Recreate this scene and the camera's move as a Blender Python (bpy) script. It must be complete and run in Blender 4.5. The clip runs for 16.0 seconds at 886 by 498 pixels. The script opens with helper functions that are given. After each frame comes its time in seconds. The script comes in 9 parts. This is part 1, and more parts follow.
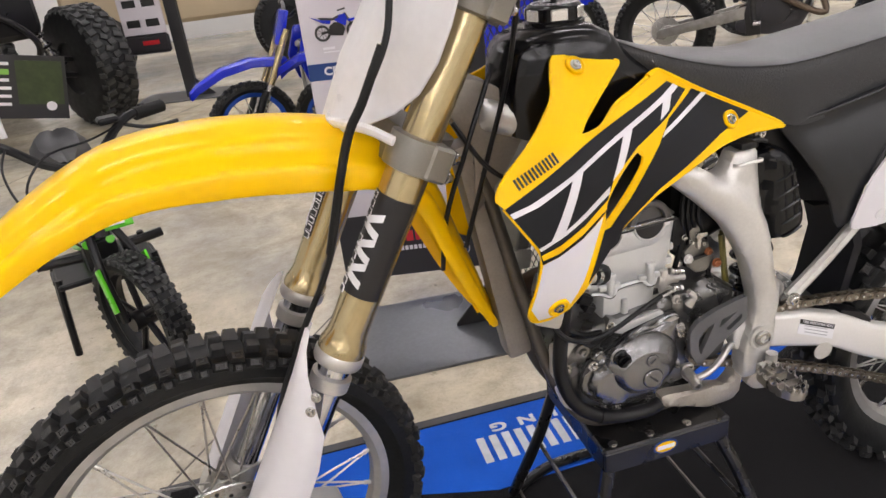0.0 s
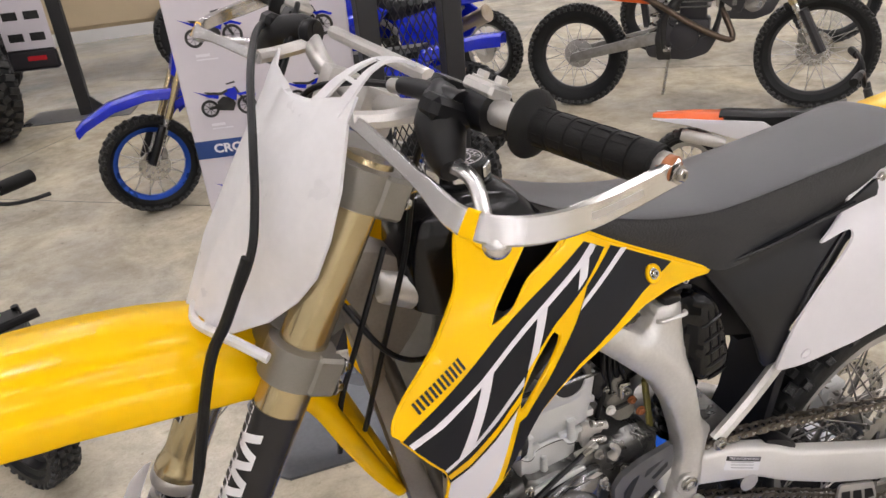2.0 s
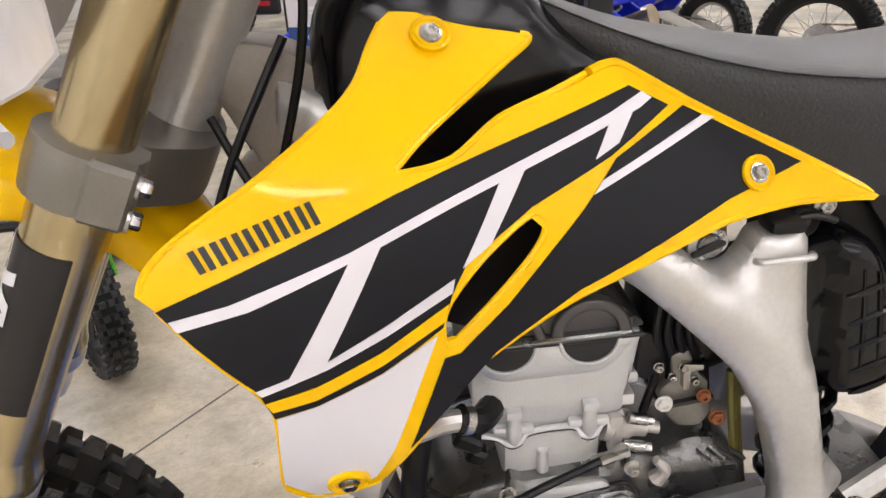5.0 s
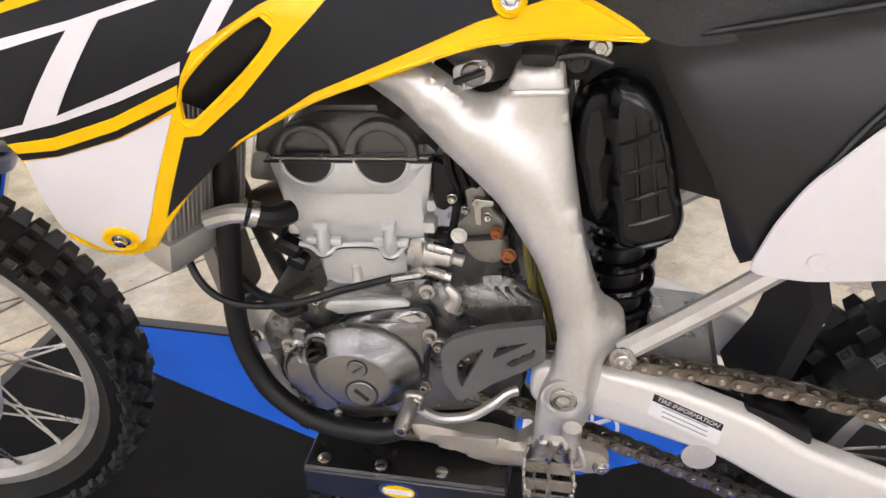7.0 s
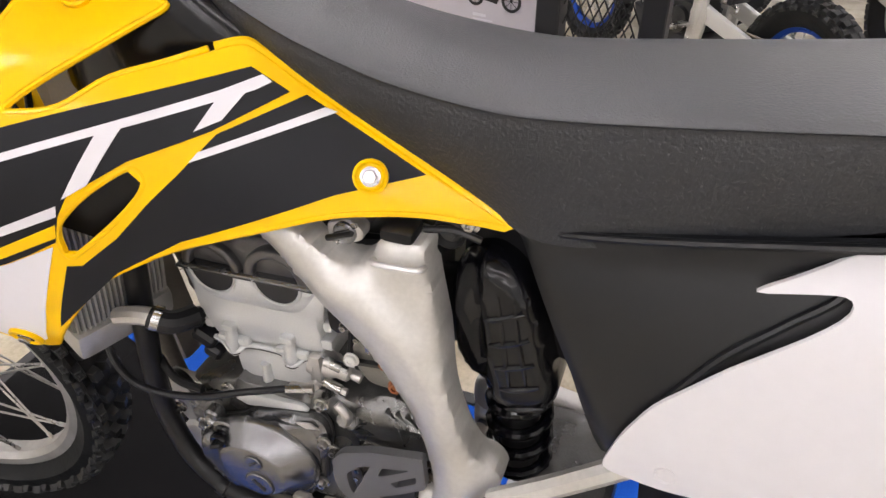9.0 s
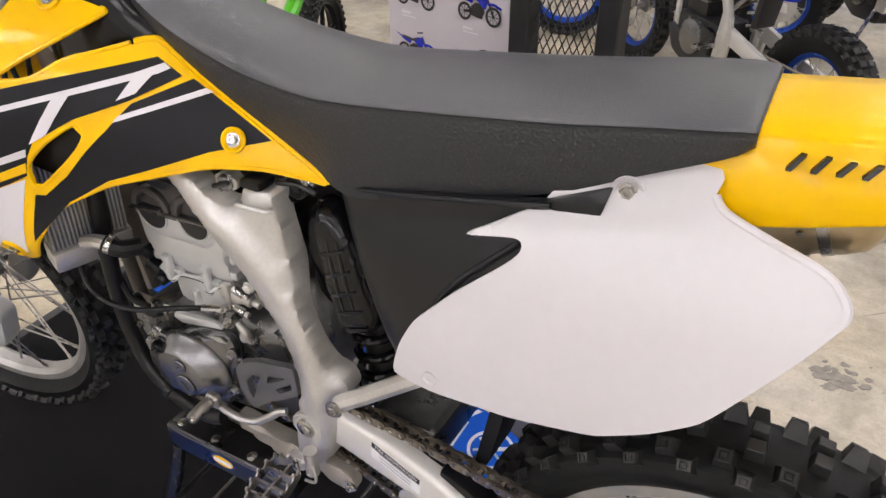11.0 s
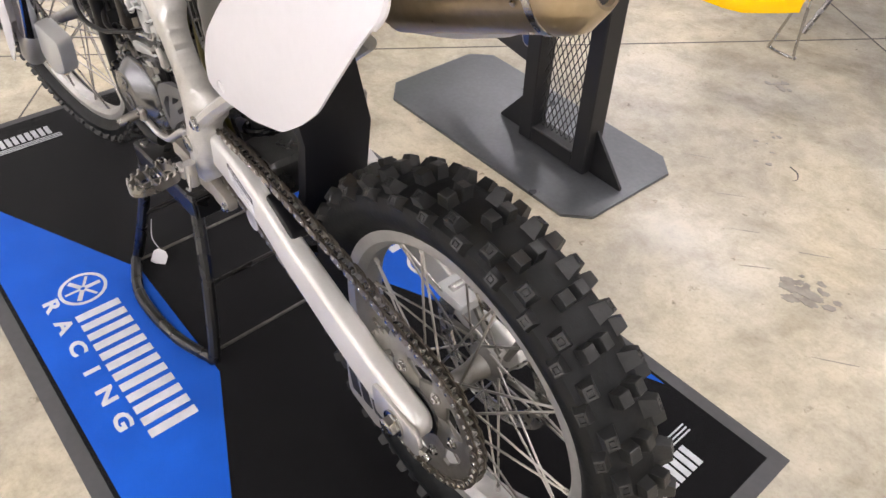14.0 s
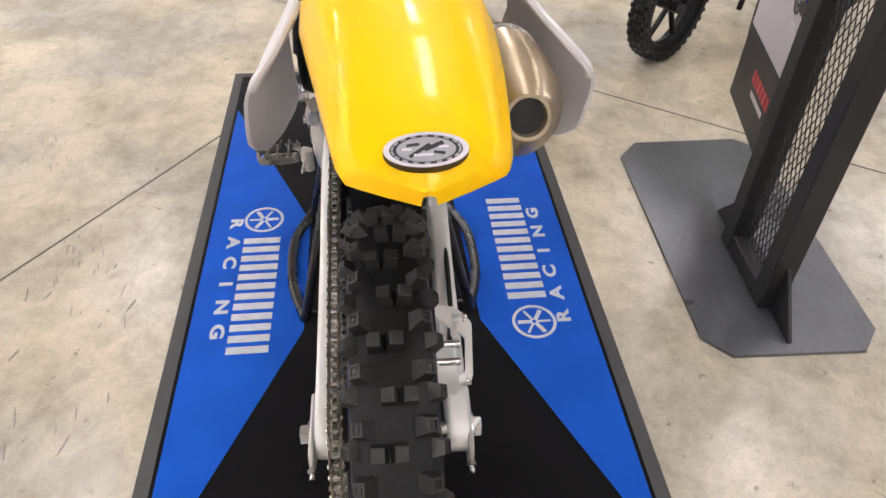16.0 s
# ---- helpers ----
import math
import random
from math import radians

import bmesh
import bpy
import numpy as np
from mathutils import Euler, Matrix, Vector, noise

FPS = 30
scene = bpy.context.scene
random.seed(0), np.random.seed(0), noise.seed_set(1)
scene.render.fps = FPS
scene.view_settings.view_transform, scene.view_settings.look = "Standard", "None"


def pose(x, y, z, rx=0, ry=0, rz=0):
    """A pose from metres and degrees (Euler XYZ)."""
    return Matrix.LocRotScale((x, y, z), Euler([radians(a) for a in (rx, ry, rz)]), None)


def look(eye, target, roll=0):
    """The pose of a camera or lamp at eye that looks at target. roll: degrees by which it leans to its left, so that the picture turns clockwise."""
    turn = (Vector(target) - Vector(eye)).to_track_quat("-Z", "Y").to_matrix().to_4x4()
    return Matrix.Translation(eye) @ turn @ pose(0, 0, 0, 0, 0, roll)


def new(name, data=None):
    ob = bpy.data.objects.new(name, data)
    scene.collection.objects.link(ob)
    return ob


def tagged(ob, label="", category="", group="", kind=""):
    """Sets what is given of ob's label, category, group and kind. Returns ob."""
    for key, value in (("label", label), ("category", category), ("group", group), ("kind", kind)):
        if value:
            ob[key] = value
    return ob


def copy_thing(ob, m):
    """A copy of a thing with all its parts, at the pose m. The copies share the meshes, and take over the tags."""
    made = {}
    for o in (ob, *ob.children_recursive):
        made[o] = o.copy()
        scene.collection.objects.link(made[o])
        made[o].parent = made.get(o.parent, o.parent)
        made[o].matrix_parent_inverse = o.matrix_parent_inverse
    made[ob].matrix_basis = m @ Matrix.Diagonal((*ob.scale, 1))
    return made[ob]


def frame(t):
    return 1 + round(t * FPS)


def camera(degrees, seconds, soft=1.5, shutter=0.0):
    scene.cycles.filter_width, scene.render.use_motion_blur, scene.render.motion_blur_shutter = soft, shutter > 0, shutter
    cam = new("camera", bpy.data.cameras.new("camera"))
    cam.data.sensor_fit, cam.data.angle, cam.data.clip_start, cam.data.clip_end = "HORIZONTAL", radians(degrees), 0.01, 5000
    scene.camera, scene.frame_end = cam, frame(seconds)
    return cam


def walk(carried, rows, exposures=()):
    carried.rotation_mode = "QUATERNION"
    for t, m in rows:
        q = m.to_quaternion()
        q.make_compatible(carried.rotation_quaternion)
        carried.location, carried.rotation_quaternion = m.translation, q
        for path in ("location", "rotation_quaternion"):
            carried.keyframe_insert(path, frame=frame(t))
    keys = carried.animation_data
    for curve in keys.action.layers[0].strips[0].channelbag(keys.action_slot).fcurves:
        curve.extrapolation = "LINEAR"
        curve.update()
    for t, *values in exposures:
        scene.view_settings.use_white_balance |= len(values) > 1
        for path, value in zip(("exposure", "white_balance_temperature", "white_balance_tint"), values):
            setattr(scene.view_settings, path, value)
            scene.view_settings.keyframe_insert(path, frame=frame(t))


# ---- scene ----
cam = camera(63.7, 16.0)
PATH = [
    (0, (-1.269, -1.03, 1.229), (-0.898, 0.742, 0.38), -6.8),
    (0.5, (-1.229, -1.011, 1.289), (-0.854, 0.745, 0.408), -7.1),
    (1, (-1.201, -0.935, 1.346), (-0.745, 0.789, 0.441), -6.8),
    (1.5, (-1.19, -0.869, 1.393), (-0.647, 0.83, 0.489), -6.2),
    (2, (-1.152, -0.824, 1.397), (-0.582, 0.872, 0.503), -5.4),
    (2.5, (-1.06, -0.815, 1.375), (-0.587, 0.92, 0.5), -4.6),
    (3, (-0.965, -0.812, 1.325), (-0.606, 0.946, 0.442), -3.0),
    (5.5, (-0.823, -0.609, 1.051), (-0.903, 1.202, 0.206), -3.0),
    (6, (-0.739, -0.629, 1.024), (-0.939, 1.134, 0.1), -2.4),
    (6.5, (-0.627, -0.662, 1.022), (-0.93, 1.041, 0.018), -2.1),
    (7, (-0.538, -0.69, 1.034), (-0.903, 0.967, -0.026), -1.9),
    (7.5, (-0.487, -0.67, 1.064), (-0.904, 0.952, -0.029), -1.1),
    (8, (-0.454, -0.599, 1.099), (-0.955, 0.98, -0.022), -0.9),
    (8.5, (-0.419, -0.537, 1.143), (-0.969, 0.996, -0.016), -0.5),
    (11, (-0.052, -0.603, 1.242), (-0.878, 0.821, 0.105), -0.7),
    (11.5, (0.054, -0.633, 1.212), (-0.785, 0.779, 0.072), 0.3),
    (12, (0.194, -0.661, 1.2), (-0.663, 0.74, 0.057), 1.5),
    (12.5, (0.284, -0.678, 1.179), (-0.608, 0.683, 0.015), 2.2),
    (13, (0.332, -0.624, 1.144), (-0.613, 0.64, -0.084), 2.2),
    (13.5, (0.399, -0.532, 1.143), (-0.61, 0.596, -0.164), 1.9),
    (14, (0.468, -0.465, 1.169), (-0.641, 0.517, -0.174), 1.4),
    (14.5, (0.583, -0.355, 1.18), (-0.697, 0.453, -0.128), 0.3),
    (15, (0.691, -0.235, 1.216), (-0.74, 0.398, -0.029), 0.5),
    (15.5, (0.696, -0.11, 1.237), (-0.812, 0.305, -0.01), 0.8),
    (16, (0.623, -0.013, 1.247), (-0.856, 0.153, -0.088), 1.3),
]
walk(cam, [(t, look(eye, target, roll)) for t, eye, target, roll in PATH],
     exposures=[(0.0, -0.06), (1.0, -0.14), (2.0, -0.21), (2.5, -0.21), (3.0, -0.18), (5.5, 0.02), (7.0, 0.12), (7.5, 0.16), (8.5, 0.10), (11.0, -0.19), (12.5, -0.03), (13.5, 0.15), (14.5, 0.22), (15.5, 0.10), (16.0, -0.01)])


# ---- world and lamps ----
world = bpy.data.worlds.new("room_air")
scene.world = world
world.use_nodes = True
world.node_tree.nodes["Background"].inputs[0].default_value = (0.9, 0.93, 1.0, 1)
world.node_tree.nodes["Background"].inputs[1].default_value = 0.25


# ---- materials ----
def material(name, color, rough=0.5, metal=0.0, vary=0.12, scale=6.0, bump=0.0, bump_scale=80.0, coat=0.0, second=None, rough_vary=0.12, spread=0.5, spec=0.5):
    """A surface with stains at one scale and grain at another."""
    m = bpy.data.materials.new(name)
    m.use_nodes = True
    nt = m.node_tree
    b = nt.nodes["Principled BSDF"]
    tex = nt.nodes.new("ShaderNodeTexCoord")
    big = nt.nodes.new("ShaderNodeTexNoise")
    big.inputs["Scale"].default_value, big.inputs["Detail"].default_value = scale, 6
    fine = nt.nodes.new("ShaderNodeTexNoise")
    fine.inputs["Scale"].default_value, fine.inputs["Detail"].default_value = bump_scale, 4
    for n in (big, fine):
        nt.links.new(tex.outputs["Object"], n.inputs["Vector"])
    ramp = nt.nodes.new("ShaderNodeValToRGB")
    dark = second or tuple(c * (1 - vary) for c in color)
    ramp.color_ramp.elements[0].position, ramp.color_ramp.elements[1].position = 0.5 - spread / 2, 0.5 + spread / 2
    ramp.color_ramp.elements[0].color, ramp.color_ramp.elements[1].color = (*dark, 1), (*color, 1)
    nt.links.new(big.outputs["Fac"], ramp.inputs["Fac"])
    grain = nt.nodes.new("ShaderNodeMixRGB")
    grain.blend_type, grain.inputs["Fac"].default_value = "MULTIPLY", vary
    nt.links.new(ramp.outputs["Color"], grain.inputs["Color1"])
    nt.links.new(fine.outputs["Fac"], grain.inputs["Color2"])
    nt.links.new(grain.outputs["Color"], b.inputs["Base Color"])
    rr = nt.nodes.new("ShaderNodeMapRange")
    rr.inputs["To Min"].default_value, rr.inputs["To Max"].default_value = max(0.02, rough - rough_vary), min(1, rough + rough_vary)
    nt.links.new(big.outputs["Fac"], rr.inputs["Value"])
    nt.links.new(rr.outputs["Result"], b.inputs["Roughness"])
    b.inputs["Metallic"].default_value = metal
    b.inputs["Coat Weight"].default_value = coat
    b.inputs["Coat Roughness"].default_value = 0.08
    b.inputs["Specular IOR Level"].default_value = spec
    if bump:
        bp = nt.nodes.new("ShaderNodeBump")
        bp.inputs["Strength"].default_value, bp.inputs["Distance"].default_value = bump, 0.002
        nt.links.new(fine.outputs["Fac"], bp.inputs["Height"])
        nt.links.new(bp.outputs["Normal"], b.inputs["Normal"])
    return m


def lamp_material(name, color, strength):
    m = bpy.data.materials.new(name)
    m.use_nodes = True
    nt = m.node_tree
    e = nt.nodes.new("ShaderNodeEmission")
    e.inputs[0].default_value, e.inputs[1].default_value = (*color, 1), strength
    nt.links.new(e.outputs[0], nt.nodes["Material Output"].inputs[0])
    return m


YELLOW = material("yellow_plastic", (0.95, 0.555, 0.0), 0.32, vary=0.03, scale=2, rough_vary=0.03, spec=0.10, coat=0.28)
WHITE = material("white_plastic", (0.86, 0.845, 0.872), 0.36, vary=0.05, scale=4, rough_vary=0.08)
CLEAR_WHITE = material("milky_plastic", (0.93, 0.92, 0.935), 0.3, vary=0.1, scale=14, rough_vary=0.1)
BLACK = material("black_plastic", (0.0065, 0.0067, 0.0085), 0.32, vary=0.3, scale=9, bump=0.05, bump_scale=400, spec=0.3)
GLOSS_BLACK = material("gloss_black", (0.0050, 0.0052, 0.0068), 0.17, vary=0.3, scale=9, spec=0.36)
MATT_BLACK = material("matt_black_vinyl", (0.0105, 0.011, 0.0145), 0.5, vary=0.15, scale=5, spec=0.22)
PANEL_BLACK = material("airbox_black", (0.0100, 0.0108, 0.0132), 0.33, vary=0.25, scale=7, bump=0.05, bump_scale=260, spec=0.42)
DECAL_WHITE = material("white_vinyl", (0.76, 0.74, 0.78), 0.42, vary=0.03, scale=5)
DECAL_BLACK = material("black_print", (0.012, 0.011, 0.012), 0.4, vary=0.1, scale=5)
SEAT = material("seat_vinyl", (0.0215, 0.0235, 0.0280), 0.44, vary=0.2, scale=4, bump=0.6, bump_scale=330, rough_vary=0.06, spec=0.6)
# paler than SEAT to carry the grazing light on the seat's top
SEAT_TOP_LIT = material("seat_top_lit_vinyl", (0.043, 0.046, 0.052), 0.37, vary=0.15, scale=5, bump=0.28, bump_scale=500, rough_vary=0.04, spec=1.0)
RUBBER = material("tyre_rubber", (0.0048, 0.0056, 0.0062), 0.50, vary=0.4, scale=22, second=(0.009, 0.0100, 0.0108), bump=0.3, bump_scale=120, spec=0.30)
KNOB = material("knob_rubber", (0.0095, 0.0102, 0.0110), 0.48, vary=0.4, scale=30, second=(0.026, 0.0262, 0.026), bump=0.3, bump_scale=200, spec=0.55)
ALLOY = material("brushed_alloy", (0.68, 0.665, 0.64), 0.34, metal=0.65, vary=0.16, scale=8, bump=0.06, bump_scale=260, second=(0.50, 0.48, 0.45))
FRAME = material("frame_alloy", (0.76, 0.75, 0.725), 0.36, metal=0.55, vary=0.2, scale=9, bump=0.06, bump_scale=200, second=(0.60, 0.585, 0.555), spread=0.35)
SWING = material("swingarm_alloy", (0.78, 0.765, 0.74), 0.40, metal=0.30, vary=0.1, scale=6, bump=0.04, bump_scale=220, second=(0.70, 0.685, 0.66))
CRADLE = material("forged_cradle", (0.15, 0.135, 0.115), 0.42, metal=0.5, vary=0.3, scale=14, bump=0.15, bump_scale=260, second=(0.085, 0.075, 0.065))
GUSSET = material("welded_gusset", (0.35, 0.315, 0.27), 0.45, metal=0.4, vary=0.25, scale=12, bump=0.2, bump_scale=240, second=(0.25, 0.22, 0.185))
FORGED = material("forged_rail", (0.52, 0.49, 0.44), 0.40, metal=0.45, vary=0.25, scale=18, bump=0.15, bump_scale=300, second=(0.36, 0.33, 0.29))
PLUG = material("plug_rubber", (0.028, 0.028, 0.029), 0.5, vary=0.15, scale=20, spec=0.3)
CARB = material("carburettor_alloy", (0.34, 0.33, 0.30), 0.40, metal=0.6, vary=0.3, scale=26, bump=0.15, bump_scale=400, second=(0.20, 0.19, 0.17))
POLISHED = material("polished_alloy", (0.74, 0.73, 0.725), 0.24, metal=1.0, vary=0.08, scale=9)
CAST = material("cast_alloy", (0.74, 0.75, 0.75), 0.38, metal=0.48, vary=0.16, scale=16, bump=0.25, bump_scale=500, second=(0.62, 0.63, 0.63))
CASE = material("engine_grey", (0.30, 0.30, 0.305), 0.24, metal=0.9, vary=0.22, scale=14, bump=0.12, bump_scale=420, second=(0.20, 0.20, 0.205))
CRANK = material("crankcase_grey", (0.27, 0.27, 0.265), 0.29, metal=0.85, vary=0.3, scale=22, bump=0.3, bump_scale=420, second=(0.14, 0.14, 0.136))
COVER_GREY = material("cam_cover_grey", (0.135, 0.13, 0.13), 0.36, metal=0.6, vary=0.2, scale=16, bump=0.1, bump_scale=420)
DARKMETAL = material("dark_metal", (0.07, 0.07, 0.07), 0.42, metal=0.7, vary=0.35, scale=24, bump=0.1)
STEEL = material("steel_bolt", (0.55, 0.54, 0.52), 0.26, metal=1.0, vary=0.12, scale=40)
WORN_STEEL = material("worn_steel", (0.30, 0.285, 0.26), 0.38, metal=0.9, vary=0.3, scale=40, second=(0.16, 0.15, 0.135))
PEG_STEEL = material("peg_steel", (0.48, 0.46, 0.43), 0.30, metal=0.9, vary=0.25, scale=30, second=(0.30, 0.285, 0.26))
CHAIN = material("chain_steel", (0.34, 0.30, 0.25), 0.32, metal=0.9, vary=0.4, scale=60, second=(0.13, 0.105, 0.08))
GOLD = material("bronze_anodised", (0.56, 0.46, 0.27), 0.24, metal=0.85, vary=0.12, scale=12, second=(0.48, 0.39, 0.22), rough_vary=0.06)
CLAMP = material("clamp_grey", (0.30, 0.285, 0.255), 0.42, metal=0.7, vary=0.15, scale=16, bump=0.1, bump_scale=400)
CHROME = material("chrome", (0.62, 0.63, 0.66), 0.07, metal=1.0, vary=0.05, scale=20)
MUFFLER = material("muffler_titanium", (0.62, 0.57, 0.49), 0.31, metal=0.85, vary=0.25, scale=5, second=(0.50, 0.37, 0.19), bump=0.05)
PIPE = material("exhaust_pipe", (0.16, 0.12, 0.09), 0.35, metal=0.9, vary=0.3, scale=14)
RIM = material("rim_alloy", (0.58, 0.57, 0.55), 0.38, metal=0.6, vary=0.2, scale=18, bump=0.05, second=(0.42, 0.41, 0.39))
SPOKE = material("spoke_steel", (0.55, 0.53, 0.50), 0.3, metal=1.0, vary=0.15, scale=60)
SPROCKET = material("sprocket_alloy", (0.40, 0.385, 0.35), 0.36, metal=0.75, vary=0.3, scale=30, second=(0.24, 0.225, 0.20))
HUB = material("hub_alloy", (0.42, 0.41, 0.39), 0.4, metal=0.85, vary=0.25, scale=25, second=(0.26, 0.25, 0.23))
FIN = material("radiator_fin", (0.25, 0.25, 0.24), 0.5, metal=0.6, vary=0.2, scale=20)
HOSE = material("black_hose", (0.0065, 0.0065, 0.0075), 0.42, vary=0.2, scale=18, spec=0.32)
GRIP = material("grip_rubber", (0.0068, 0.0066, 0.0066), 0.60, vary=0.2, scale=14, bump=0.2, bump_scale=500, spec=0.26)
GUARD_GREY = material("grey_nylon", (0.115, 0.115, 0.12), 0.42, vary=0.15, scale=12)
COPPER = material("copper_tan", (0.36, 0.13, 0.05), 0.4, metal=0.5, vary=0.2, scale=20)
OLIVE = material("olive_hose", (0.16, 0.14, 0.03), 0.35, vary=0.2, scale=20)
STAND_BLACK = material("stand_powder_coat", (0.011, 0.0108, 0.0112), 0.29, vary=0.4, scale=18, bump=0.08, bump_scale=420, spec=0.6)
RACK_BLACK = material("rack_powder_coat", (0.018, 0.018, 0.020), 0.45, vary=0.25, scale=8, bump=0.06)
PLATE_STEEL = material("grey_steel_plate", (0.20, 0.21, 0.225), 0.30, metal=0.6, vary=0.3, scale=4, second=(0.13, 0.137, 0.147))
MAT_BLACK = material("mat_black_pile", (0.0052, 0.0050, 0.0060), 0.95, vary=0.35, scale=5, bump=0.8, bump_scale=600, second=(0.0098, 0.0094, 0.0105), spec=0.04)
MAT_BLUE = material("mat_blue_pile", (0.014, 0.130, 0.70), 0.95, vary=0.3, scale=7, bump=0.8, bump_scale=600, second=(0.010, 0.095, 0.54), spec=0.05)
for pile, share in ((MAT_BLACK, 0.12), (MAT_BLUE, 0.12)):
    # loose fibres catch light seen low along the mat
    pile.node_tree.nodes["Principled BSDF"].inputs["Sheen Weight"].default_value = share
    pile.node_tree.nodes["Principled BSDF"].inputs["Sheen Roughness"].default_value = 0.45
MAT_GREY = material("mat_rubber_edge", (0.085, 0.085, 0.088), 0.75, vary=0.25, scale=9, bump=0.2)
MAT_WHITE = material("mat_white_pile", (0.72, 0.73, 0.77), 0.95, vary=0.2, scale=40, bump=0.6, bump_scale=600, spec=0.1)
BLUE = material("blue_plastic", (0.006, 0.020, 0.52), 0.25, vary=0.1, scale=5, coat=0.2)
BLUE_RIM = material("blue_anodised", (0.02, 0.08, 0.45), 0.3, metal=0.7, vary=0.1, scale=9)
GREEN = material("green_plastic", (0.12, 0.62, 0.02), 0.32, vary=0.1, scale=6, coat=0.2)
ORANGE = material("orange_plastic", (0.85, 0.13, 0.01), 0.32, vary=0.08, scale=6)
RED = material("red_print", (0.55, 0.02, 0.03), 0.4, vary=0.05)
CARD = material("poster_grey", (0.62, 0.585, 0.625), 0.5, vary=0.04, scale=3)
CARD_DARK = material("poster_black", (0.025, 0.024, 0.028), 0.5, vary=0.1, scale=3)
NAVY = material("poster_navy", (0.012, 0.05, 0.20), 0.5, vary=0.05)
PRINT_GREY = material("poster_print_grey", (0.32, 0.32, 0.34), 0.5, vary=0.05)
BEIGE = material("beige_paint", (0.55, 0.45, 0.30), 0.35, vary=0.08)
PAPER = material("paper_tag", (0.82, 0.82, 0.84), 0.6, vary=0.05, scale=12)
CEILING = material("ceiling_paint", (0.62, 0.62, 0.62), 0.8, vary=0.05, scale=2)
WALL = material("wall_paint", (0.80, 0.80, 0.79), 0.7, vary=0.06, scale=2)


def thin_plastic(m, share):
    """Lets some light pass through a thin moulding."""
    nt = m.node_tree
    b = nt.nodes["Principled BSDF"]
    tr = nt.nodes.new("ShaderNodeBsdfTranslucent")
    nt.links.new(b.inputs["Base Color"].links[0].from_socket, tr.inputs["Color"])
    mix = nt.nodes.new("ShaderNodeMixShader")
    mix.inputs[0].default_value = share
    nt.links.new(b.outputs[0], mix.inputs[1]), nt.links.new(tr.outputs[0], mix.inputs[2])
    nt.links.new(mix.outputs[0], nt.nodes["Material Output"].inputs[0])


thin_plastic(WHITE, 0.22)
thin_plastic(CLEAR_WHITE, 0.25)
LAMP = lamp_material("lamp_diffuser", (1.0, 0.950, 0.975), 28.0)


def concrete():
    """Polished floor: cloudy paste, pale patches, dark flecks and scuffs."""
    m = material("polished_concrete", (0.78, 0.685, 0.505), 0.21, vary=0.10, scale=1.3, bump=0.05, bump_scale=60, second=(0.465, 0.44, 0.39), rough_vary=0.14, spread=0.35)
    nt = m.node_tree
    b = nt.nodes["Principled BSDF"]
    tex = nt.nodes["Texture Coordinate"]
    last = b.inputs["Base Color"].links[0].from_socket

    def layer(scale, detail, rough, p0, p1, tint, fac, stretch=None, turn=0.0, distort=0.0):
        nonlocal last
        n = nt.nodes.new("ShaderNodeTexNoise")
        n.inputs["Scale"].default_value, n.inputs["Detail"].default_value = scale, detail
        n.inputs["Roughness"].default_value, n.inputs["Distortion"].default_value = rough, distort
        if stretch:
            mp = nt.nodes.new("ShaderNodeMapping")
            mp.inputs["Scale"].default_value, mp.inputs["Rotation"].default_value = stretch, (0, 0, turn)
            nt.links.new(tex.outputs["Object"], mp.inputs["Vector"])
            nt.links.new(mp.outputs["Vector"], n.inputs["Vector"])
        else:
            nt.links.new(tex.outputs["Object"], n.inputs["Vector"])
        r = nt.nodes.new("ShaderNodeValToRGB")
        r.color_ramp.elements[0].position, r.color_ramp.elements[1].position = p0, p1
        r.color_ramp.elements[0].color, r.color_ramp.elements[1].color = (*tint, 1), (1, 1, 1, 1)
        nt.links.new(n.outputs["Fac"], r.inputs["Fac"])
        mix = nt.nodes.new("ShaderNodeMixRGB")
        mix.blend_type, mix.inputs[0].default_value = "MULTIPLY", fac
        nt.links.new(last, mix.inputs[1]), nt.links.new(r.outputs["Color"], mix.inputs[2])
        last = mix.outputs[0]

    layer(2.2, 12, 0.70, 0.36, 0.58, (0.63, 0.625, 0.61), 0.85, distort=0.5)
    layer(9, 10, 0.78, 0.34, 0.57, (0.66, 0.65, 0.61), 0.75, distort=0.25)
    layer(26, 5, 0.6, 0.27, 0.35, (0.42, 0.40, 0.37), 0.85)
    layer(120, 3, 0.5, 0.30, 0.50, (0.88, 0.88, 0.87), 0.7)
    layer(2.4, 6, 0.6, 0.27, 0.32, (0.34, 0.32, 0.30), 0.3, (2.2, 40, 1), 0.9)
    layer(2.4, 6, 0.6, 0.25, 0.30, (0.36, 0.34, 0.31), 0.3, (36, 2.4, 1), 0.35)
    nt.links.new(last, b.inputs["Base Color"])
    return m


CONCRETE = concrete()
JOINT = material("floor_joint", (0.12, 0.11, 0.10), 0.8)
STAIN = material("oil_stain", (0.37, 0.335, 0.28), 0.4, vary=0.35, scale=30)


# ---- building helpers ----
def empty(name, m=None):
    ob = new(name)
    ob.empty_display_size = 0.1
    if m is not None:
        ob.matrix_world = m
    return ob


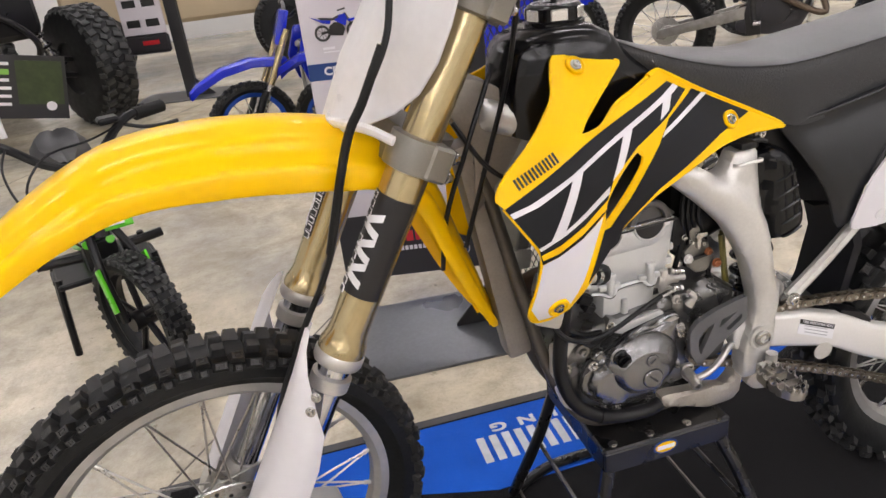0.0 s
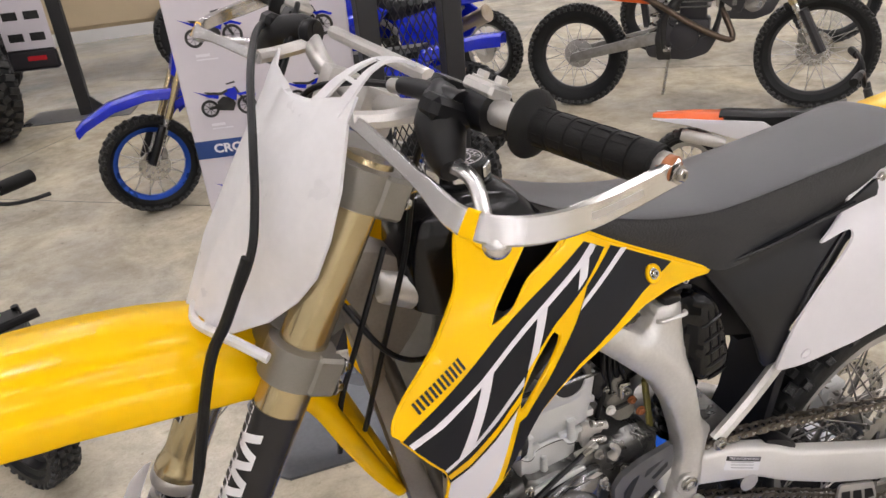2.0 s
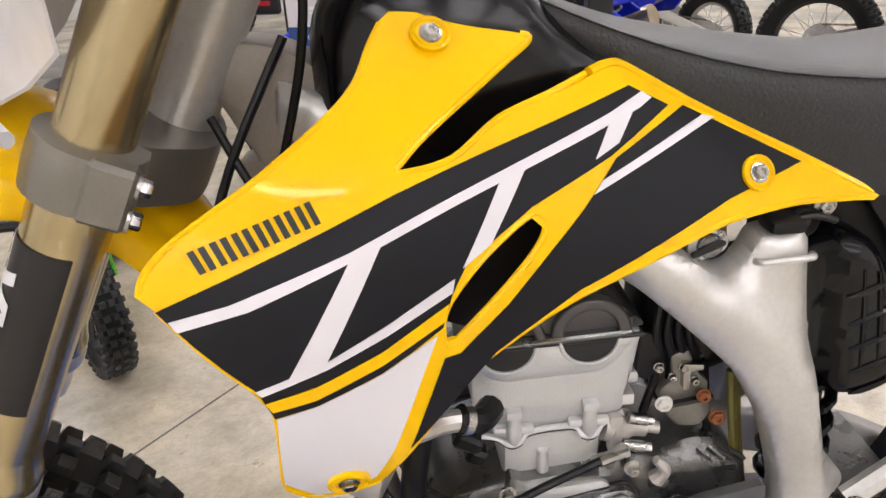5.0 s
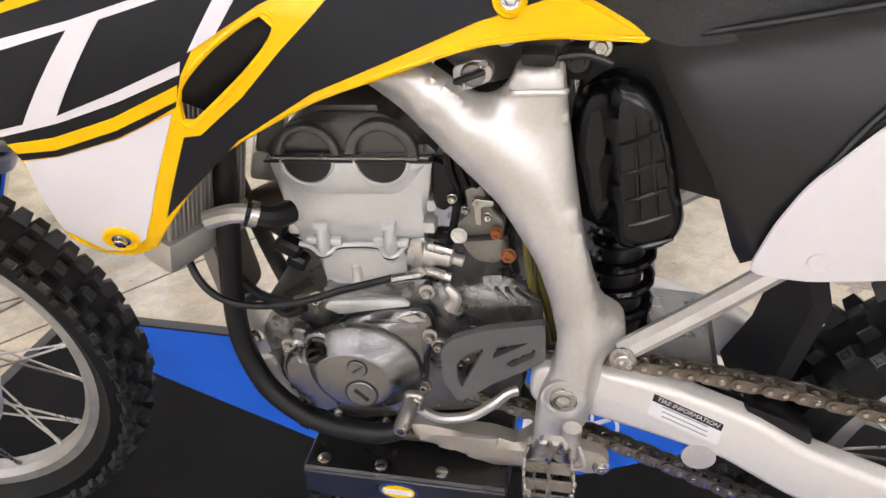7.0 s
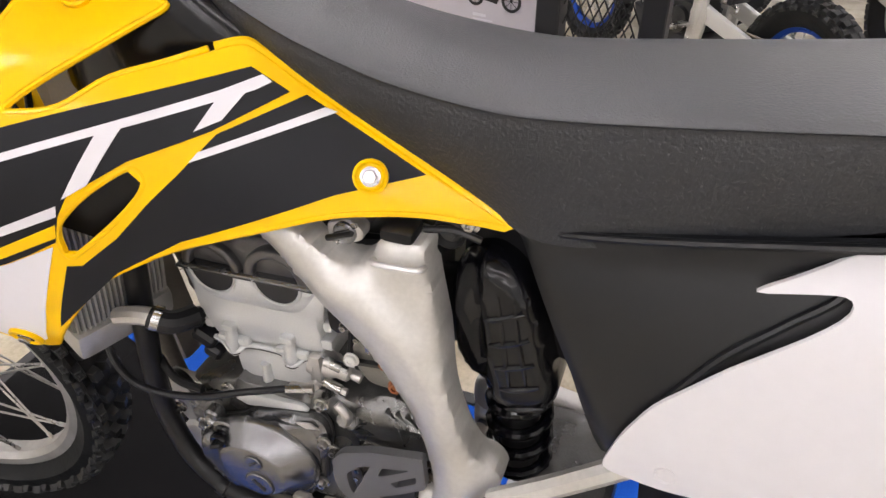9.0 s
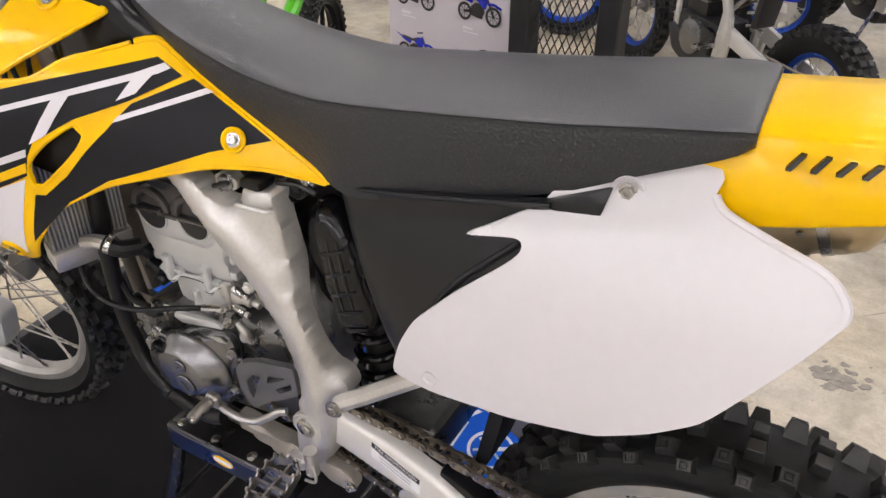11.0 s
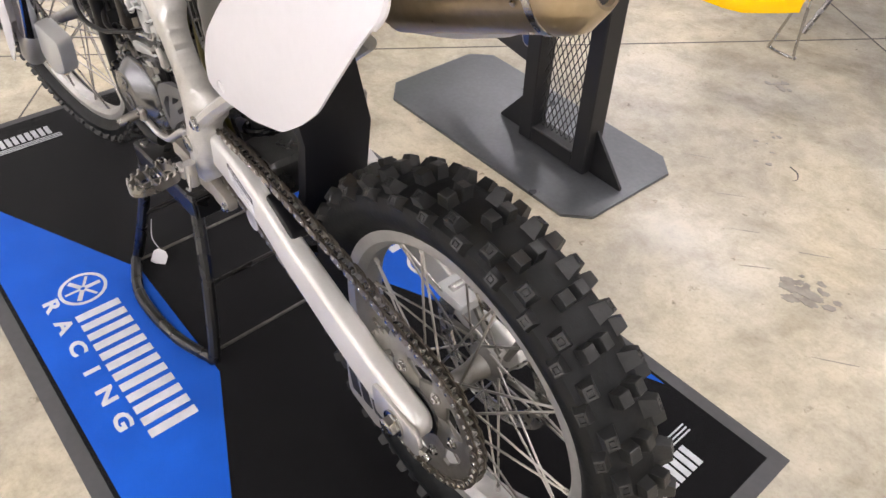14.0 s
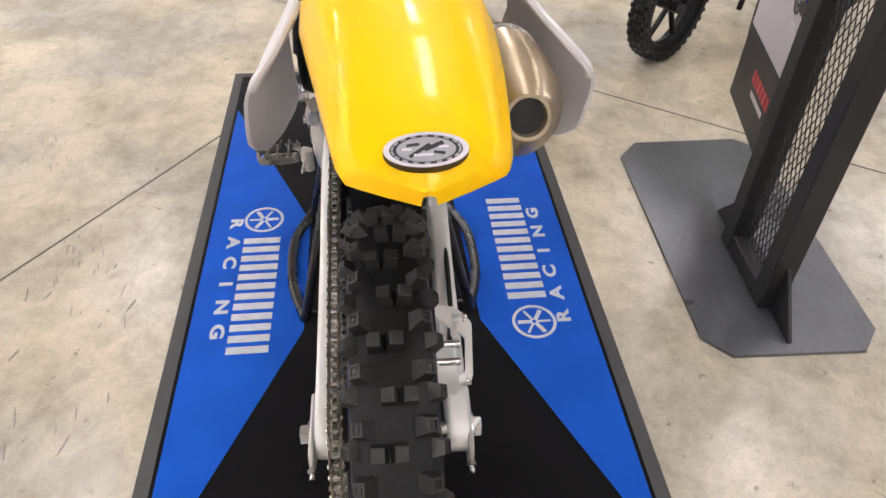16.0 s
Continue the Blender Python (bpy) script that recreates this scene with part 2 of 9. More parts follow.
def mesh_of(name, bm, mat, sharp=35):
    bmesh.ops.remove_doubles(bm, verts=bm.verts, dist=1e-6)
    bmesh.ops.recalc_face_normals(bm, faces=bm.faces)
    me = bpy.data.meshes.new(name)
    bm.to_mesh(me)
    bm.free()
    me.materials.append(mat)
    me.polygons.foreach_set("use_smooth", [True] * len(me.polygons))
    me.set_sharp_from_angle(angle=radians(sharp))
    return me


def part(name, bm, mat, parent=None, label="", sharp=35):
    ob = new(name, mesh_of(name, bm, mat, sharp))
    ob.parent = parent
    if label:
        tagged(ob, label)
    return ob


def structure(name, bm, mat, label, category, sharp=35):
    return tagged(part(name, bm, mat, None, "", sharp), label, category, kind="structure")


def thing(name, bm, mat, label, category, group="", sharp=35):
    return tagged(part(name, bm, mat, None, "", sharp), label, category, group)


def box(bm, c, s, m=None, bevel=0.0, seg=1):
    """A box of size s about c, its edges rounded by bevel."""
    made = bmesh.ops.create_cube(bm, size=1.0)["verts"]
    mm = (m or Matrix()) @ Matrix.Translation(c) @ Matrix.Diagonal((*s, 1))
    bmesh.ops.transform(bm, matrix=mm, verts=made)
    if bevel:
        es = list({e for v in made for e in v.link_edges})
        bmesh.ops.bevel(bm, geom=es, offset=bevel, segments=seg, profile=0.6, affect="EDGES")
    return bm


def ring_faces(bm, rings, closed=False, caps=True):
    n = len(rings[0])
    k = len(rings)
    for i in range(k if closed else k - 1):
        a, b = rings[i], rings[(i + 1) % k]
        for j in range(n):
            f = (a[j], a[(j + 1) % n], b[(j + 1) % n], b[j])
            if len(set(f)) == 4:
                bm.faces.new(f)
    if caps and not closed:
        bm.faces.new(rings[0][::-1])
        bm.faces.new(rings[-1])


def lathe(bm, profile, m=None, n=24, caps=True):
    """Turns (radius, height) pairs about the z axis of m."""
    m = m or Matrix()
    rings = []
    for r, h in profile:
        r = max(r, 1e-4)
        rings.append([bm.verts.new(m @ Vector((r * math.cos(a), r * math.sin(a), h))) for a in (2 * math.pi * i / n for i in range(n))])
    ring_faces(bm, rings, caps=caps)
    return bm


def along(p, q):
    """A pose at p whose z axis points to q."""
    p, q = Vector(p), Vector(q)
    return Matrix.Translation(p) @ (q - p).to_track_quat("Z", "Y").to_matrix().to_4x4()


def rod(bm, p, q, r, n=10, r2=None):
    d = (Vector(q) - Vector(p)).length
    return lathe(bm, [(r, 0), (r if r2 is None else r2, d)], along(p, q), n)


def curve_through(pts, n=8, closed=False):
    """Points on a smooth curve through pts."""
    p = [Vector(q) for q in pts]
    k = len(p)
    out = []
    for i in range(k if closed else k - 1):
        if closed:
            a, b, c, d = p[i - 1], p[i], p[(i + 1) % k], p[(i + 2) % k]
        else:
            a, b, c, d = p[max(i - 1, 0)], p[i], p[i + 1], p[min(i + 2, k - 1)]
        for j in range(n):
            t = j / n
            out.append(0.5 * ((2 * b) + (c - a) * t + (2 * a - 5 * b + 4 * c - d) * t * t + (3 * b - a - 3 * c + d) * t ** 3))
    if not closed:
        out.append(p[-1])
    return out


def tube(bm, pts, r, n=10, smooth=6, closed=False, flat=1.0):
    """A tube of radius r (a number or one a point) along a smooth curve through pts."""
    path = curve_through(pts, smooth, closed) if smooth else [Vector(p) for p in pts]
    k = len(path)
    rings, up = [], None
    for i, p in enumerate(path):
        d = (path[(i + 1) % k] - path[i - 1]) if closed else (path[min(i + 1, k - 1)] - path[max(i - 1, 0)])
        d.normalize()
        if up is None:
            up = d.orthogonal().normalized()
        up = (up - d * up.dot(d)).normalized()
        side = d.cross(up)
        if isinstance(r, (int, float)):
            rr = r
        else:
            s = i / max(k - 1, 1) * (len(r) - 1)
            j = min(int(s), len(r) - 2)
            rr = r[j] + (r[j + 1] - r[j]) * (s - j)
        rings.append([bm.verts.new(p + rr * (math.cos(a) * up + flat * math.sin(a) * side)) for a in (2 * math.pi * q / n for q in range(n))])
    ring_faces(bm, rings, closed)
    return bm


def rounded(pts, r=0.01, seg=4):
    """The corners of a closed outline, rounded."""
    out = []
    k = len(pts)
    P = [Vector((*p, 0)) if len(p) == 2 else Vector(p) for p in pts]
    for i in range(k):
        a, b, c = P[i - 1], P[i], P[(i + 1) % k]
        da, dc = (a - b), (c - b)
        ra, rc = min(r, 0.45 * da.length), min(r, 0.45 * dc.length)
        s, e = b + da.normalized() * ra, b + dc.normalized() * rc
        for j in range(seg + 1):
            t = j / seg
            out.append(((1 - t) ** 2 * s + 2 * t * (1 - t) * b + t * t * e)[:2])
    return out


def slab(bm, outline, y0, y1, bevel=0.003, seg=2, holes=None):
    """An outline in x and z, thick from y0 to y1, with its edges rounded."""
    vs = [bm.verts.new((x, y0, z)) for x, z in outline]
    f = bm.faces.new(vs)
    made = bmesh.ops.extrude_face_region(bm, geom=[f])["geom"]
    top = [g for g in made if isinstance(g, bmesh.types.BMVert)]
    bmesh.ops.translate(bm, vec=(0, y1 - y0, 0), verts=top)
    if bevel:
        es = [e for e in bm.edges if e.is_valid and ((e.verts[0] in vs and e.verts[1] in vs) or (e.verts[0] in top and e.verts[1] in top))]
        bmesh.ops.bevel(bm, geom=es, offset=bevel, segments=seg, profile=0.5, affect="EDGES", clamp_overlap=True)
    return bm


def sheet(bm, outline, surface, thick=0.003, step=0.02, lift=0.0, out=-1):
    """An outline in x and z laid on the surface y = surface(x, z), cut into a grid and given a thickness."""
    f = bm.faces.new([bm.verts.new((x, 0, z)) for x, z in outline])
    xs = [p[0] for p in outline]
    zs = [p[1] for p in outline]
    for lo, hi, no in ((min(xs), max(xs), (1, 0, 0)), (min(zs), max(zs), (0, 0, 1))):
        k = int((hi - lo) / step)
        for i in range(1, k + 1):
            c = lo + (hi - lo) * i / (k + 1)
            bmesh.ops.bisect_plane(bm, geom=bm.verts[:] + bm.edges[:] + bm.faces[:], plane_co=Vector(no) * c, plane_no=no)
    bmesh.ops.triangulate(bm, faces=[q for q in bm.faces if len(q.verts) > 4])
    for v in bm.verts:
        v.co.y = surface(v.co.x, v.co.z) + out * lift
    if thick:
        made = bmesh.ops.extrude_face_region(bm, geom=bm.faces[:])["geom"]
        bmesh.ops.translate(bm, vec=(0, -out * thick, 0), verts=[g for g in made if isinstance(g, bmesh.types.BMVert)])
    return bm


def mirrored(bm):
    """A copy of bm on the machine's other side."""
    other = bm.copy()
    bmesh.ops.transform(other, matrix=Matrix.Diagonal((1, -1, 1, 1)), verts=other.verts)
    bmesh.ops.reverse_faces(other, faces=other.faces)
    return other


def loft(bm, sections, closed_ring=True):
    rings = [[bm.verts.new(p) for p in s] for s in sections]
    ring_faces(bm, rings)
    return bm


def words(text, size, m, depth=0.0008, shear=0.0, stretch=1.0, bold=0.0, align="CENTER"):
    """Lettering in the built-in font as a mesh, its middle at the origin of m, reading along m's x axis."""
    cu = bpy.data.curves.new("words", "FONT")
    cu.body, cu.size, cu.extrude, cu.shear = text, size, depth, shear
    cu.align_x, cu.align_y, cu.offset = align, "CENTER", bold
    cu.resolution_u = 3
    ob = new("words", cu)
    me = bpy.data.meshes.new_from_object(ob.evaluated_get(bpy.context.evaluated_depsgraph_get()))
    bpy.data.objects.remove(ob)
    bpy.data.curves.remove(cu)
    bm = bmesh.new()
    bm.from_mesh(me)
    bpy.data.meshes.remove(me)
    bmesh.ops.transform(bm, matrix=m @ Matrix.Diagonal((stretch, 1, 1, 1)), verts=bm.verts)
    return bm


def bar_row(parent, mat, n, w, h, gap, m, label="", depth=0.001):
    """A row of n plain upright bars, each a part."""
    full = n * w + (n - 1) * gap
    for i in range(n):
        ob = part("name_bar", box(bmesh.new(), (-full / 2 + i * (w + gap) + w / 2, 0, depth / 2), (w, h, depth), m), mat, parent, label)


def plate_with_holes(bm, outline, holes, y0, y1):
    """A plate in x and z with openings through it."""
    es = []
    for loop in [outline] + holes:
        vs = [bm.verts.new((x, y0, z)) for x, z in loop]
        es += [bm.edges.new((vs[i - 1], vs[i])) for i in range(len(vs))]
    bmesh.ops.triangle_fill(bm, edges=es, use_beauty=True)
    made = bmesh.ops.extrude_face_region(bm, geom=bm.faces[:])["geom"]
    bmesh.ops.translate(bm, vec=(0, y1 - y0, 0), verts=[g for g in made if isinstance(g, bmesh.types.BMVert)])
    return bm


def pillow(outline, surface, r, thick, step=0.012, ease=0):
    """A plate whose front follows y = surface(x, z), with a rim rounded by r."""
    bm = bmesh.new()
    f = bm.faces.new([bm.verts.new((x, 0, z)) for x, z in outline])
    for share in (0.12, 0.26, 0.32, 0.30):
        bmesh.ops.inset_region(bm, faces=[f], thickness=r * share, use_even_offset=False)
    xs, zs = [p[0] for p in outline], [p[1] for p in outline]
    for lo, hi, no in ((min(xs), max(xs), (1, 0, 0)), (min(zs), max(zs), (0, 0, 1))):
        k = int((hi - lo) / step)
        for i in range(1, k + 1):
            bmesh.ops.bisect_plane(bm, geom=bm.verts[:] + bm.edges[:] + bm.faces[:], plane_co=Vector(no) * (lo + (hi - lo) * i / (k + 1)), plane_no=no)
    bmesh.ops.triangulate(bm, faces=[q for q in bm.faces if len(q.verts) > 4])
    a = np.array(outline)
    d = np.roll(a, -1, 0) - a
    for v in bm.verts:
        p = np.array((v.co.x, v.co.z))
        t = np.clip(((p - a) * d).sum(1) / np.maximum((d * d).sum(1), 1e-12), 0, 1)
        e = max(0.0, 1 - float(np.sqrt(((a + d * t[:, None] - p) ** 2).sum(1)).min()) / r)
        v.co.y = surface(v.co.x, v.co.z) + r * (1 - math.sqrt(max(0.0, 1 - e * e)))
    inner = [v for v in bm.verts if not v.is_boundary]
    for _ in range(ease):
        bmesh.ops.smooth_vert(bm, verts=inner, factor=0.5, use_axis_x=False, use_axis_y=True, use_axis_z=False)
    made = bmesh.ops.extrude_face_region(bm, geom=bm.faces[:])["geom"]
    bmesh.ops.translate(bm, vec=(0, thick, 0), verts=[g for g in made if isinstance(g, bmesh.types.BMVert)])
    return bm


def soft_step(a, b, x):
    t = max(0.0, min(1.0, (x - a) / (b - a)))
    return t * t * (3 - 2 * t)


def bolt(bm, p, q, r=0.006, h=0.006, washer=1.5):
    """A hex head with a washer and a hollow, at p, facing q."""
    m = along(p, q)
    lathe(bm, [(r * washer, 0), (r * washer, h * 0.25), (r * 1.05, h * 0.3)], m, 16)
    lathe(bm, [(r, h * 0.2), (r, h * 0.85), (r * 0.85, h), (r * 0.45, h), (r * 0.42, h * 0.6)], m, 6 if r > 0.004 else 8)
    return bm

# ---- the hall ----
X0, X1, Y0, Y1, TOP = -7.0, 8.0, -11.0, 10.0, 4.2
bm = bmesh.new()
f = bm.faces.new([bm.verts.new(p) for p in ((X0 - 0.2, Y0 - 0.2, 0), (X1 + 0.2, Y0 - 0.2, 0), (X1 + 0.2, Y1 + 0.2, 0), (X0 - 0.2, Y1 + 0.2, 0))])
made = bmesh.ops.extrude_face_region(bm, geom=[f])["geom"]
bmesh.ops.translate(bm, vec=(0, 0, -0.15), verts=[g for g in made if isinstance(g, bmesh.types.BMVert)])
floor = structure("floor", bm, CONCRETE, "polished mottled grey concrete showroom floor with saw cuts", "floor")
for name, c, s in (("wall_north", (0.5, Y1 + 0.1, TOP / 2), (15.4, 0.2, TOP)), ("wall_south", (0.5, Y0 - 0.1, TOP / 2), (15.4, 0.2, TOP)),
                   ("wall_east", (X1 + 0.1, -0.5, TOP / 2), (0.2, 21, TOP)), ("wall_west", (X0 - 0.1, -0.5, TOP / 2), (0.2, 21, TOP))):
    structure(name, box(bmesh.new(), c, s), WALL, "plain light grey painted showroom wall", "wall")
structure("ceiling", box(bmesh.new(), (0.5, -0.5, TOP + 0.06), (15.4, 21.4, 0.12)), CEILING, "plain white painted showroom ceiling", "ceiling")


def saw_cut(p, q, w=0.005):
    p, q = Vector((*p, 0.0012)), Vector((*q, 0.0012))
    n = (q - p).cross(Vector((0, 0, 1))).normalized() * w / 2
    bm = bmesh.new()
    a = [bm.verts.new(v) for v in (p - n, q - n, q + n, p + n)]
    b = [bm.verts.new(v.co - Vector((0, 0, 0.004))) for v in a]
    ring_faces(bm, [a, b])
    return part("saw_cut", bm, JOINT, floor)


# the cuts run askew to the mat, about 2.9 m apart
CU, CN = Vector((0.809, -0.588)), Vector((0.588, 0.809))
for d in (-4.1, -1.2, 1.70, 4.6):
    saw_cut(CU * -5.5 + CN * d, CU * 5.5 + CN * d)
for d in (-4.6, -1.69, 1.21, 4.1):
    saw_cut(CU * d - CN * 5.0, CU * d + CN * 7.0)


def stain(x, y, r, seed, stretch=1.0, turn=0.0):
    """A dried spot with a ragged rim, thin as paint."""
    rnd = random.Random(seed)
    bm = bmesh.new()
    n = 26
    rr = [r * (0.72 + 0.5 * rnd.random()) for _ in range(n)]
    m = Matrix.Translation((x, y, 0)) @ Matrix.Rotation(turn, 4, "Z") @ Matrix.Diagonal((stretch, 1, 1, 1))
    a = [bm.verts.new(m @ Vector((rr[i] * math.cos(2 * math.pi * i / n), rr[i] * math.sin(2 * math.pi * i / n), -0.001))) for i in range(n)]
    b = [bm.verts.new(v.co + Vector((0, 0, 0.0014 + 0.00004 * (seed % 40)))) for v in a]
    ring_faces(bm, [a, b])
    return part("stain", bm, STAIN, floor)


rnd = random.Random(8)
for k, (x, y, r, n) in enumerate(((0.156, 0.944, 0.052, 30), (-0.40, 1.785, 0.035, 10), (-0.25, 1.487, 0.016, 8))):
    for i in range(n):
        a, d = rnd.uniform(0, 2 * math.pi), r * rnd.random() ** 0.7
        stain(x + 1.3 * d * math.cos(a), y + d * math.sin(a), r * rnd.uniform(0.08, 0.30), 100 * k + i, rnd.uniform(0.9, 1.8), rnd.uniform(0, 3))
for k, (x, y, r, st, tu) in enumerate(((-0.205, 1.402, 0.003, 3.0, 0.5), (-0.240, 1.432, 0.003, 1.0, 0), (-0.17, 1.13, 0.0014, 24, 0.65), (-0.06, 1.03, 0.0014, 26, 0.65), (0.03, 0.93, 0.0013, 30, 0.7), (0.10, 1.08, 0.0012, 34, 0.6), (-0.33, 1.22, 0.0012, 36, 0.55), (0.30, 0.80, 0.0013, 36, 0.6), (0.22, 1.25, 0.0012, 40, 0.7))):
    stain(x, y, r, k, st, tu)
for k in range(26):
    # scratches and scrapes to the machine's left
    stain(rnd.uniform(-0.9, -0.1), rnd.uniform(-0.95, -0.60), rnd.uniform(0.001, 0.0018), 500 + k, rnd.uniform(6, 18), rnd.uniform(-0.5, 0.3))
for x0, x1, y0, y1, n in ((-1.38, -1.18, -1.10, -0.92, 22), (-0.95, -0.70, -0.92, -0.72, 20)):
    # two patches of short dark dents, all in one direction
    for k in range(n):
        x, y, w, h = rnd.uniform(x0, x1), rnd.uniform(y0, y1), rnd.uniform(0.010, 0.034), rnd.uniform(0.0012, 0.0030)
        part("scuff", box(bmesh.new(), (0, 0, 0.0006), (w, h, 0.0016), pose(x, y, 0, 0, 0, 18 + rnd.uniform(-6, 6)), bevel=0.0005), STAIN, floor)
for x, y, r in ((0.20, 1.65, 0.022), (0.27, 1.57, 0.013), (-0.27, 1.42, 0.006), (-0.18, 1.34, 0.006)):
    stain(x, y, r, 700 + int(100 * y), 1.5, 0.4)
part("scuff", tube(bmesh.new(), [(-0.135, 1.375, 0.0005), (-0.105, 1.362, 0.0005), (-0.090, 1.335, 0.0005), (-0.095, 1.318, 0.0005)], 0.0022, 6, 4, flat=0.4), JOINT, floor)

# strip lamps under the ceiling
body = bmesh.new()
box(body, (0, 0, 0.03), (1.9, 0.20, 0.06), bevel=0.01)
first = tagged(part("ceiling_light", body, WHITE), "long white strip lamp hung under the ceiling, out of view", "ceiling lamp", "ceiling strip lamps")
for x in (-0.75, 0.75):
    part("hanging_rod", rod(bmesh.new(), (x, 0, 0.055), (x, 0, 0.305), 0.006, 8), WHITE, first)
part("diffuser", box(bmesh.new(), (0, 0, -0.008), (1.82, 0.15, 0.012)), LAMP, first)
first.matrix_world = Matrix.Translation((-4.8, -9.0, TOP - 0.30))
# close rows at y -9.4 to -5 are unseen extras lighting the machine's left
for i in range(5):
    for j, y in enumerate((-9.4, -8.3, -7.2, -6.1, -5.0, -2.4, 0.4, 2.8, 5.4, 7.8)):
        if i or j:
            copy_thing(first, Matrix.Translation((-4.8 + 2.75 * i, y, TOP - 0.30)))

# ---- the mat ----
MX, ML, MW = -0.693, 1.05, 0.505
bm = bmesh.new()
box(bm, (MX, 0, 0.002), (2 * ML, 2 * MW, 0.004), bevel=0.001)
pit_mat = thing("pit_mat", bm, MAT_GREY, "black and blue racing pit mat with rubber edge", "floor mat")
part("carpet", box(bmesh.new(), (MX, 0, 0.004), (2 * ML - 0.06, 2 * MW - 0.06, 0.005), bevel=0.001), MAT_BLACK, pit_mat)


def flat(bm, pts, z0, z1):
    a = [bm.verts.new((x, y, z0)) for x, y in pts]
    b = [bm.verts.new((x, y, z1)) for x, y in pts]
    ring_faces(bm, [a, b])
    return bm


def logo_ring(m, r, depth=0.001):
    """A plain flat ring."""
    bm = bmesh.new()
    n = 40
    rings = []
    for rr, h in ((r * 0.86, 0), (r, 0), (r, depth), (r * 0.86, depth)):
        rings.append([bm.verts.new(m @ Vector((rr * math.cos(2 * math.pi * i / n), rr * math.sin(2 * math.pi * i / n), h))) for i in range(n)])
    ring_faces(bm, rings, closed=True)
    return bm


for turn in (0, math.pi):
    R = Matrix.Translation((MX, 0, 0)) @ Matrix.Rotation(turn, 4, "Z")
    # the panel on the far side runs out longer towards the front
    tip = [(0.927, -0.466), (0.927, -0.389), (0.673, -0.311), (0.257, -0.190)] if turn else [(0.793, -0.466), (0.195, -0.205)]
    bm = flat(bmesh.new(), [(-0.793, -0.466)] + tip + [(-0.195, -0.205)], 0.0065, 0.0078)
    bmesh.ops.transform(bm, matrix=R, verts=bm.verts)
    blue = part("blue_panel", bm, MAT_BLUE, pit_mat, "bright blue carpet pile panel")
    EM = R @ Matrix.Translation((-0.213, -0.330, 0.0079))
    part("emblem_ring", logo_ring(EM, 0.052), MAT_WHITE, blue, "white woven ring emblem")
    for k in range(6):
        part("emblem_bar", box(bmesh.new(), (0.022, 0, 0.0005), (0.034, 0.010 if k % 2 else 0.006, 0.001), EM @ Matrix.Rotation(math.pi * k / 3 + math.pi / 6, 4, "Z")), MAT_WHITE, blue)
    bar_row(blue, MAT_WHITE, 12, 0.0205, 0.094, 0.0133, R @ Matrix.Translation((0.060, -0.328, 0.0079)))
    for k, letter in enumerate("RACING"):
        part("lettering", words(letter, 0.043, R @ Matrix.Translation((-0.202 + 0.0776 * k, -0.403, 0.0084)), 0.0005, stretch=1.45, bold=0.0016), MAT_WHITE, blue, "white woven letter")
    E = R @ Matrix.Translation((-0.925, -0.27, 0.0067)) @ Matrix.Rotation(-math.pi / 2, 4, "Z")
    bar_row(pit_mat, MAT_WHITE, 12, 0.0125, 0.046, 0.0055, E)
    for k in range(3):
        part("rule_line", box(bmesh.new(), (0.01, 0.034 + 0.008 * k, 0.0005), (0.27, 0.003, 0.001), E), MAT_WHITE, pit_mat)

# ---- the stand under the machine ----
BIKE = Matrix.Translation((0, 0.004, 0)) @ Matrix.Rotation(radians(1.4), 4, "Z")
stand = tagged(empty("bike_stand", BIKE), "black powder coated steel motocross lift stand", "bike stand")
SX0, SX1, SY, SZ = -0.845, -0.597, 0.128, 0.357
part("top_plate", box(bmesh.new(), ((SX0 + SX1) / 2, 0, SZ - 0.004), (SX1 - SX0, 2 * SY, 0.008), bevel=0.003), STAND_BLACK, stand)
for s in (-1, 1):
    part("side_flange", box(bmesh.new(), ((SX0 + SX1) / 2, s * (SY - 0.003), SZ - 0.029), (SX1 - SX0, 0.006, 0.044), bevel=0.002), STAND_BLACK, stand)
for x in (SX0 + 0.003, SX1 - 0.003):
    part("end_flange", box(bmesh.new(), (x, 0, SZ - 0.029), (0.006, 2 * SY - 0.014, 0.044), bevel=0.002), STAND_BLACK, stand)
for s in (-1, 1):
    for x in (-0.822, -0.750, -0.676):
        part("carriage_bolt", lathe(bmesh.new(), [(0.0085, 0), (0.008, 0.002), (0.005, 0.0035), (0.001, 0.004)], Matrix.Translation((x, s * 0.113, SZ)), 14), STEEL, stand, "domed zinc bolt head")
    path = [(-0.835, s * 0.120, 0.31), (-0.865, s * 0.140, 0.19), (-0.915, s * 0.172, 0.035), (-0.905, s * 0.186, 0.020), (-0.80, s * 0.225, 0.019), (-0.65, s * 0.225, 0.019),
            (-0.545, s * 0.198, 0.020), (-0.530, s * 0.188, 0.034), (-0.565, s * 0.150, 0.19), (-0.610, s * 0.120, 0.31)]
    part("leg_loop", tube(bmesh.new(), path, 0.0122, 10, 6), STAND_BLACK, stand)
for x, z, w, r, mt in ((-0.862, 0.17, 0.142, 0.005, STAND_BLACK), (-0.572, 0.17, 0.142, 0.005, STAND_BLACK), (-0.905, 0.021, 0.184, 0.0034, WORN_STEEL), (-0.545, 0.021, 0.196, 0.0034, WORN_STEEL)):
    part("cross_bar", rod(bmesh.new(), (x, -w, z), (x, w, z), r, 8), mt, stand)
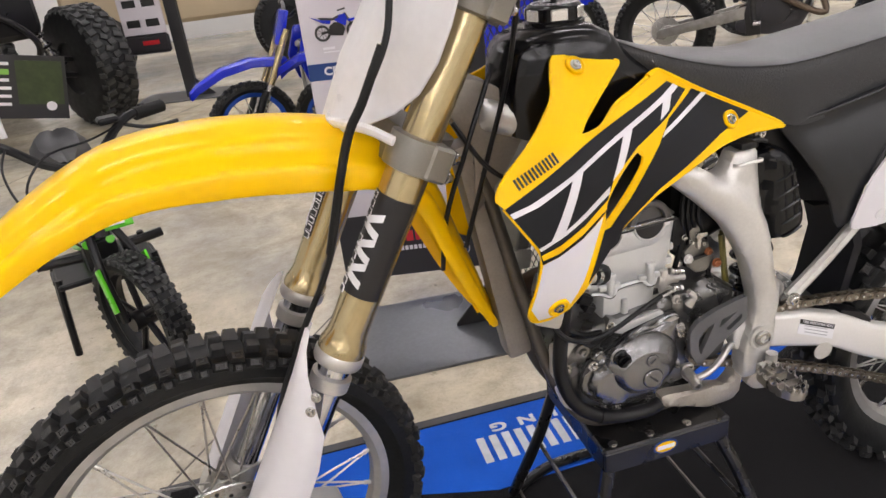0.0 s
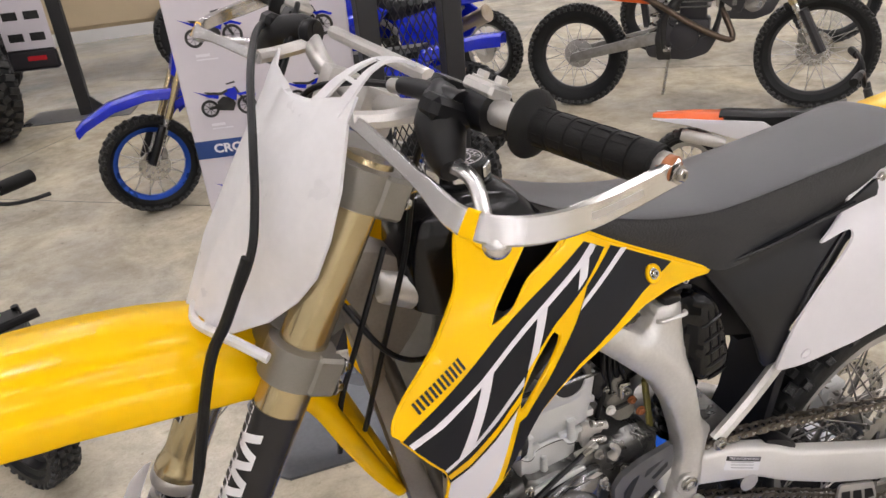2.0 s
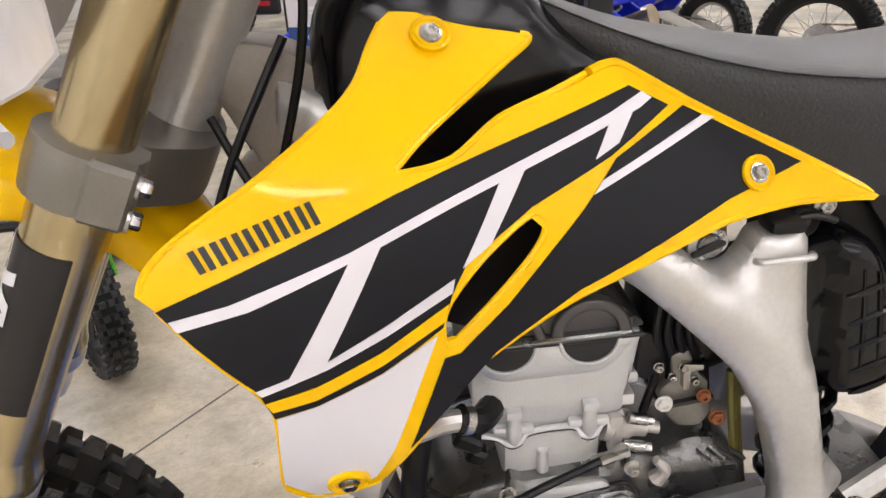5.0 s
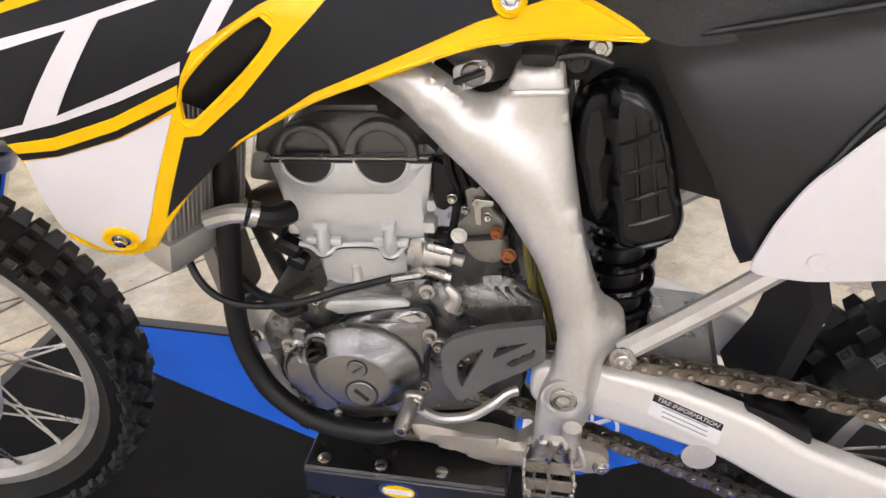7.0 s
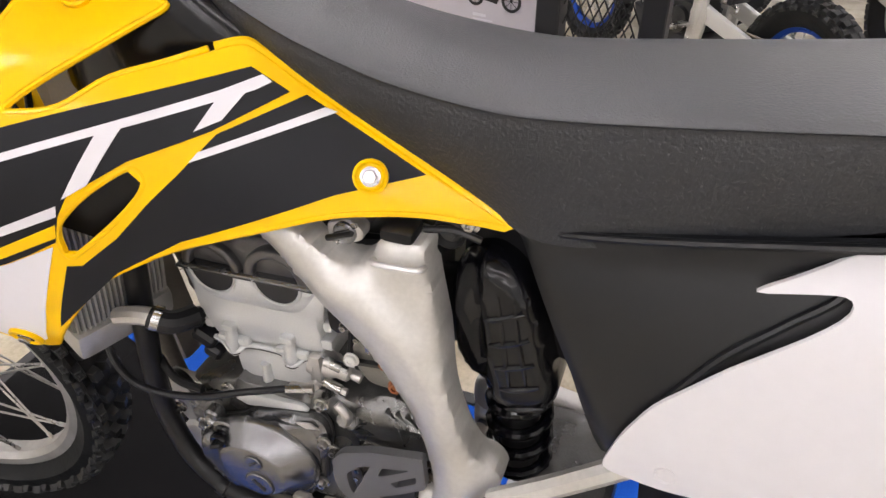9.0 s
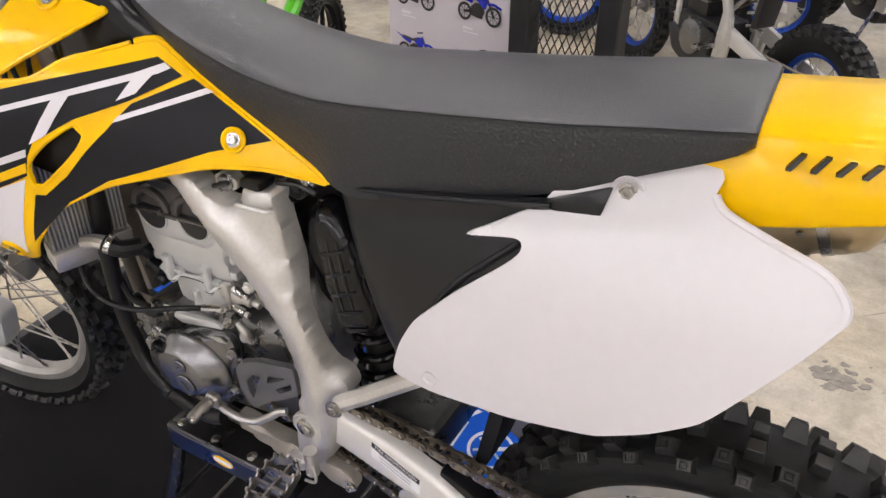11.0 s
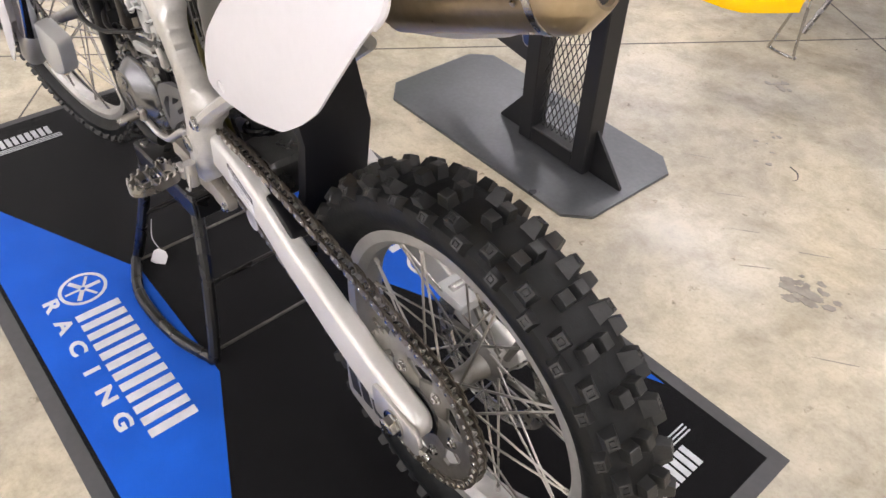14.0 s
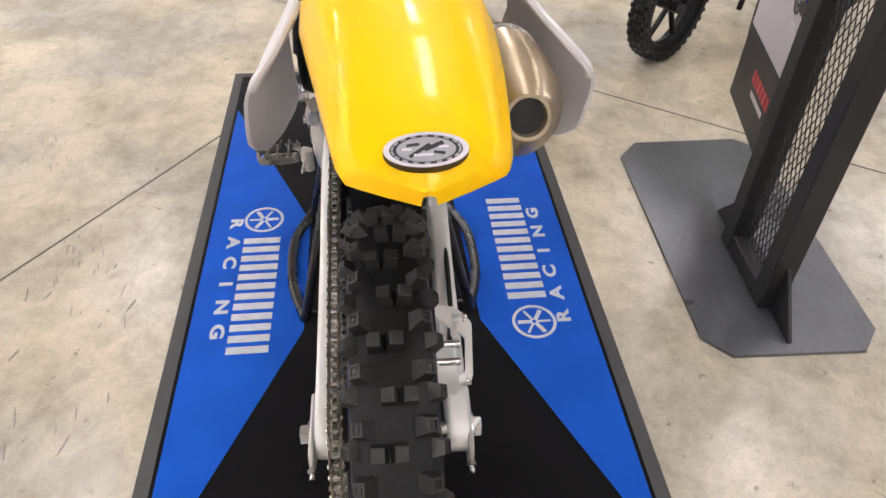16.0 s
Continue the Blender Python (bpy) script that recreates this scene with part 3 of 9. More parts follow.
plaque = part("oval_plaque", lathe(bmesh.new(), [(0.018, 0), (0.018, 0.0012)], Matrix.Translation((-0.727, -SY, SZ - 0.024)) @ Matrix.Rotation(radians(90), 4, "X") @ Matrix.Diagonal((1.35, 0.8, 1, 1)), 24), NAVY, stand, "small blue oval plaque")
part("plaque_face", lathe(bmesh.new(), [(0.015, 0), (0.015, 0.0018)], Matrix.Translation((-0.727, -SY, SZ - 0.024)) @ Matrix.Rotation(radians(90), 4, "X") @ Matrix.Diagonal((1.35, 0.72, 1, 1)), 24), YELLOW, plaque)
part("plaque_bar", box(bmesh.new(), (-0.727, -SY - 0.0021, SZ - 0.024), (0.034, 0.0008, 0.008)), DECAL_WHITE, plaque)

# a paper tag on a string at the stand's leg
tag = tagged(empty("price_tag", BIKE @ Matrix.Translation((-0.885, -0.150, 0.0)) @ Matrix.Rotation(radians(42), 4, "Z")), "small blank white paper tag hanging on a string", "tag")
bm = slab(bmesh.new(), rounded([(-0.017, 0.005), (0.017, 0.005), (0.017, 0.045), (0.008, 0.058), (-0.008, 0.058), (-0.017, 0.045)], 0.003), -0.0005, 0.0005, 0)
bmesh.ops.transform(bm, matrix=Matrix.Rotation(radians(25), 4, "Y"), verts=bm.verts)
part("paper", bm, PAPER, tag)
part("string", tube(bmesh.new(), [(0.022, 0, 0.05), (0.012, -0.002, 0.09), (0.016, 0.012, 0.135)], 0.0009, 5), PAPER, tag)

# ---- display rack with poster ----
rack = tagged(empty("display_rack", pose(0, 0, 0, 0, 0, -3)), "black steel mesh display rack on a grey floor plate", "display rack")
PL = [(-1.24, 0.726), (-1.166, 0.665), (-0.436, 0.683), (-0.379, 0.741), (-0.386, 1.051), (-0.448, 1.103), (-1.2, 1.109), (-1.256, 1.046)]
part("floor_plate", flat(bmesh.new(), PL, 0.0, 0.009), PLATE_STEEL, rack, "grey steel plate with clipped corners")
PY = 0.875
for x in (-0.755, -0.545):
    part("post", box(bmesh.new(), (x, PY, 1.01), (0.050, 0.060, 2.0), bevel=0.003), RACK_BLACK, rack)
part("foot_rail", box(bmesh.new(), (-0.65, PY, 0.035), (0.162, 0.056, 0.05), bevel=0.003), RACK_BLACK, rack)
part("head_rail", box(bmesh.new(), (-0.65, PY, 1.985), (0.162, 0.056, 0.05), bevel=0.003), RACK_BLACK, rack)
for s in (-1, 1):
    x = -0.65 + s * 0.130
    part("gusset", slab(bmesh.new(), [(x, 0.010), (x + s * 0.11, 0.010), (x + s * 0.11, 0.018), (x + s * 0.004, 0.14), (x, 0.14)], PY + 0.0, PY + 0.008, 0), RACK_BLACK, rack)
bm = bmesh.new()
cw, ch = 0.0185, 0.040
for k in range(8):
    for j in range(95):
        x, z = -0.732 + cw * k + (cw / 2 if j % 2 else 0), 0.062 + ch / 2 * j
        for a, b in (((x, z), (x + cw / 2, z + ch / 2)), ((x + cw / 2, z + ch / 2), (x + cw, z))):
            rod(bm, (a[0], PY, a[1]), (b[0], PY, b[1]), 0.0017, 4)
part("wire_mesh", bm, RACK_BLACK, rack, "expanded black steel mesh")

# ---- the motorcycle ----
bike = tagged(empty("motorcycle", BIKE), "yellow, white and black motocross motorcycle on a lift stand", "motorcycle")
AX = Vector((0.005, 0, 0.328))
STEER = Matrix.Translation((-1.045, -0.017, 1.0)) @ Matrix.Rotation(radians(28.4), 4, "Y") @ Matrix.Rotation(radians(10.3), 4, "Z")
SIDE = Matrix.Rotation(radians(90), 4, "X")      # turns the lathe's axis to -y


def front(bm):
    bmesh.ops.transform(bm, matrix=STEER, verts=bm.verts)
    return bm


def block(bm, m, sx, sy, h, taper=0.86, hollow=False):
    """A tread block standing on the z axis of m; shoulder blocks carry a fine grooved square."""
    four = ((-1, -1), (1, -1), (1, 1), (-1, 1))
    grow = 1.20 if hollow else 1.06
    rings = []
    for k, z in ((grow, -0.004), (taper, h), (taper * 0.90, h + 0.0008)) + (((taper * 0.56, h + 0.0008), (taper * 0.53, h - 0.0012), (taper * 0.42, h - 0.0012), (taper * 0.39, h + 0.0006)) if hollow else ()):
        rings.append([bm.verts.new(m @ Vector((x * sx * k / 2, y * sy * k / 2, z))) for x, y in four])
    for lo, hi in zip(rings, rings[1:]):
        for i in range(4):
            bm.faces.new((lo[i], lo[(i + 1) % 4], hi[(i + 1) % 4], hi[i]))
    bm.faces.new(rings[-1])


def tyre_mesh(R, w, rim_r, pitch, rows, kh=0.014):
    """Casing and tread; rows are (share of a pitch, sideways angle, length, width, zigzag) of the blocks."""
    bm = bmesh.new()
    Rc = R - kh
    half = w / 2
    prof = [(rim_r - 0.006, -half * 0.42), (rim_r + 0.012, -half * 0.66), ((rim_r + Rc) / 2 - 0.004, -half * 0.94), ((rim_r + Rc) / 2 + 0.014, -half * 0.96)]
    crown = 9
    r0 = (rim_r + Rc) / 2 + 0.014
    for i in range(1, crown):
        a = -math.pi / 2 + math.pi * i / crown
        prof.append((r0 + (Rc - r0) * max(0, math.cos(a)) ** 0.7, half * 0.96 * math.sin(a)))
    prof += [(r, -y) for r, y in prof[:4][::-1]]
    lathe(bm, prof + [(rim_r - 0.012, 0)], SIDE, 72, caps=False)
    casing = bm
    tread = bmesh.new()
    n = round(2 * math.pi * R / pitch)
    for i in range(n):
        for share, th, ln, wd, *zigzag in rows:
            for s in ((-1, 1) if th else (0,)):
                a = 2 * math.pi * (i + share) / n + random.uniform(-0.002, 0.002)
                t = radians(th) * s
                # the foot of the block on the crown
                y = half * 0.96 * math.sin(t) + sum(zigzag) * (1 if i % 2 == 0 else -1)
                r = r0 + (Rc - r0) * max(0.0, math.cos(t)) ** 0.7
                m = Matrix.Rotation(-a, 4, "Y") @ Matrix.Translation((r, y, 0)) @ Matrix.Rotation(radians(90), 4, "Y") @ Matrix.Rotation(-t * 0.75, 4, "X")
                block(tread, m, ln, wd, kh * random.uniform(0.92, 1.02) * (0.55 if abs(th) > 76 else 0.72 if abs(th) > 60 else 1), 0.88 if abs(th) < 30 else 0.80, abs(th) > 30)
    return casing, tread


def spoked_wheel(parent, name, m, R, w, rim_r, hub_w, hub_r, pitch, rows, label, rim_mat=RIM, hub_mat=HUB, spokes=36, rim_w=0.024, kh=0.014):
    """Rim with tyre, hub and laced spokes, its axle along y of m."""
    prof = [(rim_r + 0.004, -rim_w), (rim_r + 0.004, -rim_w + 0.004), (rim_r - 0.010, -rim_w + 0.006), (rim_r - 0.016, -rim_w * 0.5), (rim_r - 0.016, rim_w * 0.5), (rim_r - 0.010, rim_w - 0.006),
            (rim_r + 0.004, rim_w - 0.004), (rim_r + 0.004, rim_w), (rim_r - 0.014, rim_w * 0.94), (rim_r - 0.024, rim_w * 0.52), (rim_r - 0.024, -rim_w * 0.52), (rim_r - 0.014, -rim_w * 0.94)]
    bm = bmesh.new()
    rings = [[bm.verts.new(Vector((r * math.cos(2 * math.pi * i / 72), y, r * math.sin(2 * math.pi * i / 72)))) for i in range(72)] for r, y in prof]
    ring_faces(bm, rings, closed=True)
    rim = part(name, bm, rim_mat, parent, label)
    rim.matrix_local = m
    casing, tread = tyre_mesh(R, w, rim_r, pitch, rows, kh)
    part("tyre", casing, RUBBER, rim, "black knobbly off-road tyre")
    part("tread", tread, KNOB, rim, "chunky black rubber tread blocks", sharp=20)
    bm = bmesh.new()
    h = hub_w / 2
    lathe(bm, [(hub_r, -h), (hub_r, -h + 0.006), (hub_r * 0.62, -h + 0.014), (hub_r * 0.5, -h * 0.3), (hub_r * 0.5, h * 0.3), (hub_r * 0.62, h - 0.014), (hub_r, h - 0.006), (hub_r, h), (hub_r * 0.4, h + 0.006)], SIDE, 28)
    part("hub", bm, hub_mat, rim)
    kinds = []
    for s in (-1, 1):
        for lead in (-1, 1):
            a = lead * radians(62)
            p = Vector((hub_r * 0.93 * math.cos(a), s * (h - 0.003 - 0.004 * lead), hub_r * 0.93 * math.sin(a)))
            q = Vector(((rim_r - 0.02) * math.cos(lead * radians(5)), s * 0.004, (rim_r - 0.02) * math.sin(lead * radians(5))))
            bm = rod(bmesh.new(), p, q, 0.0019, 6)
            d = (p - q).normalized()
            rod(bm, q - d * 0.004, q + d * 0.016, 0.0034, 6)
            kinds.append(mesh_of("spoke", bm, SPOKE))
    per = spokes // 4
    for k, me in enumerate(kinds):
        for i in range(per):
            ob = new("spoke", me)
            ob.parent = rim
            ob.matrix_local = Matrix.Rotation(2 * math.pi * (i + k / 4) / per, 4, "Y")
    return rim


def disc_mesh(r0, r1, t, holes=18):
    bm = bmesh.new()
    n = 72
    ring = []
    for r, y in ((r0, -t / 2), (r1, -t / 2), (r1, t / 2), (r0, t / 2)):
        ring.append([bm.verts.new((((r + (0.003 * math.sin(9 * 2 * math.pi * i / n) if r == r1 else 0))) * math.cos(2 * math.pi * i / n), y, r * math.sin(2 * math.pi * i / n))) for i in range(n)])
    ring_faces(bm, ring, closed=True)
    return bm


REAR_ROWS = [(0.0, 11.8, 0.0190, 0.0172, 0.0066), (0.45, 40, 0.0205, 0.0178), (0.06, 66, 0.0185, 0.0155)]
FRONT_ROWS = [(0.0, 16, 0.020, 0.016), (0.5, 44, 0.021, 0.014), (0.0, 68, 0.021, 0.012), (0.5, 82, 0.012, 0.011)]
rear_wheel = spoked_wheel(bike, "rear_wheel", Matrix.Translation(AX) @ Matrix.Rotation(0.02, 4, "Y"), 0.338, 0.106, 0.247, 0.10, 0.034, 0.0625, REAR_ROWS, "laced aluminium rear wheel with black tyre", rim_w=0.029, kh=0.0160)
front_m = STEER @ Matrix.Translation((-0.085, 0, -0.765))
front_wheel = spoked_wheel(bike, "front_wheel", front_m, 0.345, 0.086, 0.277, 0.11, 0.030, 0.050, FRONT_ROWS, "laced aluminium front wheel with black tyre", rim_w=0.022)


def drilled_disc(parent, r0, r1, y, spider_r):
    d = part("brake_disc", disc_mesh(r0, r1, 0.004), STEEL, parent, "wavy drilled steel brake disc")
    d.location = (0, y, 0)
    bm = bmesh.new()
    for i in range(36):
        a = 2 * math.pi * i / 36
        r = r0 + (r1 - r0) * (0.3 if i % 2 else 0.68)
        lathe(bm, [(0.0036, -0.0026), (0.0036, 0.0026)], Matrix.Translation((r * math.cos(a), y, r * math.sin(a))) @ SIDE, 8)
    part("drill_holes", bm, DARKMETAL, parent)
    for i in range(6):
        a = 2 * math.pi * i / 6
        bm = rod(bmesh.new(), (spider_r * math.cos(a - 0.3), y, spider_r * math.sin(a - 0.3)), ((r0 + 0.006) * math.cos(a), y, (r0 + 0.006) * math.sin(a)), 0.006, 8)
        part("disc_arm", bm, HUB, parent)


drilled_disc(rear_wheel, 0.092, 0.122, 0.058, 0.04)
drilled_disc(front_wheel, 0.098, 0.125, -0.062, 0.035)

# rear sprocket
SPY, TEETH, PITCH = -0.080, 48, 0.015875
SPR = PITCH / 2 / math.sin(math.pi / TEETH)
bm = bmesh.new()
n = TEETH * 4
rings = []
for y in (-0.003, 0.003):
    rings.append([bm.verts.new(((SPR + (0.006, 0.002, -0.004, 0.002)[i % 4]) * math.cos(2 * math.pi * i / n), y, (SPR + (0.006, 0.002, -0.004, 0.002)[i % 4]) * math.sin(2 * math.pi * i / n))) for i in range(n)])
inner = []
for y in (0.003, -0.003):
    inner.append([bm.verts.new((0.094 * math.cos(2 * math.pi * i / n), y, 0.094 * math.sin(2 * math.pi * i / n))) for i in range(n)])
ring_faces(bm, rings + inner, closed=True)
sprocket = part("rear_sprocket", bm, SPROCKET, rear_wheel, "worn toothed aluminium rear sprocket")
sprocket.location = (0, SPY, 0)
for i in range(6):
    q = slab(bmesh.new(), [(0.040, -0.0228), (0.057, -0.0326), (0.070, -0.025), (0.082, -0.017), (0.098, -0.028), (0.098, 0.028), (0.082, 0.017), (0.070, 0.025), (0.057, 0.0326), (0.040, 0.0228)], SPY - 0.003, SPY + 0.003, 0.001)
    bmesh.ops.transform(q, matrix=Matrix.Rotation(2 * math.pi * i / 6, 4, "Y"), verts=q.verts)
    part("sprocket_arm", q, SPROCKET, rear_wheel)
bm = lathe(bmesh.new(), [(0.054, 0), (0.054, 0.016), (0.040, 0.024), (0.036, 0.020), (0.024, 0.020), (0.022, 0.034)], Matrix.Translation((0, SPY + 0.02, 0)) @ SIDE, 32)
part("hub_flange", bm, DARKMETAL, rear_wheel)
for i in range(6):
    a = 2 * math.pi * (i + 0.5) / 6
    part("sprocket_bolt", bolt(bmesh.new(), (0.072 * math.cos(2 * math.pi * i / 6), SPY - 0.003, 0.072 * math.sin(2 * math.pi * i / 6)), (0.072 * math.cos(2 * math.pi * i / 6), SPY - 1, 0.072 * math.sin(2 * math.pi * i / 6)), 0.006, 0.007), STEEL, rear_wheel)

# chain
C1, C2 = Vector((-0.620, 0, 0.490)), AX.copy()
r1, r2 = PITCH / 2 / math.sin(math.pi / 14), SPR
ax = C2 - C1
D = ax.length
th = math.atan2(ax.z, ax.x)
ph = math.asin((r2 - r1) / D)
path = []
for a in np.linspace(th + math.pi / 2 + ph, th + 3 * math.pi / 2 - ph, 14):
    path.append(C1 + r1 * Vector((math.cos(a), 0, math.sin(a))))
lo0, lo1 = path[-1], C2 + r2 * Vector((math.cos(th - math.pi / 2 - ph), 0, math.sin(th - math.pi / 2 - ph)))
for k in range(1, 20):
    t = k / 20
    path.append(lo0.lerp(lo1, t) + Vector((0, 0, 0.017 * 4 * t * (1 - t) * (1.3 - 0.6 * t))))
for a in np.linspace(th - math.pi / 2 - ph, th + math.pi / 2 + ph, 40):
    path.append(C2 + r2 * Vector((math.cos(a), 0, math.sin(a))))
hi0, hi1 = path[-1], path[0]
for k in range(1, 20):
    t = k / 20
    path.append(hi0.lerp(hi1, t) + Vector((0, 0, 0.024 * 4 * t * (1 - t) * (0.5 + t))))
path.append(path[0])
cum = [0]
for a, b in zip(path, path[1:]):
    cum.append(cum[-1] + (b - a).length)
links = 2 * round(cum[-1] / PITCH / 2)
pins = []
for i in range(links):
    s = cum[-1] * i / links
    k = max(j for j in range(len(cum) - 1) if cum[j] <= s)
    pins.append(path[k].lerp(path[k + 1], (s - cum[k]) / max(1e-9, cum[k + 1] - cum[k])))
bm = bmesh.new()
for p in pins:
    lathe(bm, [(0.0051, -0.0035), (0.0051, 0.0035)], Matrix.Translation((p.x, SPY, p.z)) @ SIDE, 8)
    lathe(bm, [(0.0028, -0.0114), (0.0033, -0.0106), (0.0033, 0.0106), (0.0028, 0.0114)], Matrix.Translation((p.x, SPY, p.z)) @ SIDE, 8)
chain = part("drive_chain", bm, STEEL, bike, "greasy steel roller drive chain")


def link_plate(y):
    bm = bmesh.new()
    pts = []
    for i in range(7):
        a = math.pi / 2 + math.pi * i / 6
        pts.append((-PITCH / 2 + 0.0073 * math.cos(a), 0.0073 * math.sin(a)))
    for i in range(7):
        a = -math.pi / 2 + math.pi * i / 6
        pts.append((PITCH / 2 + 0.0073 * math.cos(a), 0.0073 * math.sin(a)))
    for s in (-1, 1):
        slab(bm, pts, s * y - 0.0009, s * y + 0.0009, 0)
    return mesh_of("chain_link", bm, CHAIN)


plates = (link_plate(0.0058), link_plate(0.0084))
for i in range(links):
    p, q = pins[i], pins[(i + 1) % links]
    ob = new("chain_link", plates[i % 2])
    ob.parent = chain
    d = q - p
    ob.matrix_local = Matrix.Translation(((p.x + q.x) / 2, SPY, (p.z + q.z) / 2)) @ Matrix.Rotation(-math.atan2(d.z, d.x), 4, "Y")

# ---- swingarm ----
for s in (-1, 1):
    out = [(-0.575, 0.525), (-0.520, 0.530), (-0.430, 0.517), (-0.345, 0.490), (-0.285, 0.456), (-0.180, 0.420), (-0.060, 0.380), (0.012, 0.366), (0.042, 0.352), (0.044, 0.318),
           (0.012, 0.288), (-0.065, 0.300), (-0.180, 0.338), (-0.300, 0.390), (-0.370, 0.430), (-0.500, 0.462), (-0.575, 0.470)]
    bm = bmesh.new()
    slab(bm, rounded(out, 0.02), -0.036, 0, 0.009, 3)
    for v in bm.verts:
        k = max(0, min(1, (v.co.x + 0.55) / 0.55))
        v.co.y += -0.074 - 0.018 * k
        if s > 0:
            v.co.y = -v.co.y
    arm = part("swingarm", bm, SWING, bike, "box-section brushed aluminium swingarm")
    if s < 0:
        def on_face(b):
            for v in b.verts:
                v.co.y += 0.003 - 0.018 * max(0, min(1, (v.co.x + 0.55) / 0.55))
                v.co.z -= 0.012
            return b

        bm = slab(bmesh.new(), [(-0.447, 0.523), (-0.372, 0.492), (-0.3745, 0.462), (-0.4495, 0.492)], -0.1135, -0.1125, 0)
        part("sticker", on_face(bm), PAPER, arm, "white printed tyre information sticker")
        bm = slab(bmesh.new(), [(-0.446, 0.522), (-0.373, 0.4925), (-0.374, 0.483), (-0.447, 0.5125)], -0.1142, -0.1134, 0)
        part("sticker_head", on_face(bm), DECAL_BLACK, arm)
        m = Matrix.Translation((-0.4095, -0.1144, 0.5027)) @ Matrix.Rotation(radians(22), 4, "Y") @ Matrix.Rotation(radians(90), 4, "X")
        part("lettering", on_face(words("TIRE INFORMATION", 0.0078, m, 0.0002)), DECAL_WHITE, arm)
        for k in range(3):
            part("print_line", on_face(box(bmesh.new(), (-0.411 + 0.003 * k - 0.004, -0.1138, 0.4935 - 0.0060 * k + 0.001), (0.052, 0.0004, 0.0013), Matrix.Translation((-0.41, 0, 0.487)) @ Matrix.Rotation(radians(22), 4, "Y") @ Matrix.Translation((0.41, 0, -0.487)))), PRINT_GREY, arm)
        part("plug", on_face(lathe(bmesh.new(), [(0.018, 0), (0.018, 0.0016), (0.001, 0.0018)], Matrix.Translation((-0.390, -0.112, 0.440)) @ SIDE, 24)), FRAME, arm)
    # chain adjuster block and axle nut
    bm = bmesh.new()
    slab(bm, rounded([(-0.050, 0.362), (0.055, 0.352), (0.062, 0.325), (0.055, 0.300), (-0.045, 0.302)], 0.012), s * 0.122, s * 0.131, 0.003)
    part("chain_adjuster", bm, ALLOY, bike)
    bm = bmesh.new()
    lathe(bm, [(0.021, 0), (0.021, 0.004), (0.0155, 0.005)], Matrix.Translation((AX.x, s * 0.131, AX.z)) @ (SIDE if s < 0 else SIDE.inverted()), 20)
    lathe(bm, [(0.0155, 0.004), (0.0155, 0.016), (0.012, 0.018), (0.008, 0.018), (0.0075, 0.012)], Matrix.Translation((AX.x, s * 0.131, AX.z)) @ (SIDE if s < 0 else SIDE.inverted()), 6)
    part("axle_nut", bm, STEEL, bike)
    bm = rod(bmesh.new(), (0.03, s * 0.126, 0.326), (0.078, s * 0.126, 0.322), 0.004, 8)
    lathe(bm, [(0.0075, 0), (0.0075, 0.006)], along((0.062, s * 0.126, 0.3235), (0.08, s * 0.126, 0.322)), 6)
    part("adjuster_bolt", bm, STEEL, bike)
part("swingarm_bridge", box(bmesh.new(), (-0.425, 0, 0.485), (0.10, 0.15, 0.075), bevel=0.020, seg=3), CRANK, bike)
part("rear_axle", rod(bmesh.new(), (AX.x, -0.13, AX.z), (AX.x, 0.13, AX.z), 0.010, 16), STEEL, bike)
bm = slab(bmesh.new(), rounded([(-0.350, 0.500), (-0.305, 0.484), (-0.275, 0.462), (-0.283, 0.442), (-0.312, 0.452), (-0.350, 0.478)], 0.010), -0.099, -0.066, 0.005)
part("chain_slider", bm, BLACK, bike, "black nylon chain slider block")
bm = tube(bmesh.new(), [(-0.60, SPY, 0.502), (-0.50, SPY, 0.510), (-0.40, SPY, 0.498), (-0.33, SPY, 0.476)], 0.008, 8, flat=1.4)
part("chain_buffer", bm, BLACK, bike)
bm = slab(bmesh.new(), rounded([(-0.150, 0.310), (-0.060, 0.285), (-0.040, 0.235), (-0.075, 0.205), (-0.150, 0.225)], 0.012), -0.100, -0.094, 0.002)
guide = part("chain_guide", bm, ALLOY, bike, "slotted aluminium chain guide plate")
for k in range(3):
    part("guide_slot", slab(bmesh.new(), [(-0.142 + 0.03 * k, 0.290 - 0.008 * k), (-0.122 + 0.03 * k, 0.285 - 0.008 * k), (-0.112 + 0.03 * k, 0.245), (-0.135 + 0.03 * k, 0.245)], -0.1012, -0.100, 0), DARKMETAL, guide)
part("guide_shoe", slab(bmesh.new(), rounded([(-0.15, 0.240), (-0.05, 0.225), (-0.05, 0.200), (-0.15, 0.215)], 0.006), -0.094, -0.070, 0.003), BLACK, guide)
# rear brake caliper on the far side
bm = slab(bmesh.new(), rounded([(-0.105, 0.362), (-0.092, 0.418), (-0.070, 0.436), (-0.036, 0.430), (-0.020, 0.408), (-0.022, 0.352), (-0.06, 0.336)], 0.012), 0.062, 0.102, 0.008, 3)
cal = part("rear_caliper", bm, CAST, bike, "cast aluminium rear brake caliper")
part("caliper_bridge", box(bmesh.new(), (-0.060, 0.050, 0.424), (0.062, 0.046, 0.020), bevel=0.006, seg=2), CAST, cal)
for x, z in ((-0.066, 0.436), (-0.040, 0.428)):
    part("caliper_pin", rod(bmesh.new(), (x, 0.036, z), (x, 0.104, z), 0.006, 12), STEEL, cal)
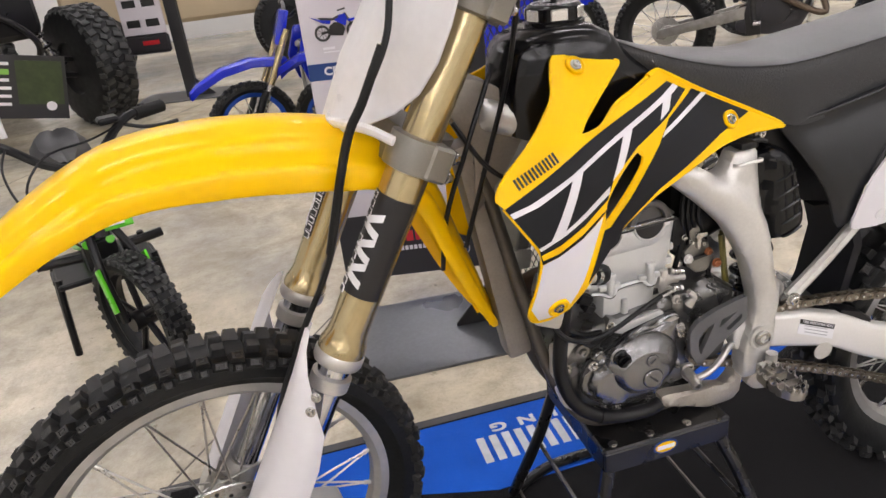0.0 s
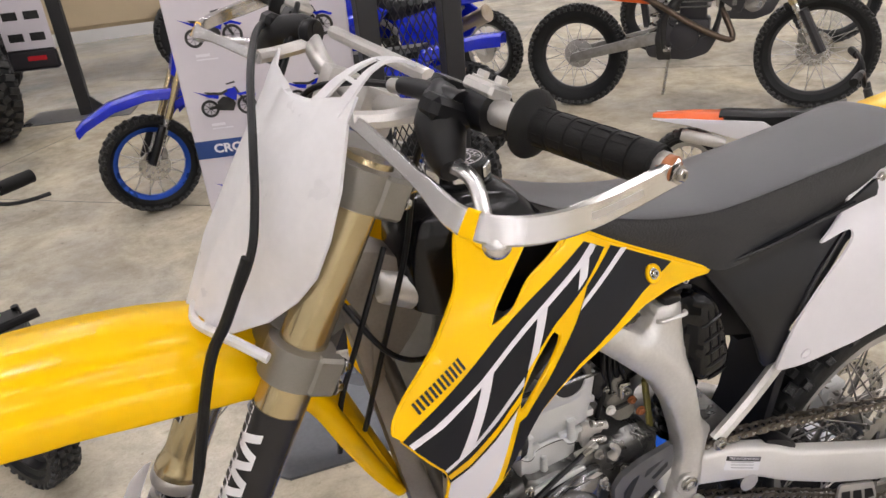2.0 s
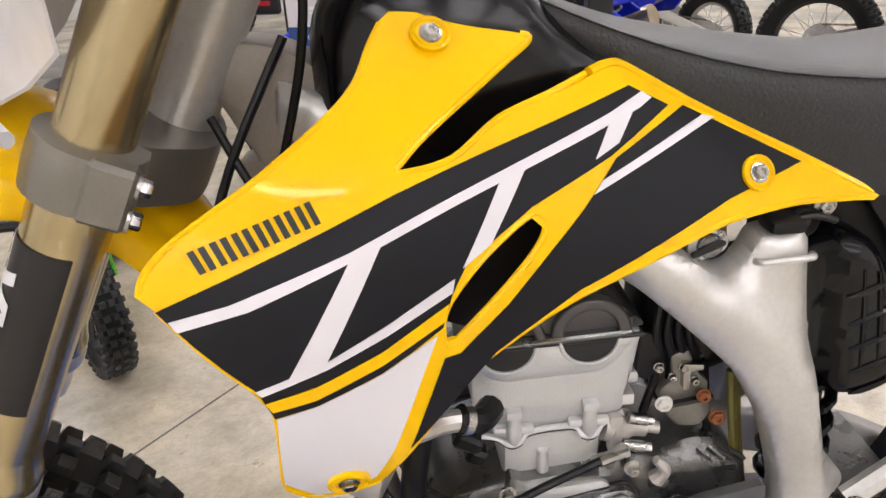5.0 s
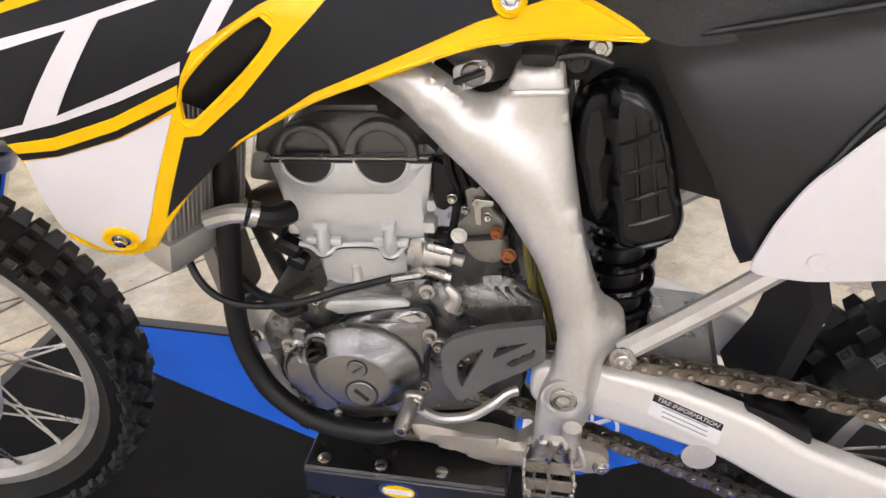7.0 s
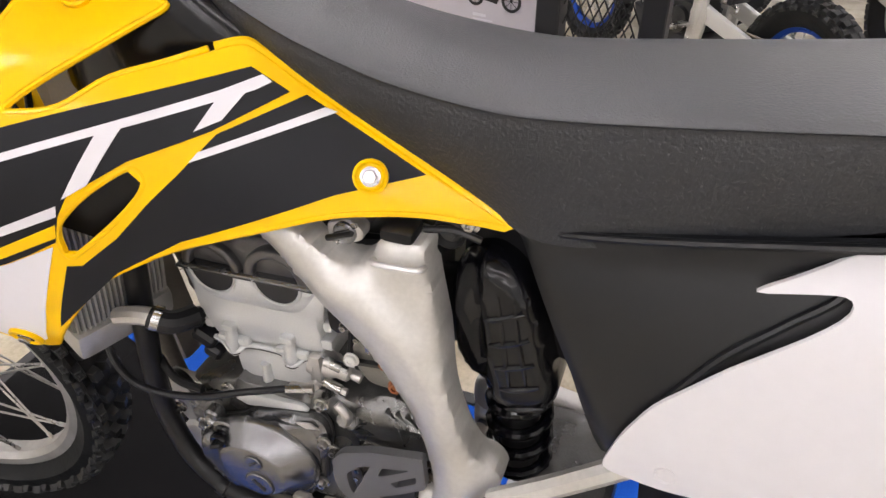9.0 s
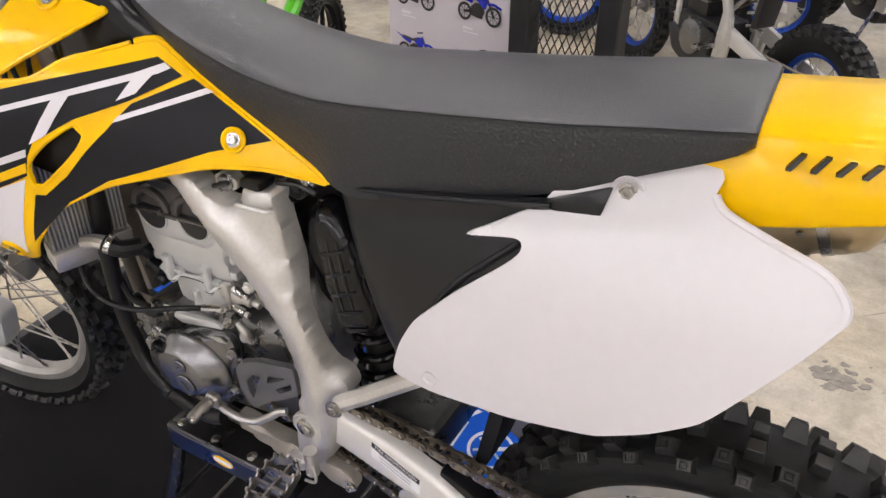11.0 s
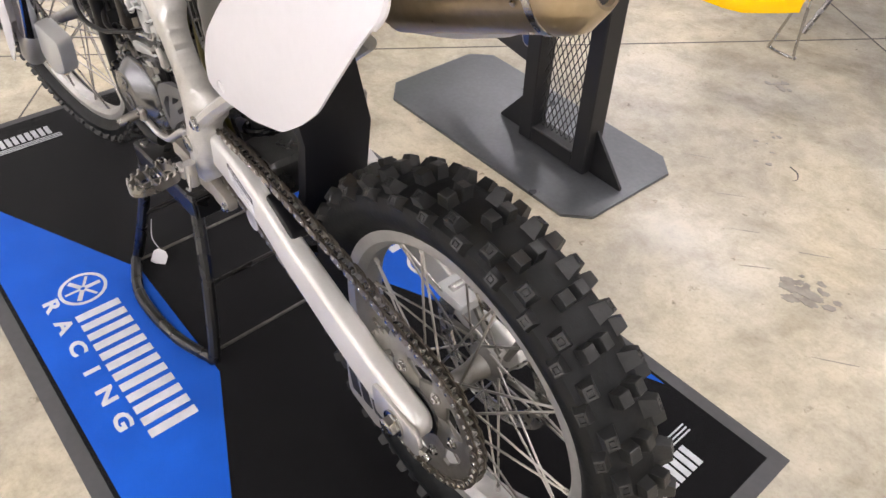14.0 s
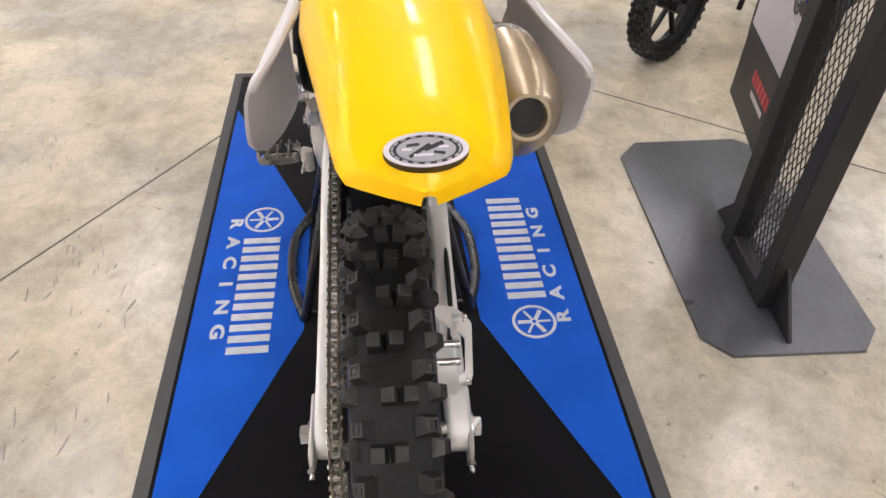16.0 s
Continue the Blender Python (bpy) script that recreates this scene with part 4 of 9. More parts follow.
part("piston_boss", lathe(bmesh.new(), [(0.019, 0), (0.019, 0.008), (0.016, 0.011), (0.001, 0.011)], Matrix.Translation((-0.062, 0.100, 0.388)) @ SIDE.inverted(), 24), CAST, cal)
for nm, pts in (("caliper_guard", [(-0.140, 0.072), (-0.136, 0.104), (-0.112, 0.127), (-0.034, 0.123), (-0.022, 0.100), (-0.032, 0.096), (-0.041, 0.112), (-0.092, 0.115), (-0.122, 0.072)]), ("guard_web", [(-0.132, 0.094), (-0.126, 0.104), (-0.090, 0.104), (-0.094, 0.094)])):
    bm = bmesh.new()
    rings = [[bm.verts.new((x, y, 0.4395 - 0.42 * (x + 0.129) + h)) for x, y in rounded(pts, 0.004, 2)] for h in (-0.0045, 0.0)]
    ring_faces(bm, rings)
    part(nm, bm, SWING, cal, "pressed alloy guard over the caliper")
for x, z in ((-0.122, 0.432), (-0.032, 0.390)):
    part("caliper_bolt", bolt(bmesh.new(), (x, 0.113, z), (x, 1, z), 0.006, 0.008), STEEL, cal)
    part("guard_spacer", rod(bmesh.new(), (x, 0.098, z), (x, 0.113, z), 0.007, 12), CAST, cal)
part("brake_line", tube(bmesh.new(), [(-0.094, 0.092, 0.410), (-0.128, 0.096, 0.428), (-0.180, 0.098, 0.432), (-0.300, 0.096, 0.452), (-0.480, 0.080, 0.490)], 0.0042, 8), HOSE, cal)

# ---- frame ----
SPAR = [(-0.985, 0.985), (-0.900, 0.950), (-0.800, 0.898), (-0.710, 0.856), (-0.678, 0.842), (-0.652, 0.827), (-0.643, 0.818), (-0.629, 0.813), (-0.615, 0.819), (-0.606, 0.831), (-0.602, 0.846), (-0.563, 0.848), (-0.560, 0.833), (-0.556, 0.801), (-0.546, 0.744), (-0.533, 0.681), (-0.521, 0.638), (-0.509, 0.606),
        (-0.491, 0.594), (-0.483, 0.579), (-0.488, 0.564), (-0.504, 0.549), (-0.506, 0.510), (-0.513, 0.468), (-0.520, 0.437), (-0.536, 0.424), (-0.570, 0.422), (-0.570, 0.464), (-0.566, 0.498), (-0.558, 0.519), (-0.551, 0.550), (-0.552, 0.580), (-0.562, 0.620), (-0.575, 0.659), (-0.595, 0.694), (-0.613, 0.723), (-0.639, 0.750), (-0.668, 0.778), (-0.702, 0.808), (-0.735, 0.828), (-0.860, 0.888), (-0.990, 0.938)]
CREASE = [Vector((p.x, p.y)) for p in curve_through([(x, z, 0) for x, z in ((-0.642, 0.800), (-0.619, 0.787), (-0.579, 0.753), (-0.553, 0.722), (-0.536, 0.690), (-0.526, 0.640), (-0.518, 0.560), (-0.525, 0.470))], 6)]


def spar_y(x, z):
    """The spar's outer face: full below its crease, hollowed above it."""
    p = Vector((x, z))
    best, side = 9.0, 1.0
    for a, b in zip(CREASE, CREASE[1:]):
        d = b - a
        t = max(0.0, min(1.0, (p - a).dot(d) / d.length_squared))
        off = p - a - d * t
        if off.length < best:
            best, side = off.length, 1.0 if d.x * off.y - d.y * off.x > 0 else -1.0
    y = -0.118 + 0.075 * max(0, min(1, (-0.66 - x) / 0.32)) - 0.006 * max(0, min(1, (0.62 - z) / 0.1))
    start = soft_step(-0.655, -0.625, x)
    return y - 0.0052 * start * math.exp(-(best / 0.012) ** 2) + 0.0125 * start * soft_step(-0.004, 0.026, side * best)


for s in (-1, 1):
    bm = pillow(rounded(SPAR, 0.010, 2), spar_y, 0.009, 0.030, 0.0065, 5)
    if s > 0:
        bm2 = mirrored(bm)
        bm.free()
        bm = bm2
    spar = part("frame_spar", bm, FRAME, bike, "cast and brushed aluminium perimeter frame spar", sharp=60)
    m = SIDE if s < 0 else SIDE.inverted()
    bm = lathe(bmesh.new(), [(0.024, -0.004), (0.0235, 0.0008), (0.021, 0.0012), (0.018, -0.001), (0.012, -0.001), (0.011, -0.004)], Matrix.Translation((-0.541, s * 0.1235, 0.506)) @ m, 28)
    part("pivot_boss", bm, FRAME, bike)
    part("pivot_bolt", lathe(bmesh.new(), [(0.0145, -0.002), (0.0145, 0.0035), (0.012, 0.005), (0.0075, 0.005), (0.0065, -0.002)], Matrix.Translation((-0.541, s * 0.1245, 0.506)) @ m, 20), STEEL, bike)
    part("weld_bead", tube(bmesh.new(), [(-0.606, s * 0.102, 0.826), (-0.602, s * 0.110, 0.828), (-0.583, s * 0.112, 0.830), (-0.563, s * 0.110, 0.830), (-0.559, s * 0.102, 0.829)], 0.0030, 8), FRAME, bike)
    part("tank_mount", box(bmesh.new(), (-0.583, s * 0.092, 0.855), (0.030, 0.030, 0.012), bevel=0.006, seg=2), HOSE, bike)
    part("mount_strap", tube(bmesh.new(), [(-0.570, s * 0.076, 0.848), (-0.545, s * 0.072, 0.850), (-0.522, s * 0.068, 0.842)], 0.0034, 8), DARKMETAL, bike)
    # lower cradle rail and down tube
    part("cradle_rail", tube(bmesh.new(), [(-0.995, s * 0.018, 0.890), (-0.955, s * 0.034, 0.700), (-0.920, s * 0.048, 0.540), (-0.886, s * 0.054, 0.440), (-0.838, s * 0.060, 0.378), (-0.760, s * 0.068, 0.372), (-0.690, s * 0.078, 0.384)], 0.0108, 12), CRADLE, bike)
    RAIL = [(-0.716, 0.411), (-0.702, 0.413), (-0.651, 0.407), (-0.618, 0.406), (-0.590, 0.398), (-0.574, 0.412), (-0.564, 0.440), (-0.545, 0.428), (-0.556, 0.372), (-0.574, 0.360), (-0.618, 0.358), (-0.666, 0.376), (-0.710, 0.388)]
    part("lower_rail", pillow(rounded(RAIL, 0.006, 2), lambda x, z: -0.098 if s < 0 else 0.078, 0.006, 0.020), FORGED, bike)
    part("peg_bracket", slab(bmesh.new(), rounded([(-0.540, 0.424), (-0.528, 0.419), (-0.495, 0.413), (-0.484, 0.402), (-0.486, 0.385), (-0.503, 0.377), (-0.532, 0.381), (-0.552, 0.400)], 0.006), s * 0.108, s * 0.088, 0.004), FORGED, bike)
    part("bracket_bolt", bolt(bmesh.new(), (-0.493, s * 0.108, 0.393), (-0.493, s * 9, 0.393), 0.0065, 0.007), STEEL, bike)
    # subframe strut
    bm = bmesh.new()
    tube(bm, [(-0.488, s * 0.116, 0.570), (-0.420, s * 0.113, 0.625), (-0.335, s * 0.100, 0.690)], 0.0115, 8, 3)
    tube(bm, [(-0.600, s * 0.052, 0.870), (-0.42, s * 0.052, 0.890), (-0.20, s * 0.050, 0.960), (-0.08, s * 0.048, 0.985)], 0.011, 8, 3)
    part("subframe", bm, FRAME, bike)
    bm = bolt(bmesh.new(), (-0.488, s * 0.126, 0.570), (-0.488, s * 9, 0.570), 0.0085, 0.008)
    part("subframe_bolt", bm, STEEL, bike)
part("head_tube", lathe(bmesh.new(), [(0.034, -0.105), (0.034, -0.09), (0.028, -0.08), (0.028, 0.09), (0.034, 0.10), (0.034, 0.115)], STEER, 24), FRAME, bike)
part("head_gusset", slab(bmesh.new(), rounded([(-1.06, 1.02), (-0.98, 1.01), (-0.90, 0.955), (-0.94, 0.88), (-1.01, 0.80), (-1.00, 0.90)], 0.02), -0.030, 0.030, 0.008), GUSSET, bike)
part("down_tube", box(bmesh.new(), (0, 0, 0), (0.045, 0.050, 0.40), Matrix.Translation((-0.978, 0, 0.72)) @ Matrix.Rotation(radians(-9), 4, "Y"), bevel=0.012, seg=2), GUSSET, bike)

# ---- foot pegs ----
for s in (-1, 1):
    bm = bmesh.new()
    loop = curve_through([(-0.574, s * 0.158, 0), (-0.577, s * 0.185, 0), (-0.574, s * 0.212, 0), (-0.562, s * 0.232, 0), (-0.545, s * 0.236, 0), (-0.531, s * 0.228, 0), (-0.525, s * 0.205, 0), (-0.527, s * 0.180, 0), (-0.533, s * 0.158, 0), (-0.552, s * 0.152, 0)], 5, True)
    mid = Vector((-0.551, s * 0.193, 0))
    rings = []
    for k, p in enumerate(loop):
        q = mid + (p - mid) * 0.90
        z1 = 0.4685 + (0.0028 if k % 3 == 0 else -0.0024)
        rings.append([bm.verts.new(v) for v in ((p.x, p.y, 0.452), (p.x, p.y, z1), (q.x, q.y, z1), (q.x, q.y, 0.452))])
    ring_faces(bm, rings, True)
    for k, p in enumerate(loop):
        if k % 3 == 0:
            q = mid + (p - mid) * 0.95
            lathe(bm, [(0.0028, 0), (0.0022, 0.004), (0.0006, 0.0055)], Matrix.Translation((q.x, q.y, 0.470)), 6)
    for y, h in ((0.176, 0.014), (0.198, 0.012), (0.216, 0.012)):
        box(bm, (-0.551, s * y, 0.459), (0.046, 0.0035, h))
        lathe(bm, [(0.0026, 0), (0.0006, 0.006)], Matrix.Translation((-0.551, s * y, 0.465)), 6)
    box(bm, (-0.551, s * 0.188, 0.456), (0.0035, 0.070, 0.009))
    peg = part("foot_peg", bm, PEG_STEEL, bike, "toothed steel foot peg")
    bm = bmesh.new()
    lathe(bm, [(0.010, 0), (0.010, 0.044)], along((-0.530, s * 0.138, 0.436), (-0.530, s * 0.138, 0.48)), 12)
    box(bm, (-0.548, s * 0.145, 0.458), (0.030, 0.016, 0.022), bevel=0.004)
    tube(bm, [(-0.522, s * 0.145, 0.462), (-0.515, s * 0.152, 0.440), (-0.535, s * 0.150, 0.430)], 0.0022, 6)
    part("peg_hinge", bm, ALLOY, peg)

# ---- engine ----
bm = slab(bmesh.new(), rounded([(-0.905, 0.520), (-0.880, 0.565), (-0.820, 0.580), (-0.700, 0.595), (-0.620, 0.585), (-0.585, 0.545), (-0.580, 0.460), (-0.640, 0.420), (-0.740, 0.405), (-0.840, 0.410), (-0.885, 0.440)], 0.03), -0.074, 0.074, 0.012, 3)
engine = part("engine", bm, CRANK, bike, "cast aluminium four-stroke single cylinder engine")
HEAD = [(-0.852, 0.737), (-0.850, 0.725), (-0.842, 0.687), (-0.836, 0.646), (-0.831, 0.632), (-0.803, 0.634), (-0.731, 0.640), (-0.694, 0.650), (-0.696, 0.670), (-0.688, 0.703), (-0.684, 0.734), (-0.682, 0.746)]
BROW = [(-0.850, 0.739), (-0.846, 0.731), (-0.834, 0.716), (-0.823, 0.704), (-0.810, 0.699), (-0.720, 0.704), (-0.707, 0.713), (-0.696, 0.728), (-0.688, 0.742), (-0.684, 0.747)]
BARREL = [(-0.822, 0.634), (-0.811, 0.578), (-0.804, 0.548), (-0.722, 0.556), (-0.713, 0.594), (-0.703, 0.642)]
CAM_TOP = [(-0.856, 0.738), (-0.851, 0.748), (-0.836, 0.765), (-0.817, 0.779), (-0.793, 0.785), (-0.734, 0.787), (-0.716, 0.780), (-0.695, 0.763), (-0.682, 0.752), (-0.678, 0.746)]
CAMS = ((-0.807, 0.7435, 0.0345), (-0.731, 0.7475, 0.0365))
part("cylinder_head", pillow(rounded(HEAD, 0.006, 2), lambda x, z: -0.068 + 0.006 * soft_step(0.665, 0.645, z), 0.005, 0.130), CAST, engine, "silver grey cast cylinder head")
part("head_brow", pillow(rounded(BROW, 0.008, 3), lambda x, z: -0.0712, 0.0035, 0.004), CAST, engine)
part("cylinder", pillow(rounded(BARREL, 0.006, 2), lambda x, z: -0.060, 0.010, 0.118), CAST, engine)
part("cam_cover", pillow(rounded(CAM_TOP, 0.008, 3), lambda x, z: -0.0655, 0.006, 0.126), COVER_GREY, engine, "dark grey magnesium cam cover")
for x, z, R in CAMS:
    n = 18
    pts = [(x + R * math.cos(math.pi * i / n), z + R * math.sin(math.pi * i / n)) for i in range(n + 1)] + [(x + 0.0255 * math.cos(math.pi * i / n), z + 0.0255 * math.sin(math.pi * i / n)) for i in range(n, -1, -1)]
    part("cover_arch", slab(bmesh.new(), pts, -0.0740, -0.060, 0.0022, 2), COVER_GREY, engine, "dark rounded bearing arch", sharp=50)
    pts = [(x - 0.001 + 0.0250 * math.cos(math.pi + math.pi * i / n), z - 0.004 + 0.0250 * math.sin(math.pi + math.pi * i / n)) for i in range(n + 1)]
    part("cam_plug", slab(bmesh.new(), pts, -0.0722, -0.066, 0.0006, 1), PLUG, engine, "black rubber half-moon plug")
    pts = [(x - 0.001 + r * math.cos(math.pi + math.pi * i / n), z - 0.004 + r * math.sin(math.pi + math.pi * i / n)) for r, order in ((0.0292, range(n + 1)), (0.0254, range(n, -1, -1))) for i in order]
    part("plug_rim", slab(bmesh.new(), pts, -0.0732, -0.068, 0.0015, 2), CAST, engine)
TILT = Matrix.Translation((-0.768, 0, 0.743)) @ Matrix.Rotation(radians(-2.6), 4, "Y")
part("cover_flange", box(bmesh.new(), (0, -0.004, 0.0015), (0.150, 0.143, 0.0062), TILT, bevel=0.002), CASE, engine)
part("gasket_line", box(bmesh.new(), (0, -0.002, -0.0035), (0.172, 0.142, 0.0030), TILT, bevel=0.001), DARKMETAL, engine)
part("cover_lug", box(bmesh.new(), (0, 0, 0.0430), (0.070, 0.110, 0.012), TILT, bevel=0.005, seg=2), COVER_GREY, engine)
for x, z0, z1 in ((-0.802, 0.626, 0.671), (-0.729, 0.628, 0.675)):
    bm = bmesh.new()
    lathe(bm, [(0.0030, z0 - 0.002), (0.0050, z0), (0.0060, z0 + 0.010), (0.0078, z0 + 0.016), (0.0072, z0 + 0.024), (0.0062, z1 - 0.010), (0.0062, z1 - 0.008)], Matrix.Translation((x, -0.071, 0)), 16)
    box(bm, (x, -0.071, z1 - 0.005), (0.0150, 0.012, 0.009), bevel=0.0022, seg=2)
    box(bm, (x, -0.067, (z0 + z1) / 2 - 0.004), (0.040, 0.010, 0.010), bevel=0.0045, seg=2)
    part("stud_boss", bm, CAST, engine)
part("stud_boss", lathe(bmesh.new(), [(0.0075, 0.570), (0.0065, 0.578), (0.0058, 0.604), (0.0052, 0.612), (0.001, 0.613)], Matrix.Translation((-0.772, -0.062, 0)), 14), CAST, engine)
RUN = [(-0.832, -0.063, 0.6350), (-0.818, -0.067, 0.6345), (-0.806, -0.073, 0.6300), (-0.796, -0.072, 0.6320), (-0.785, -0.066, 0.6385), (-0.745, -0.066, 0.6415), (-0.735, -0.073, 0.6350), (-0.724, -0.073, 0.6350), (-0.714, -0.066, 0.6425), (-0.694, -0.062, 0.6500)]
part("head_flange", tube(bmesh.new(), RUN, 0.0032, 8), CAST, engine)
part("head_gasket", tube(bmesh.new(), [(x, y - 0.0022, z - 0.0022) for x, y, z in RUN], 0.0011, 6), DARKMETAL, engine)
for x, z, w in ((-0.838, 0.652, 0.012), (-0.690, 0.664, 0.014), (-0.686, 0.690, 0.010)):
    part("head_lug", box(bmesh.new(), (x, -0.052, z), (w, 0.020, 0.013), bevel=0.003, seg=2), CAST, engine)
# chain tensioner behind the barrel
bm = bmesh.new()
lathe(bm, [(0.018, 0), (0.019, 0.008), (0.015, 0.014), (0.015, 0.026), (0.011, 0.032), (0.0105, 0.044), (0.006, 0.047), (0.0065, 0.058), (0.001, 0.059)], along((-0.712, -0.054, 0.634), (-0.655, -0.055, 0.622)), 18)
box(bm, (-0.702, -0.066, 0.630), (0.014, 0.012, 0.044), bevel=0.004, seg=2)
part("chain_tensioner", bm, ALLOY, engine, "silver cam chain tensioner")
for p, q in (((-0.694, -0.068, 0.616), (-0.664, -0.070, 0.610)), ((-0.690, -0.066, 0.646), (-0.664, -0.066, 0.640))):
    bm = rod(bmesh.new(), p, Vector(p).lerp(Vector(q), 0.7), 0.0060, 12)
    lathe(bm, [(0.0046, 0), (0.0046, 0.007)], along(Vector(p).lerp(Vector(q), 0.7), q), 6)
    part("tensioner_bolt", bm, STEEL, engine)
# barrel foot and upper crankcase
FOOT = [(-0.820, 0.556), (-0.806, 0.590), (-0.796, 0.584), (-0.718, 0.592), (-0.708, 0.606), (-0.690, 0.610), (-0.684, 0.580), (-0.700, 0.570), (-0.750, 0.560), (-0.790, 0.545)]
part("barrel_foot", pillow(rounded(FOOT, 0.006, 2), lambda x, z: -0.080, 0.006, 0.050), CRANK, engine)
part("foot_ledge", slab(bmesh.new(), rounded([(-0.806, 0.567), (-0.800, 0.577), (-0.717, 0.587), (-0.708, 0.579), (-0.740, 0.572), (-0.790, 0.560)], 0.004), -0.0850, -0.076, 0.003), CAST, engine)
UPPER = [(-0.700, 0.575), (-0.694, 0.607), (-0.663, 0.601), (-0.640, 0.606), (-0.621, 0.612), (-0.587, 0.606), (-0.567, 0.581), (-0.570, 0.551), (-0.614, 0.540), (-0.664, 0.540)]
part("gearbox_top", pillow(rounded(UPPER, 0.010, 3), lambda x, z: -0.078 + 0.010 * soft_step(0.585, 0.612, z), 0.008, 0.060), CRANK, engine)
for k in range(4):
    part("case_rib", box(bmesh.new(), (0, 0, 0), (0.020, 0.010, 0.0028), Matrix.Translation((-0.612 + 0.011 * k, -0.072, 0.597)) @ Matrix.Rotation(radians(38), 4, "Y"), bevel=0.001), CRANK, engine)
part("clutch_arm", tube(bmesh.new(), [(-0.664, -0.085, 0.585), (-0.658, -0.090, 0.600), (-0.668, -0.090, 0.613)], [0.009, 0.006, 0.0045], 10), ALLOY, engine)
part("arm_cap", lathe(bmesh.new(), [(0.010, 0), (0.010, 0.014), (0.008, 0.016), (0.001, 0.016)], along((-0.660, -0.074, 0.570), (-0.656, -0.086, 0.590)), 16), CRANK, engine)
part("cable_holder", slab(bmesh.new(), rounded([(-0.728, 0.606), (-0.700, 0.612), (-0.690, 0.622), (-0.698, 0.628), (-0.712, 0.618), (-0.730, 0.615)], 0.003), -0.084, -0.078, 0.001), ALLOY, engine)
# generator side
COVER = [(-0.868, 0.477), (-0.863, 0.503), (-0.846, 0.522), (-0.829, 0.528), (-0.815, 0.534), (-0.797, 0.543), (-0.786, 0.554), (-0.753, 0.568), (-0.694, 0.581), (-0.685, 0.571), (-0.683, 0.549), (-0.691, 0.516), (-0.694, 0.474), (-0.706, 0.464), (-0.721, 0.430), (-0.739, 0.419), (-0.774, 0.416), (-0.801, 0.419), (-0.822, 0.425), (-0.847, 0.444), (-0.863, 0.460)]
part("side_cover", pillow(rounded(COVER, 0.010, 2), lambda x, z: -0.098 + 0.010 * soft_step(0.560, 0.585, z) * soft_step(-0.70, -0.78, x), 0.006, 0.016), CASE, engine, "dark grey engine side cover")
# oversize dark gasket slab draws a shaded crevice round the cover
part("cover_gasket", slab(bmesh.new(), rounded([(-0.772 + (x + 0.772) * 1.02, 0.500 + (z - 0.500) * 1.02) for x, z in COVER], 0.010), -0.0830, -0.0800, 0), DARKMETAL, engine)
INNER = [(-0.792, 0.536), (-0.784, 0.547), (-0.752, 0.560), (-0.702, 0.571), (-0.694, 0.562), (-0.694, 0.520), (-0.700, 0.480), (-0.722, 0.442), (-0.745, 0.428), (-0.800, 0.428), (-0.838, 0.450), (-0.856, 0.474), (-0.852, 0.500), (-0.830, 0.518), (-0.810, 0.524)]
part("cover_face", pillow(rounded(INNER, 0.010, 2), lambda x, z: -0.1035, 0.005, 0.008), CASE, engine)
part("cover_mark", slab(bmesh.new(), [(-0.718, 0.5735), (-0.700, 0.5785), (-0.690, 0.5725), (-0.706, 0.5690)], -0.0992, -0.0970, 0), ALLOY, engine)
bm = bmesh.new()
rings = []
for r, h in ((0.068, 0.0), (0.0665, 0.005), (0.0640, 0.0085), (0.0450, 0.0265), (0.0425, 0.0285), (0.0390, 0.0292), (0.001, 0.0295)):
    rings.append([bm.verts.new((-0.762 + r * (1.0 if r > 0.05 else 0.98) * math.cos(2 * math.pi * i / 56) - (0.0 if r > 0.05 else 0.004), -0.1020 - h, 0.506 + r * 0.88 * math.sin(2 * math.pi * i / 56))) for i in range(56)])
ring_faces(bm, rings)
part("generator_cover", bm, CASE, engine, "round satin grey generator cover")
bm = pillow(rounded([(-0.862, 0.480), (-0.856, 0.505), (-0.840, 0.519), (-0.815, 0.522), (-0.790, 0.515), (-0.782, 0.470), (-0.796, 0.436), (-0.825, 0.436), (-0.850, 0.455)], 0.016, 3), lambda x, z: -0.1130 - 0.006 * soft_step(-0.85, -0.80, x), 0.014, 0.010)
part("cover_lobe", bm, CASE, engine)
for x, z, r in ((-0.759, 0.527, 0.0105), (-0.757, 0.491, 0.0172)):
    cap = part("inspection_cap", lathe(bmesh.new(), [(r, 0), (r, 0.0022), (r * 0.93, 0.0032), (0.001, 0.0032)], Matrix.Translation((x, -0.1308, z)) @ SIDE, 28), CASE, engine)
    part("cap_seat", lathe(bmesh.new(), [(r * 1.10, 0), (r * 1.10, 0.0012), (r, 0.0012)], Matrix.Translation((x, -0.1306, z)) @ SIDE, 28), DARKMETAL, cap)
    part("cap_slot", box(bmesh.new(), (0, -0.1345, 0), (r * 1.15, 0.0012, r * 0.20), Matrix.Translation((x, 0, z)) @ Matrix.Rotation(radians(-38 if r < 0.012 else 45), 4, "Y")), DARKMETAL, cap)
bm = lathe(bmesh.new(), [(0.0150, 0), (0.0150, 0.010), (0.0125, 0.012), (0.0125, 0.020), (0.0105, 0.023), (0.001, 0.022)], Matrix.Translation((-0.806, -0.1060, 0.535)) @ SIDE, 20)
box(bm, (0, -0.131, 0), (0.020, 0.008, 0.006), Matrix.Translation((-0.806, 0, 0.535)) @ Matrix.Rotation(radians(-30), 4, "Y"), bevel=0.002)
part("oil_cap", bm, GLOSS_BLACK, engine, "black plastic oil filler cap")
